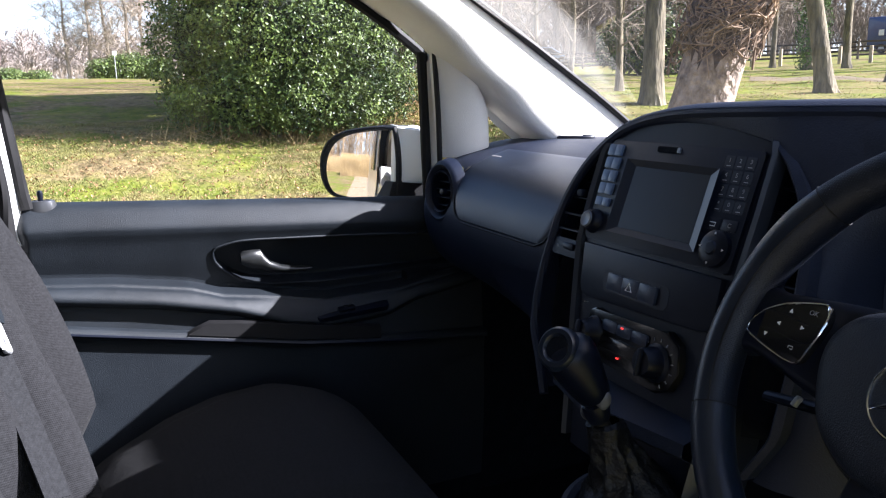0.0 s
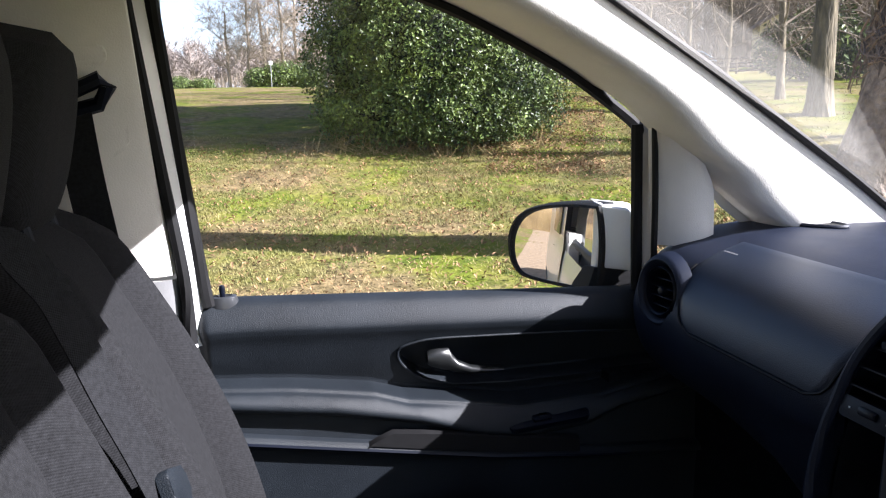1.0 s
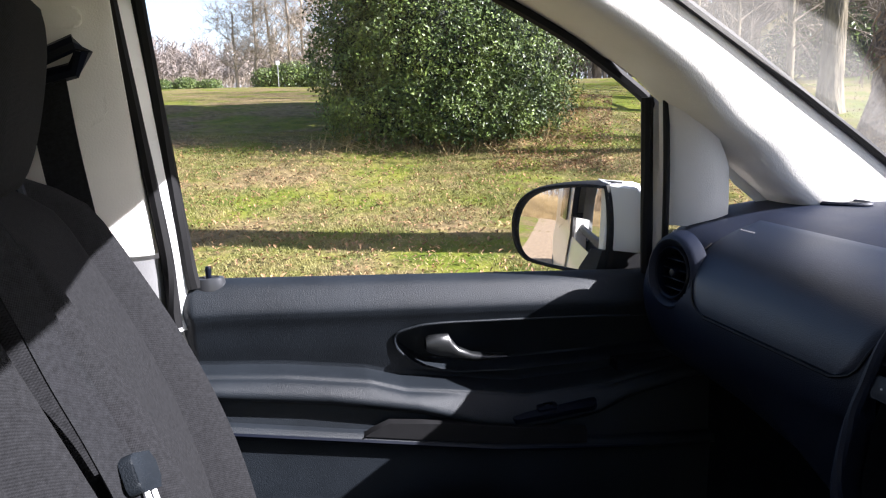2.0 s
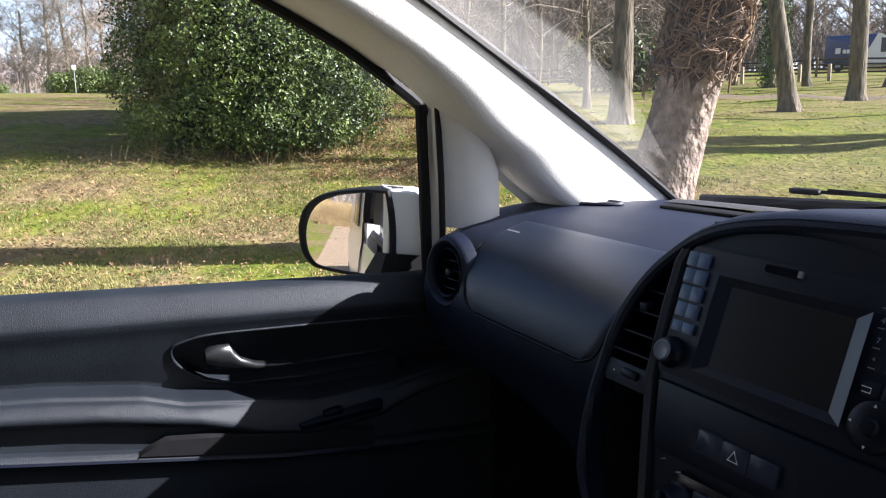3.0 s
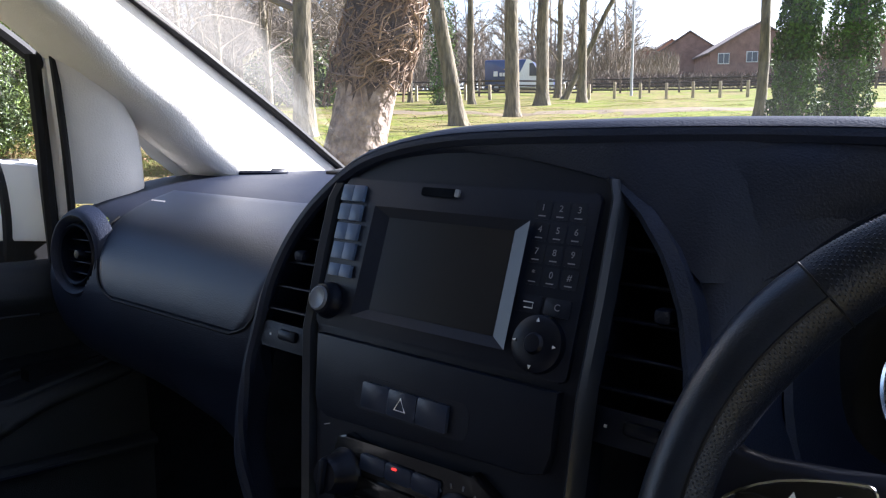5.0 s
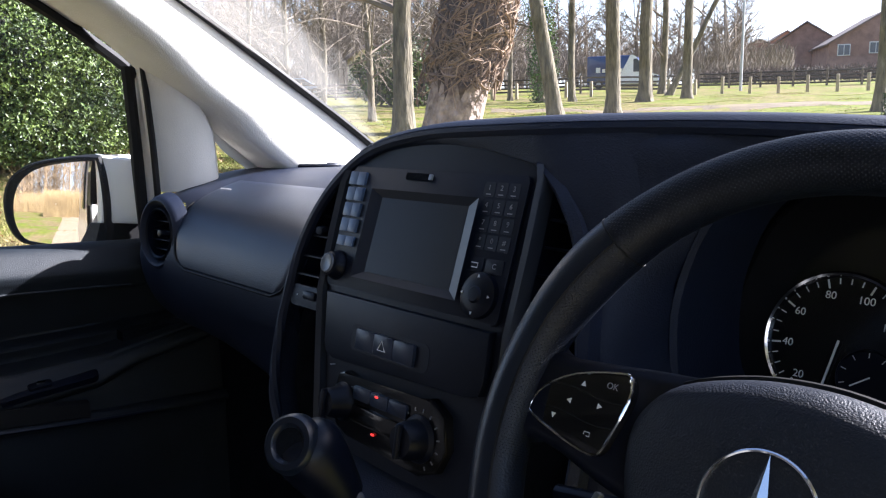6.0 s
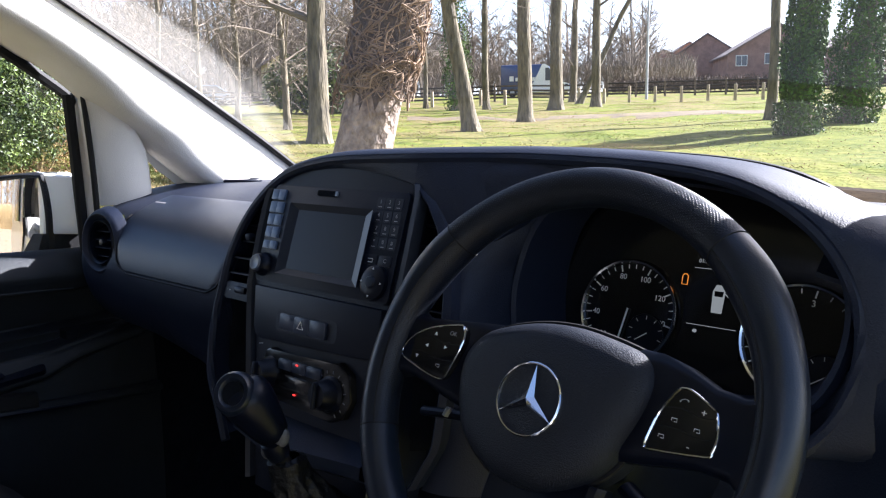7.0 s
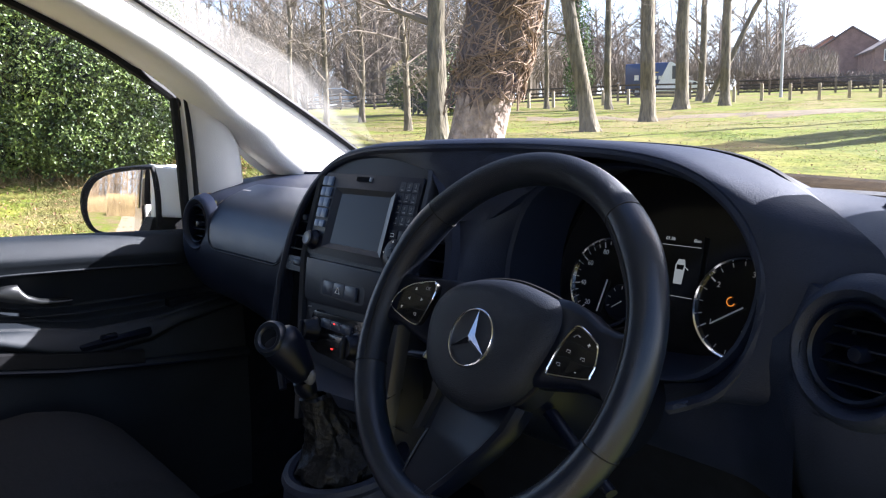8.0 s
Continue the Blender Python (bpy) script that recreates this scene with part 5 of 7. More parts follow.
cx, cz = 0.36, 1.305
rows = []
for dy, s in ((-0.004, 1.05), (-0.012, 1.02), (-0.008, 0.99), (0.03, 0.965), (0.085, 0.955)):
    rows.append([(cx + (x - cx) * s, 0.37 + (z - 1.30) * 0.18 + dy, cz + (z - cz) * s) for x, z in ro])
part("hood_ring", loft(rows, closed=True), PLASTIC, cluster)
part("back_plate", prism([(cx + (x - cx) * 0.97, (cz + (z - cz) * 0.97 - 1.27)) for x, z in ro], at(CL, 0, 0, -0.004), 0.01), GLOSSY, cluster)


def dial(cx, cz, r, group_name, numbers, a0, a1, minor, needle):
    v = (cz - 1.27) * 1.044
    d = thing("dial", (cx, 0.44, cz), group_name, "dial")
    m = at(CL, cx, v, 0.0)
    part("face", lathe([(0.0, 0.001), (r * 0.97, 0.001)], m, 48), GLOSSY, d)
    part("ring", lathe([(r * 0.95, 0.001), (r * 0.965, 0.006), (r, 0.007), (r * 1.03, 0.005), (r * 1.04, -0.002)], m, 64), CHROME, d, "chrome dial ring")
    n = len(numbers)
    for k, txt in enumerate(numbers):
        a = radians(a0 + (a1 - a0) * k / (n - 1))
        if txt:
            lettering(txt, m @ Matrix.Translation((0.70 * r * math.cos(a), 0.70 * r * math.sin(a), 0.0016)), r * 0.155, MARK, d, "digit")
    total = (n - 1) * minor
    for k in range(total + 1):
        a = radians(a0 + (a1 - a0) * k / total)
        big = k % minor == 0
        l = r * (0.13 if big else 0.08)
        part("tick", block((l, 0.0014 if big else 0.0008, 0.0006), m @ Matrix.Translation(((r * 0.93 - l / 2) * math.cos(a), (r * 0.93 - l / 2) * math.sin(a), 0.0018)) @ pose(0, 0, 0, 0, 0, math.degrees(a))), MARK, d)
    a = radians(needle)
    part("needle", block((r * 0.75, 0.0016, 0.0012), m @ Matrix.Translation((r * 0.32 * math.cos(a), r * 0.32 * math.sin(a), 0.0045)) @ pose(0, 0, 0, 0, 0, needle)), MARK, d)
    return d


dial(0.306, 1.272, 0.056, "speedometer with white numerals and a chrome ring", ("", "20", "40", "60", "80", "100", "120", "140"), 268, -12, 4, 260)
dial(0.488, 1.268, 0.056, "rev counter with white numerals and a chrome ring", ("", "1", "2", "3", "4", "5"), 275, -50, 4, 214)
for cxs, czs in ((0.330, 1.251), (0.512, 1.240)):
    sd = thing("small_dial", (cxs, 0.44, czs), "small gauge inset in a larger dial", "dial")
    ms = at(CL, cxs, (czs - 1.27) * 1.044, 0.002)
    part("ring", lathe([(0.0, 0.0), (0.0205, 0.0), (0.0215, 0.002), (0.0225, 0.0)], ms, 40), SMOOTH, sd)
    for k in range(7):
        a = radians(200 - 36 * k)
        part("tick", block((0.004, 0.0007, 0.0005), ms @ Matrix.Translation((0.018 * math.cos(a), 0.018 * math.sin(a), 0.0004)) @ pose(0, 0, 0, 0, 0, math.degrees(a))), MARK, sd)
    part("needle", block((0.016, 0.001, 0.0008), ms @ Matrix.Translation((-0.004, -0.003, 0.0012)) @ pose(0, 0, 0, 0, 0, 35)), MARK, sd)
disp = part("display", prism([(0.368, -0.03), (0.432, -0.03), (0.428, 0.072), (0.372, 0.072)], at(CL, 0, 0, 0.0015), 0.002), GLOSSY, cluster, "dark display with a van pictogram")
lettering("01:36", at(CL, 0.384, 0.066, 0.002), 0.0058, LCD, disp, "clock_digits")
lettering("0km", at(CL, 0.420, 0.066, 0.002), 0.0055, LCD, disp, "digits")
for v in (0.0585, -0.0005):
    part("rule", block((0.052, 0.0006, 0.0004), at(CL, 0.400, v, 0.0018)), LCD, disp)
part("van_picture", prism([(0.398, 0.014), (0.409, 0.014), (0.410, 0.036), (0.408, 0.043), (0.400, 0.043), (0.397, 0.036)], at(CL, 0, 0, 0.002), 0.0008), LCD, disp, "pale van pictogram with an open door")
part("van_picture_window", prism([(0.3995, 0.031), (0.408, 0.031), (0.4085, 0.0365), (0.399, 0.0365)], at(CL, 0, 0, 0.0024), 0.0004), GLOSSY, disp)
part("van_picture_door", block((0.006, 0.0010, 0.0004), at(CL, 0.4122, 0.033, 0.002) @ pose(0, 0, 0, 0, 0, -35)), LCD, disp)
part("cup_mark", block((0.004, 0.0035, 0.0005), at(CL, 0.384, -0.007, 0.002), 0.001, 1), LCD, disp)
part("warning_mark", tube([at(CL, 0.3655 + p, 0.0445 + q, 0.002).translation for p, q in ((-0.003, -0.005), (0.003, -0.005), (0.003, 0.004), (0.0015, 0.006), (-0.0015, 0.006), (-0.003, 0.004))], 0.0006, 5, closed=True), AMBER, cluster, "glowing amber warning symbol")
part("warning_mark", tube([at(CL, 0.4745 + 0.0048 * math.cos(a), 0.004 + 0.0048 * math.sin(a), 0.003).translation for a in (radians(-60 + 300 * k / 12 / 1.0 + 90 + 60) for k in range(11))], 0.0006, 5), AMBER, cluster, "glowing amber warning symbol")

# ---- steering wheel ----
WT = radians(26.8)
WHEEL = frame_of((0.393, 0.1575, 1.2755), (1, 0, 0), (0, math.sin(WT), math.cos(WT)))
wheel = thing("steering_wheel", (0.393, 0.2, 1.07), "black leather steering wheel with button pods and a chrome badge", "steering wheel")
RM = 0.1700


def rim_point(a, b, lift=0.0):
    """A point of the rim's skin: a round the wheel, b round its tube, both in degrees; thumb rests swell at ten and two."""
    deg = a % 360
    grip = 0.0022 * math.exp(-((deg - 38) / 13) ** 2) + 0.0022 * math.exp(-((deg - 146) / 13) ** 2)
    r = 0.0166 + grip + lift
    ca, cb = radians(a), radians(b)
    ring = RM + r * 0.96 * math.cos(cb)
    return WHEEL @ Vector((ring * math.cos(ca), ring * math.sin(ca), r * 1.08 * math.sin(cb)))


def rim_arc(a0, a1, b0, b1, n, mat, label):
    whole = b1 - b0 >= 360
    m = 24 if whole else 14
    rows = [[rim_point(a0 + (a1 - a0) * i / n, b0 + (b1 - b0) * j / m) for j in range(m if whole else m + 1)] for i in range(n + 1)]
    return part("rim", loft(rows, closed=whole), mat, wheel, label)


rim_arc(49, 138, 0, 360, 56, LEATHER, "perforated leather top of the rim")
for a0, a1 in ((-22, 49), (138, 202)):
    rim_arc(a0, a1, -112, 118, 44, GREYRIM, "smooth outer thumb rest of the rim")
    rim_arc(a0, a1, 118, 248, 44, LEATHER, "perforated inner side of the rim")
    part("seam", tube([rim_point(a0 + (a1 - a0) * k / 30, 118, 0.0001) for k in range(31)], 0.0009, 5), RUBBER, wheel)
rim_arc(202, 338, 0, 360, 70, GREYRIM, "smooth leather foot of the rim")
for a in (49, 138, 202, 338):
    part("seam", tube([rim_point(a, 15 * j) for j in range(24)], 0.0007, 5, closed=True), RUBBER, wheel)
STITCH = material("grey_stitch_thread", (0.10, 0.105, 0.115), 0.7, vary=0.1, scale=80)
for a0, a1 in ((262, 394),):
    thread = bmesh.new()
    for k in range(110):
        a = a0 + (a1 - a0) * k / 110
        tube([rim_point(a, 158, 0.0002), rim_point(a + 0.8, 150, 0.0003)], 0.0004, 4, bm=thread)
    part("stitching", thread, STITCH, wheel, "grey stitching along the inner rim")["kind"] = "stuff"


def perforation(rows):
    """Fine raised nubs of the pressed leather, in staggered rows; rows: (a0, a1, b0, b1)."""
    verts, faces = [], []
    for a0, a1, b0, b1 in rows:
        na, nb = max(2, int((a1 - a0) / 0.56)), max(2, int((b1 - b0) / 9))
        for i in range(na):
            for j in range(nb):
                a, b = a0 + (a1 - a0) * (i + 0.5) / na, b0 + (b1 - b0) * (j + (0.25 if i % 2 else 0.75)) / nb
                k = len(verts)
                verts += [tuple(rim_point(a + u, b + v, h)) for u, v, h in ((0.20, 0, 0.00002), (0, 2.6, 0.00002), (-0.20, 0, 0.00002), (0, -2.6, 0.00002), (0, 0, 0.00030))]
                faces += [(k, k + 1, k + 4), (k + 1, k + 2, k + 4), (k + 2, k + 3, k + 4), (k + 3, k, k + 4)]
    me = bpy.data.meshes.new("perforation")
    me.from_pydata(verts, [], faces)
    me.update()
    ob = under(dress("perforation", me, LEATHER), wheel)
    ob["kind"] = "stuff"
    return ob


perforation(((50, 137, -20, 235), (0, 48, 120, 230), (139, 190, 120, 240)))

PAD = [(-0.0328, 0.0533), (0.0026, 0.0567), (0.0333, 0.0535), (0.0626, 0.0472), (0.0785, 0.0405), (0.0850, 0.0285), (0.0845, 0.0145), (0.0790, -0.0020), (0.0700, -0.0205), (0.0600, -0.0400), (0.0400, -0.0585), (0.0100, -0.0725), (-0.0180, -0.0730), (-0.0430, -0.0665), (-0.0690, -0.0495), (-0.0830, -0.0260), (-0.0905, 0.0030), (-0.0865, 0.0240), (-0.0690, 0.0415)]


def pad_shape(s, du=0.0):
    return [(p.x, p.y) for p in smooth_line([(-0.003 + (u + 0.003) * s + du, -0.006 + (v + 0.006) * s, 0) for u, v in PAD], 4, closed=True)]


rows = []
for s, h in ((0.99, -0.040), (1.0, -0.020), (1.0, -0.012), (0.985, -0.0055), (0.955, 0.0), (0.91, 0.0044), (0.84, 0.0082), (0.74, 0.0112), (0.60, 0.0134), (0.44, 0.0146), (0.06, 0.0150)):
    rows.append([WHEEL @ Vector((u, v, h)) for u, v in pad_shape(s)])
part("airbag_pad", loft(rows, closed=True, caps=True), material("grained_airbag_pad", (0.0075, 0.0105, 0.019), 0.46, vary=0.12, scale=30, fine=0.7, fine_scale=900, spec=0.35), wheel, "grained black airbag pad")
part("pad_gap", tube([WHEEL @ Vector((u, v, -0.0125)) for u, v in pad_shape(1.012)], 0.0022, 6, closed=True), RUBBER, wheel, "dark gap round the airbag pad")

SPOKES = {1: ([(0.060, 0.050), (0.081, 0.0485), (0.104, 0.0425), (0.127, 0.0320), (0.147, 0.0290), (0.160, 0.0330)], [(0.055, -0.034), (0.079, -0.0305), (0.100, -0.0270), (0.125, -0.0235), (0.147, -0.0260), (0.160, -0.0400)]),
          -1: ([(-0.060, 0.0485), (-0.085, 0.0460), (-0.110, 0.0430), (-0.135, 0.0405), (-0.150, 0.0420), (-0.160, 0.0480)], [(-0.055, -0.034), (-0.083, -0.0285), (-0.105, -0.0230), (-0.130, -0.0150), (-0.148, -0.0120), (-0.160, -0.0160)])}
PODS = {-1: ([(-0.1487, 0.0187), (-0.1290, 0.0308), (-0.1006, 0.0375), (-0.0935, 0.0358), (-0.0912, 0.0240), (-0.0962, 0.0035), (-0.1005, -0.0080), (-0.1080, -0.0103), (-0.1257, -0.0070), (-0.1505, 0.0004), (-0.1545, 0.0060)],
             ((-0.1225, 0.0262, "up"), (-0.1035, 0.0292, "OK"), (-0.1290, 0.0150, "left"), (-0.1085, 0.0165, "right"), (-0.1370, 0.0045, "down"), (-0.1110, 0.0000, "symbol")), 0.0008),
        1: ([(0.1025, 0.0235), (0.1073, 0.0262), (0.1136, 0.0250), (0.1268, 0.0182), (0.1325, 0.0130), (0.1353, -0.0005), (0.1337, -0.0111), (0.1300, -0.0145), (0.0933, -0.0189), (0.0885, -0.0175), (0.0888, -0.0124), (0.0938, 0.0072)],
            ((0.1090, 0.0180, "handset"), (0.1235, 0.0125, "+"), (0.1050, 0.0040, "symbol"), (0.1215, 0.0005, "symbol"), (0.0985, -0.0085, "symbol"), (0.1180, -0.0110, "-")), 0.0066)}
for s in (-1, 1):
    top, low = SPOKES[s]
    rows = []
    for (u0, v0), (u1, v1), h in zip(top, low, (-0.012, -0.006, -0.002, 0.001, 0.003, 0.004)):
        h += 0.006 if s > 0 else 0.0
        c = (v0 - v1) * 0.06
        rows.append([WHEEL @ Vector(p) for p in ((u0, v0, h - 0.022), (u0, v0, h - 0.006), (u0, v0 - c, h - 0.0012), (u0, v0 - 2 * c, h), (u1, v1 + 2 * c, h), (u1, v1 + c, h - 0.0012), (u1, v1, h - 0.006), (u1, v1, h - 0.022))])
    part("spoke", loft(rows, closed=True, caps=True), SMOOTH, wheel)
    shape, marks, lift = PODS[s]
    outl = [(p.x, p.y) for p in smooth_line([(u, v, 0) for u, v in shape], 3, closed=True)]
    if sum(p[0] * q[1] - q[0] * p[1] for p, q in zip(outl, outl[1:] + outl[:1])) < 0:
        outl = outl[::-1]
    pm = at(WHEEL, 0, 0, lift + 0.001)
    pod = part("button_pod", prism(outl, at(pm, 0, 0, 0.0006), 0.008, 0.001), GLOSSY, wheel)
    part("chrome_edge", tube([at(pm, u, v, 0.0010).translation for u, v in outl], 0.0009, 6, closed=True), CHROME, pod, "thin chrome edge")
    rises = sorted(outl, key=lambda p: p[1])
    for f in (0.36, 0.66):
        v = rises[0][1] + (rises[-1][1] - rises[0][1]) * f
        us = sorted(outl, key=lambda p: abs(p[1] - v))[:4]
        ul, ur = min(p[0] for p in us) + 0.003, max(p[0] for p in us) - 0.003
        if ur - ul > 0.01:
            part("groove", tube([at(pm, ul + (ur - ul) * k / 6, v + 0.0016 * math.sin(k), 0.0006).translation for k in range(7)], 0.0004, 4), RUBBER, pod)
    for u, v, kind in marks:
        mk = at(pm, u, v, 0.0012)
        if kind in ("OK", "+", "-"):
            lettering(kind, mk, 0.0052 if kind == "OK" else 0.0070, DIMMARK if kind == "OK" else MARK, pod, "letters")
        elif kind == "handset":
            part("symbol_mark", tube([at(mk, p, q, 0.0002).translation for p, q in ((-0.0030, -0.0014), (-0.0018, 0.0002), (0.0, 0.0009), (0.0018, 0.0008), (0.0030, -0.0004))], [0.0007, 0.0004, 0.0004, 0.0004, 0.0007], 5), DIMMARK, pod)
        elif kind == "symbol":
            part("symbol_mark", tube([at(mk, p, q, 0.0002).translation for p, q in ((-0.0020, -0.0008), (-0.0019, 0.0010), (0.0017, 0.0010), (0.0020, -0.0012), (0.0, -0.0012))], 0.0003, 4), MARK, pod)
        else:
            a = {"up": 90, "left": 180, "right": 0, "down": 270}[kind]
            part("arrow_mark", prism([(0.0019 * math.cos(radians(a + b)), 0.0019 * math.sin(radians(a + b))) for b in (0, 125, 235)], mk, 0.0006), MARK, pod)
rows = []
for ul, ur, v, h in ((-0.040, 0.056, -0.055, -0.010), (-0.0385, 0.0545, -0.078, -0.004), (-0.0375, 0.044, -0.100, 0.0), (-0.0405, 0.0315, -0.118, 0.003), (-0.0440, 0.0165, -0.138, 0.005), (-0.0465, 0.0030, -0.1545, 0.0065), (-0.0480, -0.004, -0.166, 0.003)):
    rows.append([WHEEL @ Vector(p) for p in ((ul, v, h - 0.02), (ul, v, h - 0.003), (ul + 0.0025, v, h), (ur - 0.011, v, h), (ur - 0.0075, v, h + 0.0025), (ur - 0.002, v, h + 0.001), (ur + 0.002, v, h - 0.006), (ur, v, h - 0.02))])
part("lower_spoke", loft(rows, closed=True, caps=True), SMOOTH, wheel)
part("spoke_edge", tube([WHEEL @ Vector(p) for p in ((-0.0375, -0.102, 0.0), (-0.0405, -0.118, 0.003), (-0.0440, -0.138, 0.0052), (-0.0460, -0.1535, 0.0067), (-0.0257, -0.1575, 0.0067), (0.0025, -0.1535, 0.0067))], 0.0013, 6), PANEL, wheel)
bd = at(WHEEL, -0.0058, -0.0080, 0.0132)
badge = part("badge", lathe([(0.0, 0.0012), (0.027, 0.0012), (0.0285, 0.0016), (0.0300, 0.0008), (0.0308, -0.004)], bd, 56), material("badge_ground", (0.006, 0.007, 0.009), 0.35, vary=0.1, scale=30), wheel, "round chrome badge on the airbag pad")
part("badge_ring", lathe([(0.0262, 0.0012), (0.0268, 0.0034), (0.0276, 0.0038), (0.0284, 0.0032), (0.0290, 0.0006)], bd, 64), CHROME, badge)
star = bmesh.new()
for k in range(3):
    a = radians(90 + 120 * k)
    tip = star.verts.new(bd @ Vector((0.0268 * math.cos(a), 0.0268 * math.sin(a), 0.0026)))
    l = star.verts.new(bd @ Vector((0.0050 * math.cos(a + 1.05), 0.0050 * math.sin(a + 1.05), 0.0020)))
    r = star.verts.new(bd @ Vector((0.0050 * math.cos(a - 1.05), 0.0050 * math.sin(a - 1.05), 0.0020)))
    c = star.verts.new(bd @ Vector((0, 0, 0.0062)))
    star.faces.new((tip, l, c))
    star.faces.new((tip, c, r))
part("badge_spokes", star, CHROME, badge)
part("column_cover", loft([[WHEEL @ Vector((0.058 * k2 * math.cos(a) - 0.004, 0.062 * k2 * math.sin(a) - 0.012, h)) for a in (2 * math.pi * k / 28 for k in range(28))] for k2, h in ((0.9, -0.026), (1.0, -0.04), (1.08, -0.10), (1.15, -0.22))], closed=True, caps=True), SMOOTH, wheel)
part("stalk", tube([WHEEL @ Vector(p) for p in ((-0.05, -0.03, -0.055), (-0.10, -0.033, -0.048), (-0.150, -0.040, -0.042))], [0.008, 0.007, 0.006], 10, flat=0.7), SMOOTH, wheel)
part("stalk_mark", block((0.004, 0.009, 0.006), WHEEL @ pose(-0.119, -0.035, -0.038, 0, 0, -18), 0.001), SILVER, wheel)
part("stalk", tube([WHEEL @ Vector(p) for p in ((0.05, -0.05, -0.06), (0.10, -0.075, -0.055), (0.145, -0.095, -0.05))], [0.008, 0.007, 0.006], 10, flat=0.7), SMOOTH, wheel)


# ---- gear lever ----
gear = thing("gear_lever", (0.06, 0.16, 1.0), "black gear lever with a worn knob and leather boot", "gear lever")
kb = Vector((0.045, 0.121, 1.203))
axis = Vector((0.016, 0.030, -0.058)).normalized()
KN = frame_of(kb, (0.86, -0.5, 0.0), Vector((0.86, -0.5, 0.0)).cross(axis))
if KN.to_3x3().col[2].dot(axis) > 0:
    KN = frame_of(kb, (0.86, -0.5, 0.0), -Vector((0.86, -0.5, 0.0)).cross(axis))
part("knob", lathe([(0.0, 0.017), (0.012, 0.0175), (0.021, 0.014), (0.0262, 0.007), (0.0272, -0.002), (0.0258, -0.014), (0.0228, -0.028), (0.0195, -0.042), (0.0170, -0.050), (0.0135, -0.054), (0.0, -0.054)], KN, 36), SMOOTH, gear, "smooth dark knob")
dish = frame_of(kb + Vector((0.0050, -0.0205, 0.0125)), (0.88, 0.47, 0), (-0.2, 0.4, 0.88))
part("knob_ring", lathe([(0.0235, -0.010), (0.0222, -0.001), (0.0195, 0.0022), (0.0150, 0.0018), (0.0122, -0.001), (0.0115, -0.007)], dish @ Matrix.Diagonal((0.94, 1.0, 1, 1)), 36), GREYRIM, gear, "worn grey ring on the knob")
part("knob_dish", prism([(0.0122 * math.cos(a), 0.0128 * math.sin(a)) for a in (2 * math.pi * k / 24 for k in range(24))], at(dish, 0, 0, -0.0015), 0.004), CARPET, gear)
part("lever", tube([(0.053, 0.136, 1.165), (0.056, 0.146, 1.14), (0.054, 0.160, 1.115)], 0.009, 12), RUBBER, gear)
part("collar", lathe([(0.010, 0.012), (0.0135, 0.010), (0.0145, 0.0), (0.012, -0.010)], frame_of((0.056, 0.146, 1.143), (1, 0, 0), (0, 0.9, 0.35)), 24), SMOOTH, gear)
for c, r in (((0.067, 0.146, 1.158), (0.0085, 0.008, 0.012)), ((0.042, 0.146, 1.137), (0.0085, 0.008, 0.0105))):
    lobe = bmesh.new()
    bmesh.ops.create_uvsphere(lobe, u_segments=16, v_segments=10, radius=1.0, matrix=Matrix.Translation(c) @ pose(0, 0, 0, 0, 20, 0) @ Matrix.Diagonal((*r, 1)))
    part("reverse_lobe", lobe, material("pale_grey_lobe", (0.10, 0.105, 0.12), 0.5, vary=0.1, scale=60), gear, "pale grey reverse collar lobe")
BOOT = material("creased_black_boot_leather", (0.0045, 0.005, 0.006), 0.45, vary=0.2, scale=30, bump=0.4, bump_scale=60, spec=0.25)
boot = []
for k, (r, z, cx, cy) in enumerate(((0.014, 1.128, 0.052, 0.160), (0.0205, 1.124, 0.052, 0.162), (0.022, 1.108, 0.053, 0.166), (0.026, 1.09, 0.056, 0.172), (0.034, 1.068, 0.060, 0.182), (0.047, 1.050, 0.064, 0.190), (0.060, 1.040, 0.067, 0.195), (0.066, 1.026, 0.067, 0.196), (0.062, 1.015, 0.067, 0.196))):
    fold = 0.0012 if k < 3 else 0.0048
    boot.append([(cx + (r + fold * math.sin(9 * a + 1.7 * k)) * math.cos(a) * 0.95, cy + (r + fold * math.sin(7 * a + 2.3 * k)) * math.sin(a) * 1.05, z + fold * math.sin(5 * a + 1.3 * k)) for a in (2 * math.pi * j / 56 for j in range(56))])
part("boot", loft([r for a, b in zip(boot, boot[1:]) for r in (a, [tuple((p + q) / 2 for p, q in zip(u, v)) for u, v in zip(a, b)])] + [boot[-1]], closed=True), BOOT, gear, "crumpled black leather boot")
tray = thing("gear_console", (0.067, 0.2, 0.62), "dark plastic console carrying the gear lever", "console")
part("surround", tube([(0.067 + 0.074 * math.cos(a), 0.195 + 0.078 * math.sin(a), 1.026 + 0.012 * math.sin(a)) for a in (2 * math.pi * k / 40 for k in range(40))], 0.0095, 8, closed=True), PLASTIC, tray)
part("plinth", loft([[(0.067 + s * 0.085 * math.cos(a), 0.20 + s * 0.09 * math.sin(a), z) for a in (2 * math.pi * k / 32 for k in range(32))] for s, z in ((0.9, 1.018), (1.0, 1.0), (1.1, 0.9), (1.3, 0.57))], closed=True, caps=True), PLASTIC, tray)

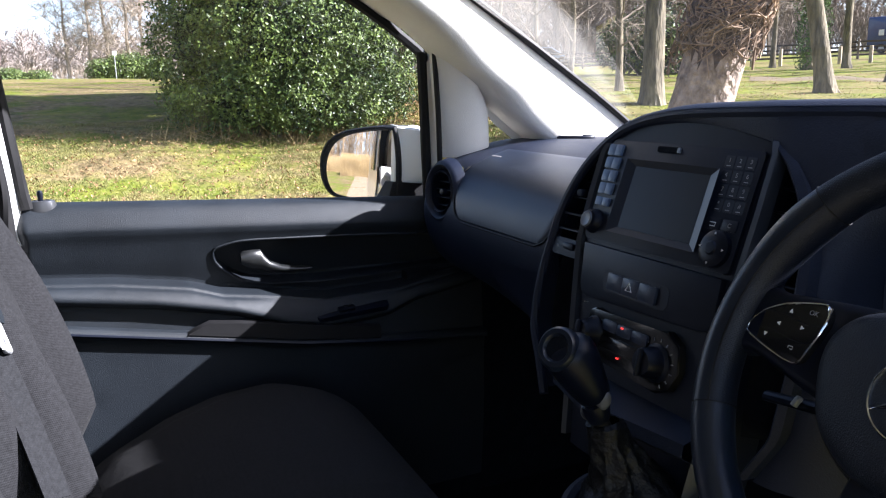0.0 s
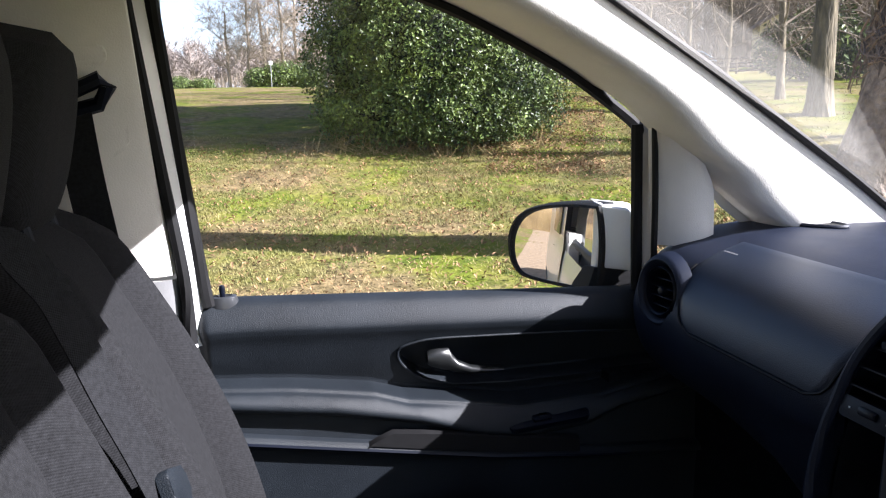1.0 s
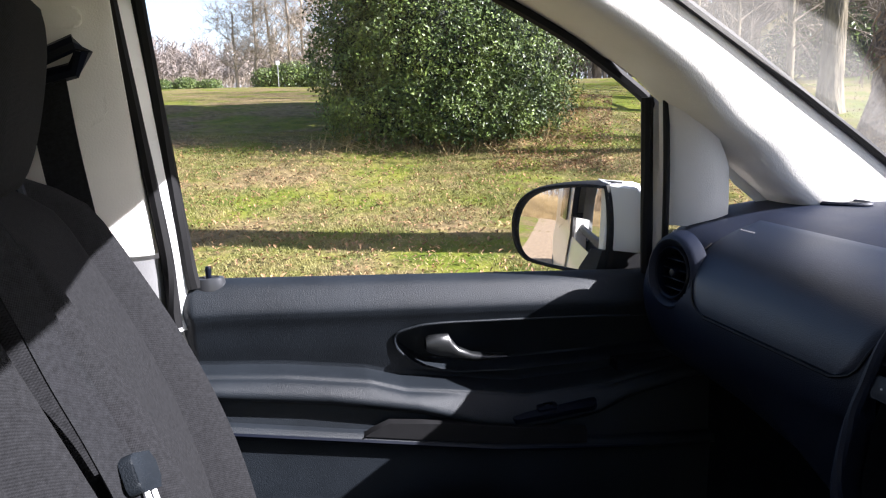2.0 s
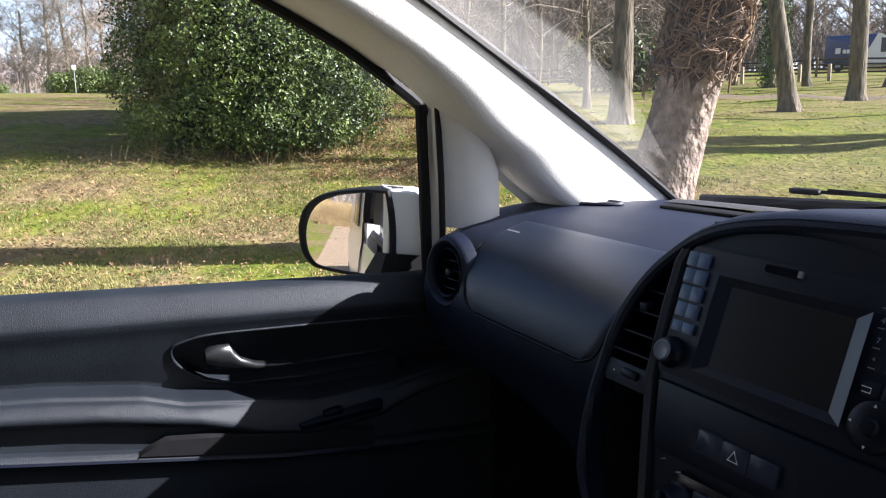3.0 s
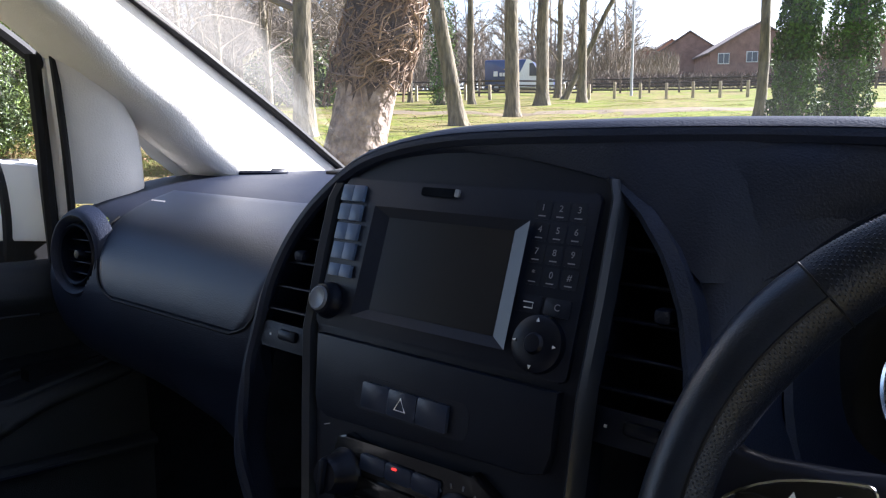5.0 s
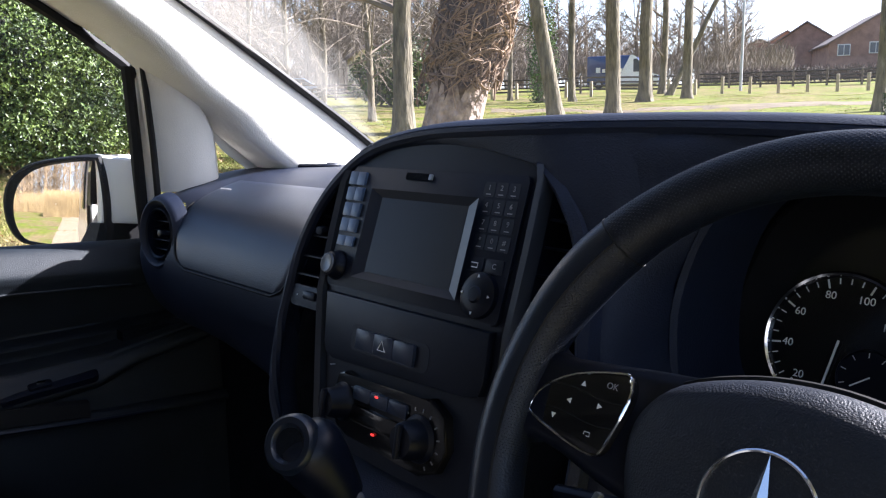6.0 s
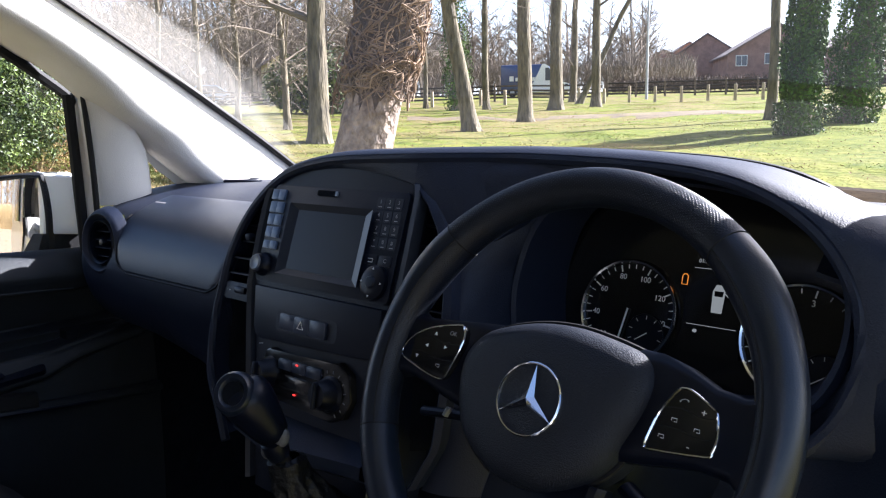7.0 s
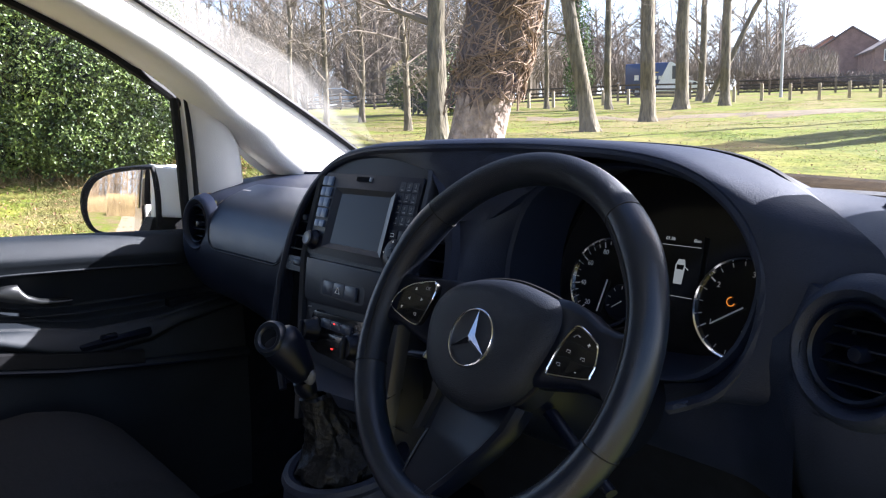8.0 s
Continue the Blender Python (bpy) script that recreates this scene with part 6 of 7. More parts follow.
# ---- passenger bench ----
def cushion_mesh(x0, x1, y0, y1, z_low, z_top, round_front=0.05, crown=0.015):
    nx, ny = 22, 26
    rows = []
    for j in range(ny + 1):
        v = j / ny
        row = []
        for i in range(nx + 1):
            u = i / nx
            x, y = x0 + (x1 - x0) * u, y0 + (y1 - y0) * v
            e = min(u, 1 - u) * (x1 - x0)
            side = max(0, 1 - e / 0.12)
            fr = max(0, 1 - (1 - v) * (y1 - y0) / 0.17)
            z = z_top + lerp(y, (-0.42, -0.386, -0.308, -0.209, -0.128, -0.03, 0.064, 0.11), (-0.135, -0.12, -0.068, -0.022, 0.002, 0.010, 0.004, 0.0)) + crown * (math.sin(math.pi * u) * 0.3) - 0.055 * side ** 2.4 - 0.06 * fr ** 2.6
            if 0.07 < e < 0.10:
                z -= 0.006
            y -= 0.09 * side ** 2.5 * v
            row.append((x, y, z))
        rows.append(row)
    own = loft(rows)
    ring = [Vector(p) for p in rows[0]] + [Vector(r[-1]) for r in rows[1:-1]] + [Vector(p) for p in rows[-1][::-1]] + [Vector(r[0]) for r in rows[-2:0:-1]]
    loft([ring, [Vector((p.x, p.y - (0.015 if p.y > y1 - 0.1 else 0), z_low)) for p in ring]], closed=True, bm=own)
    bmesh.ops.remove_doubles(own, verts=own.verts, dist=1e-5)
    return own


def backrest_mesh(x0, x1, foot, head, thick=0.11, belly=0.0):
    """Reclined back with side bolsters; foot and head: (y, z) of the face at bottom and top."""
    rows = []
    nz, nx = 26, 30
    for j in range(nz + 1):
        v = j / nz
        taper = 0.035 * max(0, (v - 0.45) / 0.55) ** 1.6
        roundtop = 0.045 * max(0, (v - 0.88) / 0.12) ** 2
        row = []
        for i in range(nx + 1):
            u = i / nx
            a, b = x0 + taper + roundtop, x1 - taper - roundtop
            x = a + (b - a) * u
            e = min(u, 1 - u)
            bol = math.exp(-((e - 0.13) / 0.085) ** 2) * 0.062 * (1 - 0.55 * v) * min(1, 0.25 + v / 0.16)
            edge = max(0, 1 - e / 0.09)
            y = foot[0] + (head[0] - foot[0]) * v ** 0.92 + bol - 0.09 * edge ** 2.2 - 0.05 * max(0, (v - 0.9) / 0.1) ** 2
            y += belly * math.sin(math.pi * min(1, max(0.0, v)) ** 0.9) - 0.5 * belly * (1 - v) ** 3
            z = foot[1] + (head[1] - foot[1]) * v
            if 0.20 < e < 0.235:
                y -= 0.007
            row.append((x, y, z))
        rows.append(row)
    own = loft(rows)
    ring = [Vector(p) for p in rows[0]] + [Vector(r[-1]) for r in rows[1:-1]] + [Vector(p) for p in rows[-1][::-1]] + [Vector(r[0]) for r in rows[-2:0:-1]]
    loft([ring, [p + Vector((0, -thick * 0.5, -0.01)) for p in ring]], closed=True, bm=own)
    bmesh.ops.remove_doubles(own, verts=own.verts, dist=1e-5)
    return own


def headrest_mesh(cx, cy, cz, w, h, d, lean):
    rows = []
    m = pose(cx, cy, cz, lean, 0, 0)
    for j in range(15):
        v = -1 + 2 * j / 14
        k = (1 - abs(v) ** 2.8) ** (1 / 2.8) if abs(v) < 1 else 0.0
        k = max(k, 0.05)
        row = []
        for i in range(26):
            a = 2 * math.pi * i / 26
            c, s = math.cos(a), math.sin(a)
            ww = w / 2 * (1 - 0.10 * max(0, -v)) * k
            row.append(m @ Vector((ww * math.copysign(abs(c) ** 0.62, c), d / 2 * math.copysign(abs(s) ** 0.75, s) * (0.55 + 0.45 * k), h / 2 * v)))
        rows.append(row)
    return loft(rows, closed=True, caps=True)


bench = thing("passenger_bench", (-0.42, -0.2, 0.6), "charcoal fabric double passenger bench, partly sunlit", "seat")
part("seat_cushion", cushion_mesh(-0.752, -0.13, -0.42, 0.11, 0.72, 0.948), FABRIC, bench)
part("seat_base", block((0.60, 0.44, 0.17), pose(-0.44, -0.16, 0.655), 0.02), PANEL, bench)
part("backrest", backrest_mesh(-0.735, -0.288, (-0.362, 0.90), (-0.556, 1.478), belly=0.036), FABRIC, bench)
part("backrest", backrest_mesh(-0.286, 0.12, (-0.362, 0.90), (-0.556, 1.478)), FABRIC, bench)
for cx, cy, cz in ((-0.545, -0.590, 1.572), (-0.12, -0.560, 1.560)):
    hr = part("headrest", headrest_mesh(cx, cy, cz, 0.27, 0.23, 0.12, -12), FABRIC, bench, "charcoal fabric headrest")
    for s in (-1, 1):
        part("post", tube([(cx + 0.06 * s, cy + 0.01, cz - 0.06), (cx + 0.06 * s, cy + 0.03, cz - 0.15)], 0.006, 8), SMOOTH, hr)


def strap(points, width, across, mat, name, parent, label=""):
    ps = [Vector(p) for p in smooth_line(points, 6)]
    a = Vector(across).normalized()
    rows = []
    for i, p in enumerate(ps):
        t = (ps[min(i + 1, len(ps) - 1)] - ps[max(i - 1, 0)]).normalized()
        s = (a - t * a.dot(t)).normalized()
        n = s.cross(t) * 0.0008
        h = s * (width / 2)
        rows.append([p - h + n, p + h + n, p + h - n, p - h - n])
    return part(name, loft(rows, closed=True, caps=True), mat, parent, label)


belt = thing("seat_belt", (-0.30, -0.45, 1.1), "grey webbing seat belt lying across the bench backrest", "seat belt")
strap([(-0.236, -0.575, 1.50), (-0.248, -0.532, 1.492), (-0.272, -0.507, 1.450), (-0.276, -0.490, 1.405), (-0.273, -0.468, 1.345), (-0.275, -0.444, 1.280), (-0.270, -0.418, 1.205), (-0.245, -0.396, 1.135), (-0.19, -0.368, 1.05)], 0.040, (0.84, -0.48, 0.1), WEBBING, "webbing", belt)
tng = frame_of((-0.296, -0.420, 1.240), (0.85, -0.15, 0.35), (-0.3, 0.30, -0.85))
part("tongue", prism(rounded(0.062, 0.034, 0.009), at(tng, 0, 0, 0.004), 0.012, 0.003), DOOR, belt, "black belt tongue")
part("tongue_blade", tube([at(tng, u, v + 0.030, 0.0).translation for u, v in rounded(0.020, 0.046, 0.006)], 0.0034, 8, closed=True, flat=0.7), STEEL, belt, "bright slotted steel blade")
part("blade_tip", prism(rounded(0.019, 0.008, 0.002), at(tng, 0.0, 0.049, 0.001), 0.002, 0.0005), STEEL, belt)
belt2 = thing("seat_belt", (-0.72, -0.6, 1.1), "dark webbing seat belt hanging from the pillar loop", "seat belt")
strap([(-0.726, -0.555, 1.60), (-0.715, -0.545, 1.50), (-0.712, -0.53, 1.38), (-0.715, -0.51, 1.2), (-0.72, -0.48, 0.95)], 0.05, (0.1, 1, 0), WEBBING, "webbing", belt2)


# ---- outside: the ground ----
LEFT_R, LEFT_Z = (0, 6, 9, 11, 12.7, 16, 20, 23, 30, 45, 70, 110, 300, 900), (0, 0.02, 0.2, 0.5, 0.8, 1.22, 1.55, 1.68, 1.95, 2.4, 2.7, 3.2, 5, 9)
FRONT_R, FRONT_Z = (0, 5, 10, 14, 19.8, 28, 36, 45, 52, 60, 80, 110, 300, 900), (0, 0.06, 0.42, 0.82, 1.17, 1.5, 2.02, 2.35, 2.85, 3.3, 4.2, 4.8, 7, 12)
BACK_R, BACK_Z = (0, 10, 30, 100, 900), (0, 0.0, 0.1, 0.6, 4)


def ground_z(x, y):
    r = math.hypot(x, y)
    az = math.degrees(math.atan2(-x, y))
    l, f, b = lerp(r, LEFT_R, LEFT_Z), lerp(r, FRONT_R, FRONT_Z), lerp(r, BACK_R, BACK_Z)
    if az < -60 or az > 150:
        w = min(1, max(0, (-az - 60) / 40)) if az < 0 else 1
        z = f * (1 - w) + b * w
    elif az > 105:
        w = (az - 105) / 45
        z = l * (1 - w) + b * w
    else:
        w = min(1, max(0, (az - 52) / 16))
        w = w * w * (3 - 2 * w)
        z = f * (1 - w) + l * w
    k = min(1, max(0, (r - 6) / 10))
    return z + k * 0.10 * noise.noise(Vector((x * 0.5, y * 0.5, 0))) + k * 0.12 * noise.noise(Vector((x * 0.09, y * 0.09, 3)))


radii = [0, 1.5, 3, 4.5] + [6 * 1.055 ** k for k in range(60)] + [170, 220, 300, 450, 700, 900]
rows = []
for r in radii:
    rows.append([(r * math.sin(a), r * math.cos(a), ground_z(r * math.sin(a) + 1e-6, r * math.cos(a) + 1e-6)) for a in (2 * math.pi * k / 240 for k in range(240))])
gm = bmesh.new()
loft(rows[1:], closed=True, bm=gm)
gm.verts.ensure_lookup_table()
gm.faces.new([gm.verts[k] for k in range(240)])
tagged(link("ground", gm, GRASS), "rough winter grass with straw and fallen leaves", "grass", kind="structure")
track = []
for k in range(41):
    y = 8 - k * 1.6
    cxk = -0.6 - 0.0007 * min(0.0, y - 3) ** 2
    track.append([(cxk + u, y, ground_z(cxk + u, y) + 0.012 + 0.01 * (1 - (u / 1.5) ** 2)) for u in (-1.5, -1.0, -0.5, 0, 0.5, 1.0, 1.5)])
tagged(link("road", loft(track), GRAVEL), "pale tan gravel track", "track", kind="structure")


def polar(az, r):
    """A point of the ground at an azimuth (degrees to the left of ahead) and a distance from the cab."""
    x, y = 0.5 - r * math.sin(radians(az)), -0.3 + r * math.cos(radians(az))
    return x, y, ground_z(x, y)


def raw(name, verts, faces, mat, smooth=False):
    me = bpy.data.meshes.new(name)
    me.from_pydata(verts, [], faces)
    me.update()
    return dress(name, me, mat, smooth)


# ---- grass, straw and fallen leaves ----
rng = np.random.default_rng(5)


def patches(x, y):
    return noise.noise(Vector((x * 0.5, y * 0.5, 7))) + 0.6 * noise.noise(Vector((x * 1.7, y * 1.7, 2)))


def blades(name, count, area, height, width, mat, label, category, prefer=0.0, lying=0.0):
    verts, faces = [], []
    x0, x1, y0, y1 = area
    tries = 0
    while len(faces) < count and tries < count * 4:
        tries += 1
        x, y = x0 + (x1 - x0) * rng.random(), y0 + (y1 - y0) * rng.random()
        if abs(x + 0.6) < 2.8 and y < 8:
            continue
        if prefer and patches(x, y) * prefer < rng.random() * 0.5 - 0.1:
            continue
        z = ground_z(x, y) - 0.005
        h, a, l = height * (0.5 + rng.random()), rng.random() * 6.283, (rng.random() - 0.3) * 1.1 + lying * (1 + 2 * rng.random())
        dx, dy = math.cos(a) * width, math.sin(a) * width
        k = len(verts)
        verts += [(x - dx, y - dy, z), (x + dx, y + dy, z), (x - dy / width * h * l * 0.6, y + dx / width * h * l * 0.6, z + h)]
        faces.append((k, k + 1, k + 2))
    return tagged(raw(name, verts, faces, mat), label, category, kind="stuff")


blades("grass_blades", 170000, (-14.5, -4, -5, 8), 0.030, 0.0045, BLADE, "short green and straw winter grass blades", "grass", 1.0, 0.5)
blades("meadow_grass", 200000, (-28, 12, 6, 40), 0.012, 0.012, MEADOW, "short green winter grass of the open field", "grass", 1.0, 1.0)
blades("dry_grass", 22000, (-14.5, -5.0, -4, 8), 0.030, 0.005, STRAW, "dry straw-coloured grass tufts", "dry grass", -1.0, 1.2)
verts, faces = [], []
for k in range(15500):
    if 5500 <= k < 11000:
        az, r = 64.0 + 8.5 * rng.random(), 11.5 + 9 * rng.random()
        x, y, _ = polar(az, r)
    elif k < 5500 or k > 14000:
        x, y = -13.5 + 9 * rng.random(), -4 + 11 * rng.random()
    else:
        x, y = -24 + 22 * rng.random(), 5 + 22 * rng.random()
    if abs(x + 0.6) < 2.8 and y < 8:
        continue
    z, a, s = ground_z(x, y) + 0.02 + 0.03 * rng.random(), rng.random() * 6.283, 0.014 + 0.020 * rng.random()
    c, d, t = math.cos(a) * s, math.sin(a) * s, (rng.random() - 0.5) * 0.05
    n = len(verts)
    verts += [(x - c, y - d, z - t), (x - d * 0.6, y + c * 0.6, z + 0.012), (x + c, y + d, z + t), (x + d * 0.6, y - c * 0.6, z + 0.01)]
    faces += [(n, n + 1, n + 2), (n, n + 2, n + 3)]
tagged(raw("fallen_leaves", verts, faces, DEADLEAF), "scattered brown fallen leaves", "fallen leaves", kind="stuff")


# ---- holly bush ----
def leaf_faces(verts, faces, p, n, size, spin):
    t = n.cross(Vector((0.3, 0.5, 0.8)))
    t.normalize()
    b = n.cross(t)
    u = t * math.cos(spin) + b * math.sin(spin)
    w = n.cross(u)
    k = len(verts)
    verts += [tuple(p - u * size), tuple(p + w * size * 0.5 + n * size * 0.18), tuple(p + u * size), tuple(p - w * size * 0.5 + n * size * 0.18)]
    faces += [(k, k + 1, k + 2), (k, k + 2, k + 3)]


def bush(az, r, lumps, count, leaf, label):
    x, y, z = polar(az, r)
    base = Vector((x, y, z))
    t = thing("holly_bush", base, label, "bush")
    side = Vector((math.cos(radians(az)), math.sin(radians(az)), 0))
    ahead = Vector((-math.sin(radians(az)), math.cos(radians(az)), 0))
    centres = [(base + side * u + ahead * d + Vector((0, 0, h)), rad, hz) for u, d, h, rad, hz in lumps]
    weights = np.array([rad * rad for _, rad, _ in centres])
    weights = weights / weights.sum()
    verts, faces = [], []
    tries = 0
    while len(faces) < 2 * count and tries < count * 6:
        tries += 1
        c, rad, hz = centres[rng.choice(len(centres), p=weights)]
        d = Vector(rng.normal(size=3))
        d.normalize()
        if d.dot(ahead) > 0.45:
            continue
        k = 1 + 0.20 * noise.noise(d * 2.4 + c) + 0.20 * noise.noise(d * 6.0 + c) + 0.10 * noise.noise(d * 14.0 + c)
        depth = 1 - 0.42 * rng.random() ** 1.6
        p = c + Vector((d.x * rad, d.y * rad, d.z * hz)) * (k * depth)
        gap = noise.noise(p * 2.6) + 0.6 * noise.noise(p * 6.5)
        if gap < -0.26 and depth > 0.74:
            continue
        if p.z < ground_z(p.x, p.y) + 0.02 + 0.18 * rng.random():
            continue
        nrm = (d * 0.8 + Vector(rng.normal(size=3)) * 0.75 + Vector((0, 0, 0.35))).normalized()
        leaf_faces(verts, faces, p, nrm, leaf * (0.6 + 0.8 * rng.random()), rng.random() * 6.283)
    crown = raw("crown", verts, faces, HOLLY)
    under(crown, t)
    stems = bmesh.new()
    for k in range(26):
        c, rad, hz = centres[k % len(centres)]
        foot = base + side * (c - base).dot(side) * 0.8 + side * float(rng.normal() * 0.5) + ahead * float(rng.normal() * 0.3)
        foot.z = ground_z(foot.x, foot.y) - 0.05
        top = c + Vector(rng.normal(size=3)) * 0.4 * rad
        tube([foot, foot.lerp(top, 0.5) + Vector(rng.normal(size=3)) * 0.12, top], [0.05, 0.035, 0.012], 5, bm=stems)
    part("stems", stems, BARK, t)
    # dark solid cores stand in for the shade deep among the leaves
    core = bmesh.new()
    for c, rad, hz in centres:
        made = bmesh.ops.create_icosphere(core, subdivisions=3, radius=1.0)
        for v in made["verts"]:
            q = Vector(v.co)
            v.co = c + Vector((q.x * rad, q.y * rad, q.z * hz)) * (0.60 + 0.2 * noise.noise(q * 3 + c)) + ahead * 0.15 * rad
    part("shade_core", core, material("inner_shade_colour", (0.012, 0.018, 0.008), 0.9, vary=0.3, scale=4), t)
    return t


# lumps: offset to the right, offset ahead, height, radius, half-height
# last three lumps, mostly hidden behind, are added to shade the bank
bush(76.5, 13.9, [(-0.35, 0, 2.7, 1.55, 2.2), (-1.05, 0.1, 1.45, 1.2, 1.05), (-0.75, 0.1, 2.9, 1.05, 1.1), (0.3, 0, 4.1, 1.45, 1.7), (0.9, 0.0, 1.6, 1.40, 1.5), (1.5, 0.1, 1.2, 1.0, 1.15), (0.0, -0.5, 1.7, 1.45, 1.5), (1.0, 0.2, 3.1, 1.15, 1.35), (-0.7, -0.1, 0.55, 1.25, 0.75), (0.5, -0.3, 0.55, 1.3, 0.75), (1.35, 0.0, 0.5, 0.95, 0.7), (-0.2, 2.2, 2.6, 2.2, 2.6), (0.2, 4.2, 2.4, 2.1, 2.4), (0.3, 2.4, 4.4, 1.8, 1.6)], 215000, 0.030, "large glossy dark green holly bush")

# dry stalks at the bush's foot
st = bmesh.new()
for k in range(300):
    u = -2.3 + 4.6 * rng.random()
    x, y, z = polar(76.5, 12.6 + 0.7 * rng.random())
    s = Vector((math.cos(radians(76.5)), math.sin(radians(76.5)), 0)) * float(u)
    p = Vector((x, y, 0)) + s
    p.z = ground_z(p.x, p.y)
    h = 0.05 + 0.30 * rng.random() ** 2
    tube([p, p + Vector((float(rng.normal() * 0.10), float(rng.normal() * 0.14), float(h)))], [0.005, 0.002], 3, bm=st)
tagged(link("dry_stalks", st, STRAW), "dry straw-coloured stalks at the foot of the bush", "dry stalks", kind="stuff")


# ---- trees ----
def add_tube(verts, faces, pts, radii, seg):
    base = len(verts)
    for i, p in enumerate(pts):
        t = (pts[min(i + 1, len(pts) - 1)] - pts[max(i - 1, 0)]).normalized()
        s = t.cross(Vector((0.31, 0.17, 0.93)))
        s.normalize()
        w = s.cross(t)
        for j in range(seg):
            a = 2 * math.pi * j / seg
            verts.append(tuple(p + s * (radii[i] * math.cos(a)) + w * (radii[i] * math.sin(a))))
    for i in range(len(pts) - 1):
        for j in range(seg):
            a, b = base + i * seg + j, base + i * seg + (j + 1) % seg
            faces.append((a, b, b + seg, a + seg))


def grow(verts, faces, p, d, length, radius, level, spread, seg, kids, droop=0.0, least=0.0):
    n = 4
    radius = max(radius, least)
    pts, q, e = [p], p, d.copy()
    for i in range(n):
        e = (e + Vector(rng.normal(size=3)) * 0.14 + Vector((0, 0, 0.10 - droop))).normalized()
        q = q + e * (length / n)
        pts.append(q)
    add_tube(verts, faces, pts, [radius * (1 - 0.75 * i / n) for i in range(n + 1)], seg)
    if level <= 0:
        return
    for k in range(kids):
        i = 1 + int(rng.integers(0, n))
        side = Vector(rng.normal(size=3))
        f = (e * 0.55 + side.normalized() * spread).normalized()
        grow(verts, faces, pts[i], f, length * (0.45 + 0.3 * rng.random()), radius * 0.42, level - 1, spread, max(3, seg - 1), kids, droop, least)


def tree(az, r, width, lean, height, label, mat=BARK, limbs=9, first=3.2, level=3, wobble=0.08, flare=1.7, ivy=0, ivy_top=6.0, ivy_swell=0.3, droop=0.0, least=0.006, crown_mat=TWIG):
    """A bare tree: tapered leaning trunk, limbs and twigs; ivy: number of leaves on the trunk. lean: degrees to the right."""
    x, y, z = polar(az, r)
    base = Vector((x, y, z - 0.15))
    t = thing("tree", base, label, "tree", group="park trees")
    side = Vector((math.cos(radians(az)), math.sin(radians(az)), 0))
    axis = (Vector((0, 0, 1)) + side * math.tan(radians(lean))).normalized()
    pts, radii = [], []
    n = 14
    for i in range(n + 1):
        s = i / n
        wv = Vector((noise.noise(Vector((az, r, s * 4))), noise.noise(Vector((r, az, s * 4 + 9))), 0)) * wobble * height * 0.5 * s
        pts.append(base + axis * (height * s) + wv)
        radii.append(width / 2 * (1 - 0.55 * s) * (1 + (flare - 1) * math.exp(-s * height / 0.42)))
    verts, faces = [], []
    seg = 18
    # closer rings where the roots spread
    rings = [h / height for h in (0.0, 0.12, 0.25, 0.4, 0.6, 0.85) if h < height / n] + [i / n for i in range(1, n + 1)]
    fine = [pts[min(n - 1, int(q * n))].lerp(pts[min(n - 1, int(q * n)) + 1], q * n - min(n - 1, int(q * n))) for q in rings]
    add_tube(verts, faces, fine, [width / 2 * (1 - 0.55 * q) * (1 + (flare - 1) * math.exp(-q * height / 0.30)) for q in rings], seg)
    for k, v in enumerate(verts):
        q = Vector(v) - base
        spread = max(0.0, 1 - q.z / 0.75)
        d = Vector((q.x, q.y, 0)) - (axis * q.z).to_2d().to_3d()
        if d.length > 0.01:
            verts[k] = Vector(v) + d * (0.55 * spread * spread * noise.noise(d.normalized() * 2.3 + base))
    verts = [tuple(Vector(v) + Vector((noise.noise(Vector(v) * 5), noise.noise(Vector(v) * 5 + Vector((5, 5, 5))), 0)) * width * 0.06) for v in verts]
    trunk = raw("trunk", verts, faces, mat, True)
    under(trunk, t)
    verts, faces = [], []
    for k in range(limbs):
        s = (first + (height - first) * (k + rng.random()) / limbs) / height
        i = min(n, max(1, int(s * n)))
        a = rng.random() * 6.283
        d = Vector((math.cos(a), math.sin(a), 0.35 + 0.4 * rng.random())).normalized()
        grow(verts, faces, pts[i], d, height * (0.20 + 0.16 * rng.random()), radii[i] * 0.36, level, 0.75, 5, 4, droop, least)
    under(raw("crown", verts, faces, crown_mat), t)
    if ivy:
        verts, faces = [], []
        for k in range(ivy):
            h = ivy_top * rng.random() ** 0.9
            s = h / height
            i = min(n - 1, int(s * n))
            c = pts[i].lerp(pts[i + 1], s * n - i)
            a = rng.random() * 6.283
            d = Vector((math.cos(a), math.sin(a), 0))
            swell = radii[i] + ivy_swell * (0.5 + 0.8 * (noise.noise(Vector((d.x * 2 + az, d.y * 2, h * 1.5))) + 0.4)) * min(1, 0.25 + h / 2)
            p = c + d * (swell * (0.75 + 0.3 * rng.random()))
            leaf_faces(verts, faces, p, (d + Vector(rng.normal(size=3)) * 0.5).normalized(), 0.03 + 0.04 * rng.random(), rng.random() * 6.283)
        under(raw("ivy", verts, faces, IVY), t)["label"] = "dark green climbing ivy"
    return t, pts, radii


# the thick near trunk with dead ivy stems hanging on it
big, bp, br = tree(48.4, 8.4, 0.66, 13.5, 9.0, "thick pale trunk hung with dead ivy stems", PALEBARK, limbs=7, first=4.5, level=2, wobble=0.02, flare=1.55)
def on_trunk(h):
    i = min(len(bp) - 2, max(0, int(h / 9.0 * 14)))
    f = min(1, max(0, h / 9.0 * 14 - i))
    return bp[i].lerp(bp[i + 1], f), br[i] + (br[i + 1] - br[i]) * f


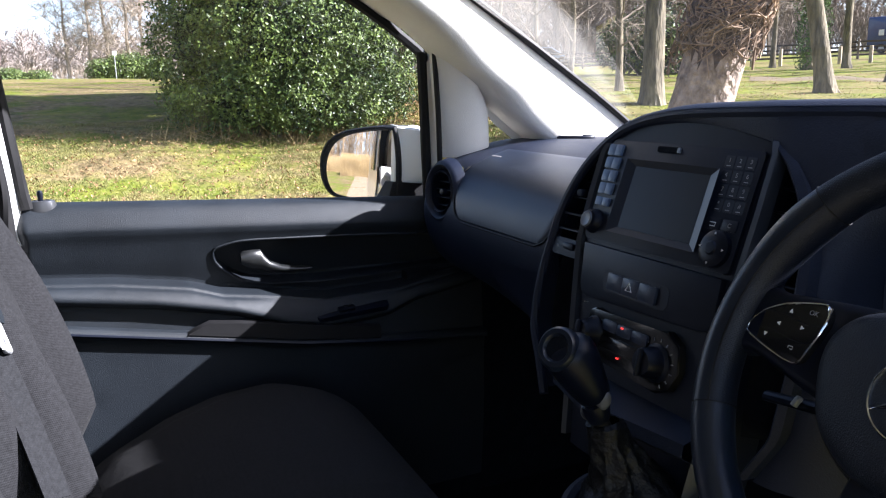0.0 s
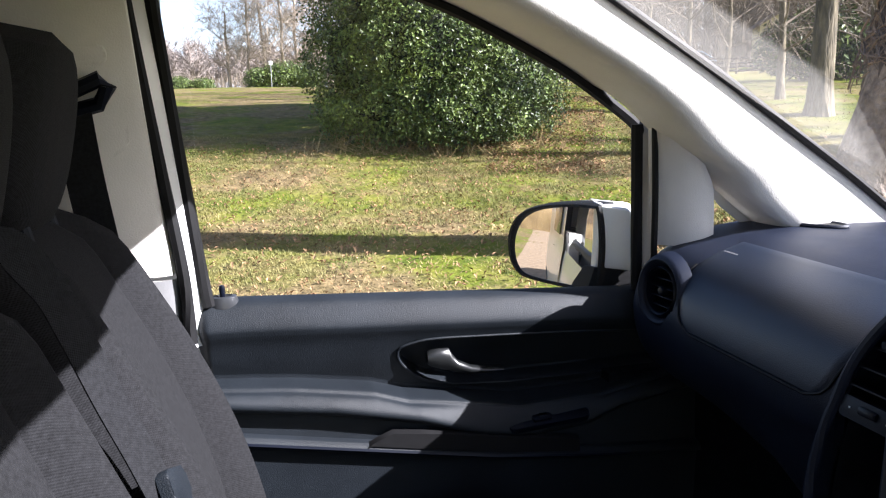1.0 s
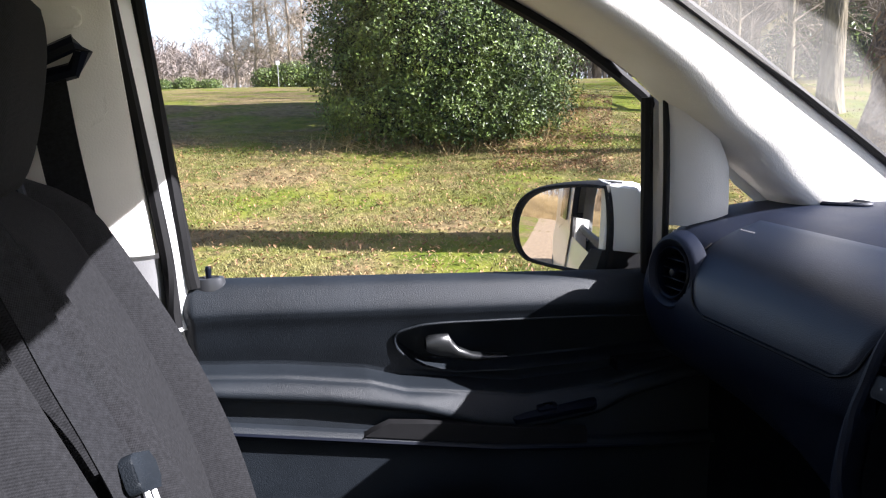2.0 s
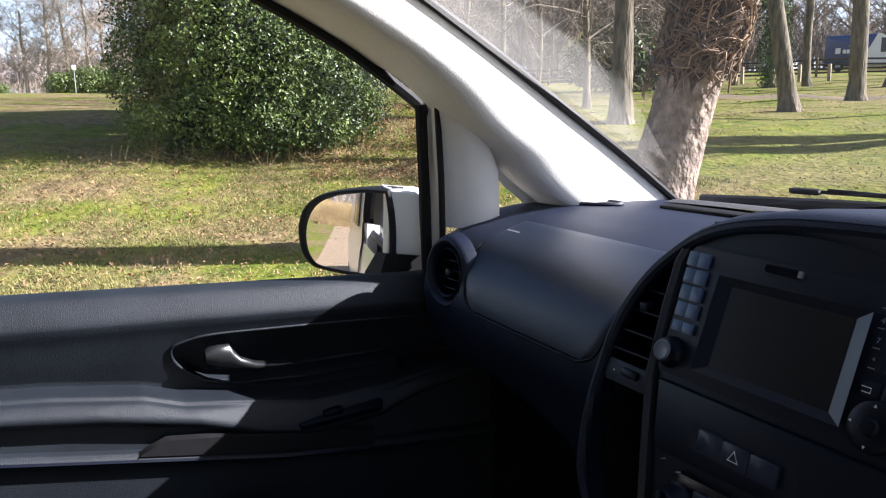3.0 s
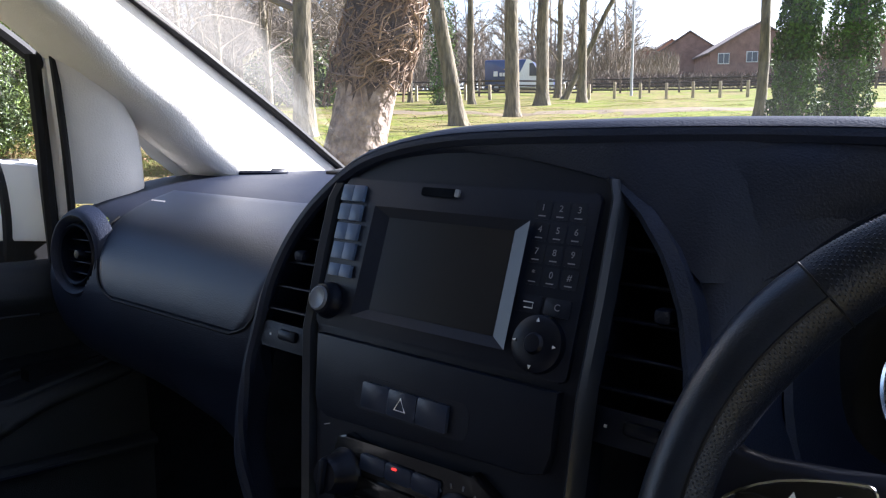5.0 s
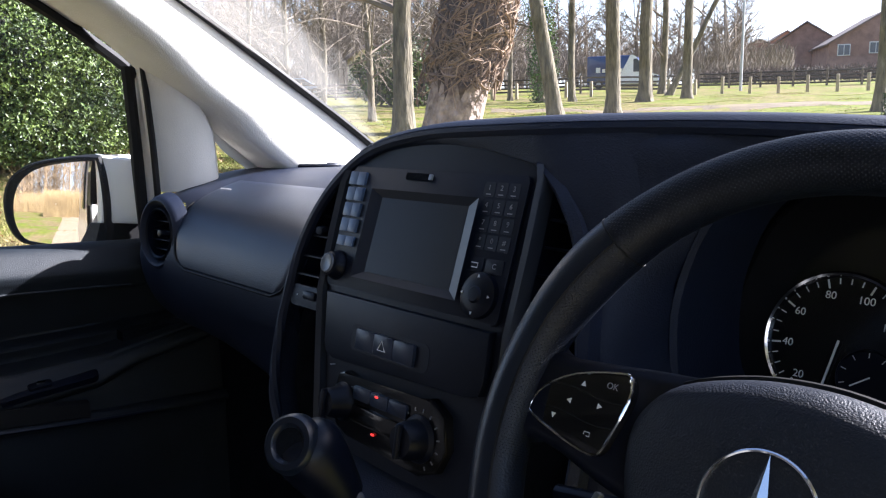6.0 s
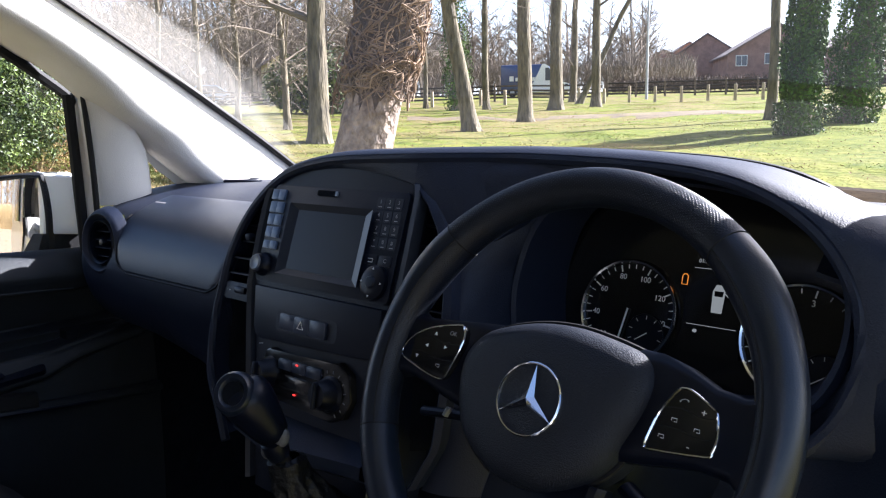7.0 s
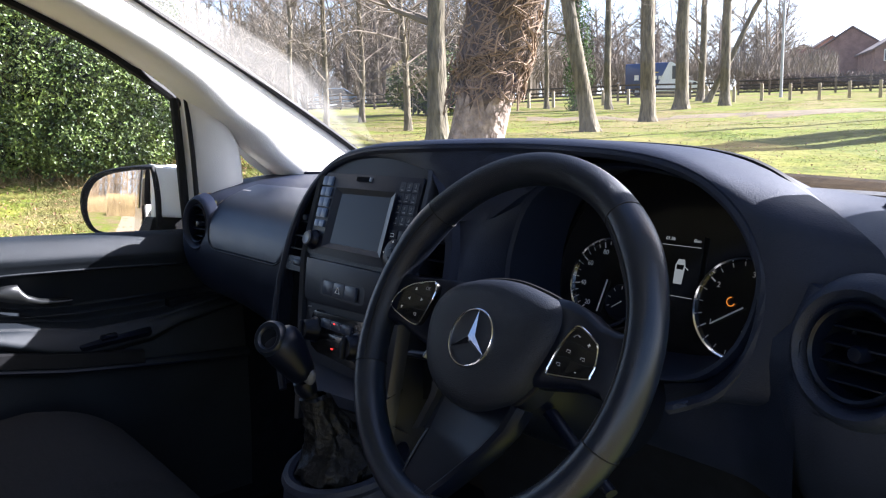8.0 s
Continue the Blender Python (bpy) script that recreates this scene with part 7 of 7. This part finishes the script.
# swollen ivy mat, coloured dark to give shade in gaps between stems
mat_rows = []
for k in range(40):
    row = []
    for j in range(40):
        a = 2 * math.pi * j / 40
        d = Vector((math.cos(a), math.sin(a), 0))
        h = 1.72 + 0.17 * k + (0.55 * noise.noise(d * 2.2) + 0.25 * noise.noise(d * 7)) * max(0, 1 - k / 10)
        c, r0 = on_trunk(h)
        swell = min(0.10, 0.01 + 0.09 * (h - 1.72 + 0.25 * noise.noise(d * 2.5)) / 0.5)
        row.append(c + d * (r0 + max(-0.02, swell) + 0.035 * noise.noise(Vector((d.x * 6, d.y * 6, h * 2.2)))))
    mat_rows.append(row)
part("ivy_mat", loft(mat_rows, closed=True), material("gap_shade_dead_ivy", (0.10, 0.068, 0.045), 0.95, colour2=(0.03, 0.022, 0.016), scale=16, bump=1.0, bump_scale=26), big, "matted dead ivy, darkened for the shade between its stems")
vines = bmesh.new()
for k in range(900):
    a0, h0 = rng.random() * 6.283, 2.0 + 4.2 * rng.random() ** 1.3
    L = 0.25 + 0.6 * rng.random()
    pts = []
    turn = rng.normal() * 1.1
    lift = 0.06 + 0.10 * rng.random()
    for j in range(6):
        s = j / 5
        h = max(1.45 + 0.5 * rng.random(), h0 - L * s * (0.6 + 0.4 * rng.random()))
        c, r0 = on_trunk(h)
        a = a0 + turn * s + 0.2 * rng.normal()
        rr = r0 + lift * (1 - 0.35 * s) + 0.04 * rng.random()
        pts.append(c + Vector((math.cos(a) * rr, math.sin(a) * rr, 0)))
    tube(smooth_line(pts, 2), 0.004 + 0.010 * rng.random() ** 2, 4, bm=vines)
part("ivy_stems", vines, VINE, big, "tangle of dead brown ivy stems")["kind"] = "stuff"

tree(50.2, 18.0, 0.46, 0.6, 13, "slim grey-brown tree trunk with low bare twigs", limbs=16, first=2.4, droop=0.06)
tree(39.2, 22.6, 0.46, -8.5, 13, "leaning grey-brown park tree", limbs=9, first=4.0)
tree(35.4, 28.4, 0.52, -1.5, 15, "tall bare park tree", limbs=9, first=6)
tree(33.3, 36.0, 0.58, 0.5, 16, "tall bare park tree", limbs=9, first=6)
tree(30.5, 39.5, 0.46, 0.2, 17, "tall bare park tree with a forked limb", limbs=9, first=5)
tree(38.3, 39.5, 0.36, -1.5, 15, "slim bare park tree", limbs=9, first=4)
tree(42.7, 42.0, 0.25, 0.0, 11, "slender bare park tree", limbs=8, first=3)
tree(31.8, 46.0, 0.34, 26.0, 13, "slender park tree leaning far over", limbs=8, first=5)
tree(32.2, 48.0, 0.42, 2.0, 15, "bare park tree behind the others", limbs=10, first=3)
tree(40.5, 38.0, 0.4, 1.0, 12, "bare park tree clad in ivy", limbs=9, first=4, ivy=11000, ivy_top=9.5, ivy_swell=0.55)
tree(18.8, 25.5, 0.32, 0.8, 13, "bare park trunk beside an ivy-clad one", limbs=7, first=5)
tree(16.9, 19.3, 0.50, 1.5, 12, "park trunk thickly clad in green ivy", limbs=6, first=6, ivy=24000, ivy_top=8, ivy_swell=0.24)
tree(13.9, 23.0, 0.55, 4.0, 12, "leaning park trunk thickly clad in green ivy", limbs=6, first=6, ivy=22000, ivy_top=8, ivy_swell=0.42)
tree(52.5, 24.0, 0.22, -2.0, 10, "bare spreading park tree", limbs=24, first=1.8, droop=0.12, least=0.008, crown_mat=FARTWIG)
tree(56.0, 30.0, 0.22, 2.0, 11, "bare spreading park tree", limbs=24, first=1.8, droop=0.1, least=0.008, crown_mat=FARTWIG)
tree(47.5, 30.0, 0.2, 2.0, 11, "bare spreading park tree", limbs=24, first=2.0, droop=0.1, least=0.008, crown_mat=FARTWIG)
tree(61.0, 38.0, 0.24, 0.0, 12, "bare spreading park tree", limbs=24, first=2.2, droop=0.05, least=0.008, crown_mat=FARTWIG)
tree(58.5, 26.0, 0.18, 1.0, 11, "bare spreading park tree", limbs=24, first=2.0, droop=0.05, least=0.008, crown_mat=FARTWIG)
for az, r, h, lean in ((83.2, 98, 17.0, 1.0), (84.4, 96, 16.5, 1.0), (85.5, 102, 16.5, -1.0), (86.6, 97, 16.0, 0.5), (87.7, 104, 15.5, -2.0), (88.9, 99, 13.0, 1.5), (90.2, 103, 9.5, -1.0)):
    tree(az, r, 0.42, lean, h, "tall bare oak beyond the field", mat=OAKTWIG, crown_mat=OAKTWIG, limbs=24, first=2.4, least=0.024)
# two dark evergreens beyond the trunks
bush(50.4, 36.0, [(0, 0, 1.4, 1.7, 1.6), (1.2, 0, 1.1, 1.1, 1.2), (-1.1, 0, 1.2, 1.2, 1.2)], 5000, 0.12, "dark evergreen shrub beyond the tree trunks")
bush(86.6, 88.0, [(0, 0, 1.3, 2.4, 1.6), (2.6, 0, 1.2, 2.0, 1.5), (-2.4, 0, 1.0, 1.8, 1.3)], 9000, 0.11, "olive green shrub at the field's edge")
bush(93.6, 150.0, [(0, 0, 1.2, 2.6, 1.6), (4, 0, 1.0, 2.4, 1.5), (-4, 0, 1.0, 2.4, 1.4)], 9000, 0.13, "dark green shrub at the field's edge")

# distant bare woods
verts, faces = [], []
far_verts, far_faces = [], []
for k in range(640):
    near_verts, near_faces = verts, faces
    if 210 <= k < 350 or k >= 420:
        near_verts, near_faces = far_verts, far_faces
    if k < 210:
        az, r, h = 43 + 30 * rng.random(), 60 + 35 * rng.random(), 7 + 6 * rng.random()
    elif k < 350 or k >= 420:
        az, r, h = 82 + 26 * rng.random(), 190 + 60 * rng.random(), 9.5 + 5.5 * rng.random()
    else:
        az, r, h = 27 + 18 * rng.random(), 75 + 40 * rng.random(), 6 + 5 * rng.random()
    x, y, z = polar(az, r)
    b = Vector((x, y, z - 0.2))
    add_tube(near_verts, near_faces, [b, b + Vector((float(rng.normal() * 0.3), float(rng.normal() * 0.3), h * 0.55)), b + Vector((float(rng.normal() * 0.5), float(rng.normal() * 0.5), h))], [0.18, 0.12, 0.03], 4)
    for j in range(26):
        s = 0.15 + 0.75 * rng.random()
        a = rng.random() * 6.283
        d = Vector((math.cos(a), math.sin(a), 0.6 + 0.6 * rng.random())).normalized()
        L = h * 0.34 * (1.15 - s)
        p = b + Vector((0, 0, h * s))
        q = p + d * L
        add_tube(near_verts, near_faces, [p, q], [0.05 * r / 80, 0.015 * r / 80], 3)
        for m2 in range(5):
            e = (d + Vector(rng.normal(size=3)) * 0.6).normalized()
            o = p.lerp(q, 0.3 + 0.7 * rng.random())
            add_tube(near_verts, near_faces, [o, o + e * L * 0.5], [0.028 * r / 80, 0.012 * r / 80], 3)
tagged(raw("skyline_woods", far_verts, far_faces, HAZETWIG), "winter woods on the skyline, haze put into their pale brown", "woods", kind="stuff")
tagged(raw("distant_woods", verts, faces, FARTWIG), "band of bare brown winter woods, paled for haze", "woods", kind="stuff")
verts, faces = [], []
for k in range(24000):
    az = (82 + 28 * rng.random(), 44 + 28 * rng.random(), 24 + 20 * rng.random())[k % 3]
    r = (150 + 40 * rng.random(), 70 + 20 * rng.random(), 72 + 20 * rng.random())[k % 3]
    x, y, z = polar(az, r)
    p = Vector((x, y, z + (2.6 + 1.0 * noise.noise(Vector((az, r * 0.1, 0)))) * rng.random() ** 0.7))
    a, tl = rng.random() * 6.283, 0.5 + 0.5 * rng.random()
    add_tube(verts, faces, [p, p + Vector((math.cos(a) * 0.35, math.sin(a) * 0.35, tl))], [0.03, 0.012], 3)
tagged(raw("distant_thicket", verts, faces, FARTWIG), "low brown thicket under the distant woods", "thicket", kind="stuff")

# reeds along the track behind the van
verts, faces = [], []
for k in range(34000):
    if k % 2:
        x, y = -45 + 39 * rng.random(), -46 - 14 * rng.random()
    else:
        x, y = -6 + 10 * rng.random(), -35 - 12 * rng.random()
    z = ground_z(x, y)
    h = 1.6 + 1.8 * rng.random()
    add_tube(verts, faces, [Vector((x, y, z)), Vector((x + float(rng.normal() * 0.15), y + float(rng.normal() * 0.15), z + h))], [0.009, 0.005], 3)
tagged(raw("reeds", verts, faces, material("dull_reed", (0.27, 0.19, 0.085), 0.85, colour2=(0.16, 0.11, 0.05), scale=0.8, random_piece=0.3)), "tall dry straw-coloured reeds beside the track", "reeds", kind="stuff")


# bare woods and scrub behind the van, as the mirror shows them
verts, faces = [], []
for k in range(220):
    x, y = -48 + 62 * rng.random(), -50 - 24 * rng.random()
    h = 15 + 7 * rng.random()
    b = Vector((x, y, ground_z(x, y) - 0.2))
    add_tube(verts, faces, [b, b + Vector((0, 0, h))], [0.16, 0.03], 4)
    for j in range(60):
        s, a = 0.05 + 0.9 * rng.random(), rng.random() * 6.283
        p = b + Vector((0, 0, h * s))
        q = p + Vector((math.cos(a), math.sin(a), 0.2 + 1.4 * rng.random())) * ((1.2 + 2.2 * rng.random()) * (1.2 - s))
        add_tube(verts, faces, [p, q], [0.05, 0.022], 3)
        add_tube(verts, faces, [p.lerp(q, 0.6), p.lerp(q, 0.6) + Vector(rng.normal(size=3)) * 1.2], [0.034, 0.014], 3)
tagged(raw("scrub_woods", verts, faces, material("brown_scrub", (0.20, 0.14, 0.08), 0.9, vary=0.3, scale=0.5)), "brown winter scrub behind the track", "woods", kind="stuff")


# ---- fence along the road ----
DARKTIMBER = material("dark_brown_timber", (0.055, 0.044, 0.036), 0.9, vary=0.35, scale=4)
# bollard timber paled: the sun on the posts is in the colour
PALETIMBER = material("sunlit_tint_timber", (0.36, 0.29, 0.20), 0.85, vary=0.3, scale=5)
def fence_run(az0, az1, r, step, label, height=1.0):
    a, b = Vector(polar(az0, r)), Vector(polar(az1, r))
    n = max(2, round((b - a).length / step))
    t = thing("fence", a, label, "fence")
    posts = []
    for k in range(n + 1):
        p = a.lerp(b, k / n)
        p.z = ground_z(p.x, p.y)
        posts.append(p)
        part("post", block((0.13, 0.13, height + 0.15), Matrix.Translation(p + Vector((0, 0, height / 2 - 0.03))) @ pose(0, 0, 0, 0, 0, 30), 0.015, 1), TIMBER, t)
    for p, q in zip(posts, posts[1:]):
        for h in (0.20, 0.42, 0.64, 0.92):
            sag = Vector((0, 0, h * height + 0.03 * noise.noise(p * 0.7 + Vector((0, 0, h * 9)))))
            part("rail", tube([p + sag, q + sag], 0.062, 6), DARKTIMBER, t)
    return t


fence_run(60, 30.5, 52, 2.2, "dark weathered post and rail fence")
fence_run(29.8, 10, 56, 1.9, "weathered timber post fence beside the road")
b = thing("bollard_row", polar(44, 47), "short weathered timber posts in the grass", "posts")
for k in range(16):
    x, y, z = polar(44 - 1.75 * k, 46)
    part("post", block((0.16, 0.16, 0.95), pose(x, y, z + 0.42, 0, 0, 25), 0.02, 1), PALETIMBER, b)

# footpath through the grass
rows = []
for k in range(31):
    az = 44 - 1.1 * k
    row = []
    for dr, up in ((-1.8, -0.06), (-1.3, 0.012), (-0.6, 0.02), (0.2, 0.02), (0.8, 0.012), (1.3, -0.06)):
        x, y, z = polar(az, 30.5 + 0.03 * (k - 12) ** 2 * 0.3 + dr * 1.1 + 0.5 * noise.noise(Vector((k * 0.7, dr * 0.3, 0))))
        row.append((x, y, z + up))
    rows.append(row)
tagged(link("pavement", loft(rows), material("trodden_earth", (0.125, 0.090, 0.044), 0.95, vary=0.4, scale=1.6, bump=0.5, bump_scale=6)), "trodden bare earth footpath", "path", kind="structure")

# brown winter hedge behind the fence
verts, faces = [], []
for k in range(5200):
    x, y, z = polar(29.5 - 22 * rng.random(), 62 + 1.6 * rng.random())
    p = Vector((x, y, z + 0.9 * rng.random() ** 0.8))
    add_tube(verts, faces, [p, p + Vector((float(rng.normal()) * 0.22, float(rng.normal()) * 0.22, 0.12 + 0.35 * rng.random()))], [0.028, 0.012], 3)
tagged(raw("hedge", verts, faces, material("brown_hedge_twigs", (0.115, 0.085, 0.065), 0.9, vary=0.3, scale=0.8)), "clipped brown winter hedge behind the fence", "hedge", kind="stuff")

# lamp column and small sign
lx, ly, lz = polar(27.1, 50)
lamp = thing("lamp_column", (lx, ly, lz), "tall slender grey lamp column", "street lamp")
part("column", tube([(lx, ly, lz), (lx, ly, lz + 4), (lx, ly, lz + 9)], [0.09, 0.07, 0.05], 10), STEEL, lamp)
lx, ly, lz = polar(87.4, 50)
sign = thing("small_sign", (lx, ly, lz), "small pale sign on a post", "sign")
part("post", tube([(lx, ly, lz), (lx, ly, lz + 1.5)], 0.022, 8), STEEL, sign)
part("board", block((0.04, 0.22, 0.24), pose(lx, ly, lz + 1.5), 0.01), WHITEWOOD, sign)


# ---- houses ----
def house(az, r, width, depth, eaves, ridge, turn, label, wall_mat=BRICK, windows=((-0.25, 0.72), (0.25, 0.72)), ground=None):
    x, y, z = polar(az, r)
    z = ground if ground is not None else z
    t = thing("house", (x, y, z), label, "house")
    M = Matrix.Translation((x, y, z)) @ pose(0, 0, 0, 0, 0, az + turn)
    w, d, e, h = width / 2, depth / 2, eaves, ridge
    shell = [(-w, -d, 0), (w, -d, 0), (w, d, 0), (-w, d, 0), (-w, -d, e), (w, -d, e), (w, d, e), (-w, d, e), (0, -d, h), (0, d, h)]
    own = bmesh.new()
    vs = [own.verts.new(M @ Vector(p)) for p in shell]
    for f in ((0, 1, 5, 8, 4), (2, 3, 7, 9, 6), (0, 4, 7, 3), (1, 2, 6, 5)):
        own.faces.new([vs[i] for i in f])
    part("wall", own, wall_mat, t)
    roof = bmesh.new()
    o = 0.35
    for s in (-1, 1):
        k = o * (h - e) / w
        pts = [(s * (w + o), -d - o, e - k), (s * (w + o), d + o, e - k), (0, d + o, h + 0.05), (0, -d - o, h + 0.05)]
        lowr = [roof.verts.new(M @ Vector(p)) for p in pts]
        upr = [roof.verts.new(M @ (Vector(p) + Vector((0, 0, 0.18)))) for p in pts]
        roof.faces.new(lowr)
        roof.faces.new(upr)
        for i in range(4):
            roof.faces.new((lowr[i], lowr[(i + 1) % 4], upr[(i + 1) % 4], upr[i]))
    part("roof", roof, ROOFTILE, t)
    for u, v in windows:
        c = M @ Matrix.Translation((u * width, -d - 0.03, v * e))
        fr = part("window", block((1.3, 0.10, 1.25), c, 0.02, 1), WHITEWOOD, t, "white-framed window")
        for s in (-1, 1):
            part("pane", block((0.52, 0.04, 1.05), c @ Matrix.Translation((0.3 * s, -0.05, 0))), PANE, fr)
    return t


house(23.3, 112, 9.4, 8, 4.1, 7.2, 0, "red-brown brick house with a steep tiled gable", windows=())
house(28.1, 116, 7.0, 8, 3.4, 5.2, 12, "low red-brown brick house end with tiled roof", windows=())
house(26.5, 120, 5.0, 8, 4.9, 6.0, 10, "red-brown tiled house behind its neighbours", windows=((-0.2, 0.72),))
house(24.8, 126, 6.0, 8, 5.3, 7.3, 10, "red-brown tiled house behind its neighbour", windows=())
house(19.5, 104, 10.9, 9, 4.0, 7.2, 14, "red brick house with a tall gable and white-framed windows", windows=((-0.36, 0.82), (-0.07, 0.86), (0.25, 0.82)))
house(13.5, 100, 11, 9, 4.0, 7.0, 20, "red brick house with white-framed windows", windows=((-0.25, 0.62), (0.25, 0.62)))
house(52.9, 57, 2.4, 3, 2.6, 3.3, 10, "small cream-rendered building behind the fence", CREAM, windows=((0.0, 0.55),))


# ---- vehicles on the road ----
def road_vehicle(az, r, length, width, height, turn, name, label, category, body_mat, nose_mat, van=True, ground=None):
    x, y, z = polar(az, r)
    z = ground if ground is not None else z
    t = thing(name, (x, y, z), label, category)
    M = Matrix.Translation((x, y, z)) @ pose(0, 0, 0, 0, 0, az + turn)
    L, H, w = length, height, width / 2
    side = [(-L / 2, 0.35), (L / 2 - 0.1, 0.35), (L / 2, 0.6), (L / 2 - 0.05, 0.95), (L / 2 - 0.9, 1.2), (L / 2 - 1.75, H - 0.15), (L / 2 - 2.0, H), (-L / 2 + 0.05, H), (-L / 2, H - 0.1)] if van else \
           [(-L / 2, 0.3), (L / 2, 0.3), (L / 2, 0.65), (L / 2 - 1.0, 0.85), (L / 2 - 1.8, H), (-L / 2 + 0.9, H), (-L / 2 + 0.2, 0.9), (-L / 2, 0.85)]
    F = M @ frame_of((0, -w, 0), (1, 0, 0), (0, 0, 1))
    part("body", prism(side, F, width, 0.06), body_mat, t)
    if van:
        cut = L / 2 - 2.5
        nose = [(cut - 0.8, 0.36), (L / 2 - 0.1, 0.36), (L / 2 + 0.005, 0.6), (L / 2 - 0.045, 0.96), (L / 2 - 0.895, 1.215), (L / 2 - 1.745, H - 0.14), (L / 2 - 1.99, H + 0.01), (cut + 0.3, H + 0.01)]
        part("cab_panel", prism(nose, at(F, 0, 0, 0.012), 0.02), nose_mat, t, "white cab section")
        part("cab_window", prism([(L / 2 - 1.95, 1.25), (L / 2 - 1.0, 1.25), (L / 2 - 1.65, H - 0.3), (L / 2 - 1.95, H - 0.3)], at(F, 0, 0, 0.03), 0.02), PANE, t)
        for k, (u0, wd) in enumerate(((-1.75, 0.34), (-1.32, 0.22), (-1.04, 0.26), (-0.70, 0.34), (-0.28, 0.26), (0.05, 0.2), (0.30, 0.22))):
            part("lettering_bar", block((wd, 0.4 if k in (0,) else 0.28, 0.02), at(F, u0 - 0.15, 1.45 if k == 0 else 1.39, 0.03)), WHITEWOOD, t)
        part("stripe", tube([at(F, u, v, 0.03).translation for u, v in ((-1.2, 1.78), (-0.7, 1.86), (-0.2, 1.8))], 0.03, 5), YELLOW, t)
        part("mirror", block((0.2, 0.16, 0.35), at(F, L / 2 - 1.25, 1.3, 0.12), 0.03), SMOOTH, t)
        part("lamp", block((0.25, 0.18, 0.05), at(F, L / 2 - 0.25, 0.85, 0.02), 0.02), PANE, t)
    else:
        part("side_windows", prism([(-L / 2 + 0.5, 0.92), (L / 2 - 1.1, 0.92), (L / 2 - 1.85, H - 0.1), (-L / 2 + 0.95, H - 0.1)], at(F, 0, 0, 0.02), 0.03), PANE, t)
    for u in (-L / 2 + 0.95, L / 2 - 0.95):
        wm = at(F, u, 0.34, 0.02)
        wh = part("wheel", lathe([(0.0, 0.0), (0.2, 0.0), (0.22, 0.02), (0.32, 0.02), (0.34, -0.02), (0.34, -0.2)], wm, 24), TYRE, t)
        part("hub", lathe([(0.0, 0.03), (0.17, 0.025), (0.19, 0.0)], wm, 18), STEEL, wh)
    return t


road_vehicle(34.8, 66, 5.6, 2.0, 2.55, -8, "delivery_van", "dark blue and white delivery van on the road", "van", BLUEPAINT, PAINT)
road_vehicle(57.8, 66, 4.2, 1.75, 1.45, 10, "hatchback_car", "pale blue hatchback car beyond the fence", "car", LIGHTBLUE, PAINT, van=False)
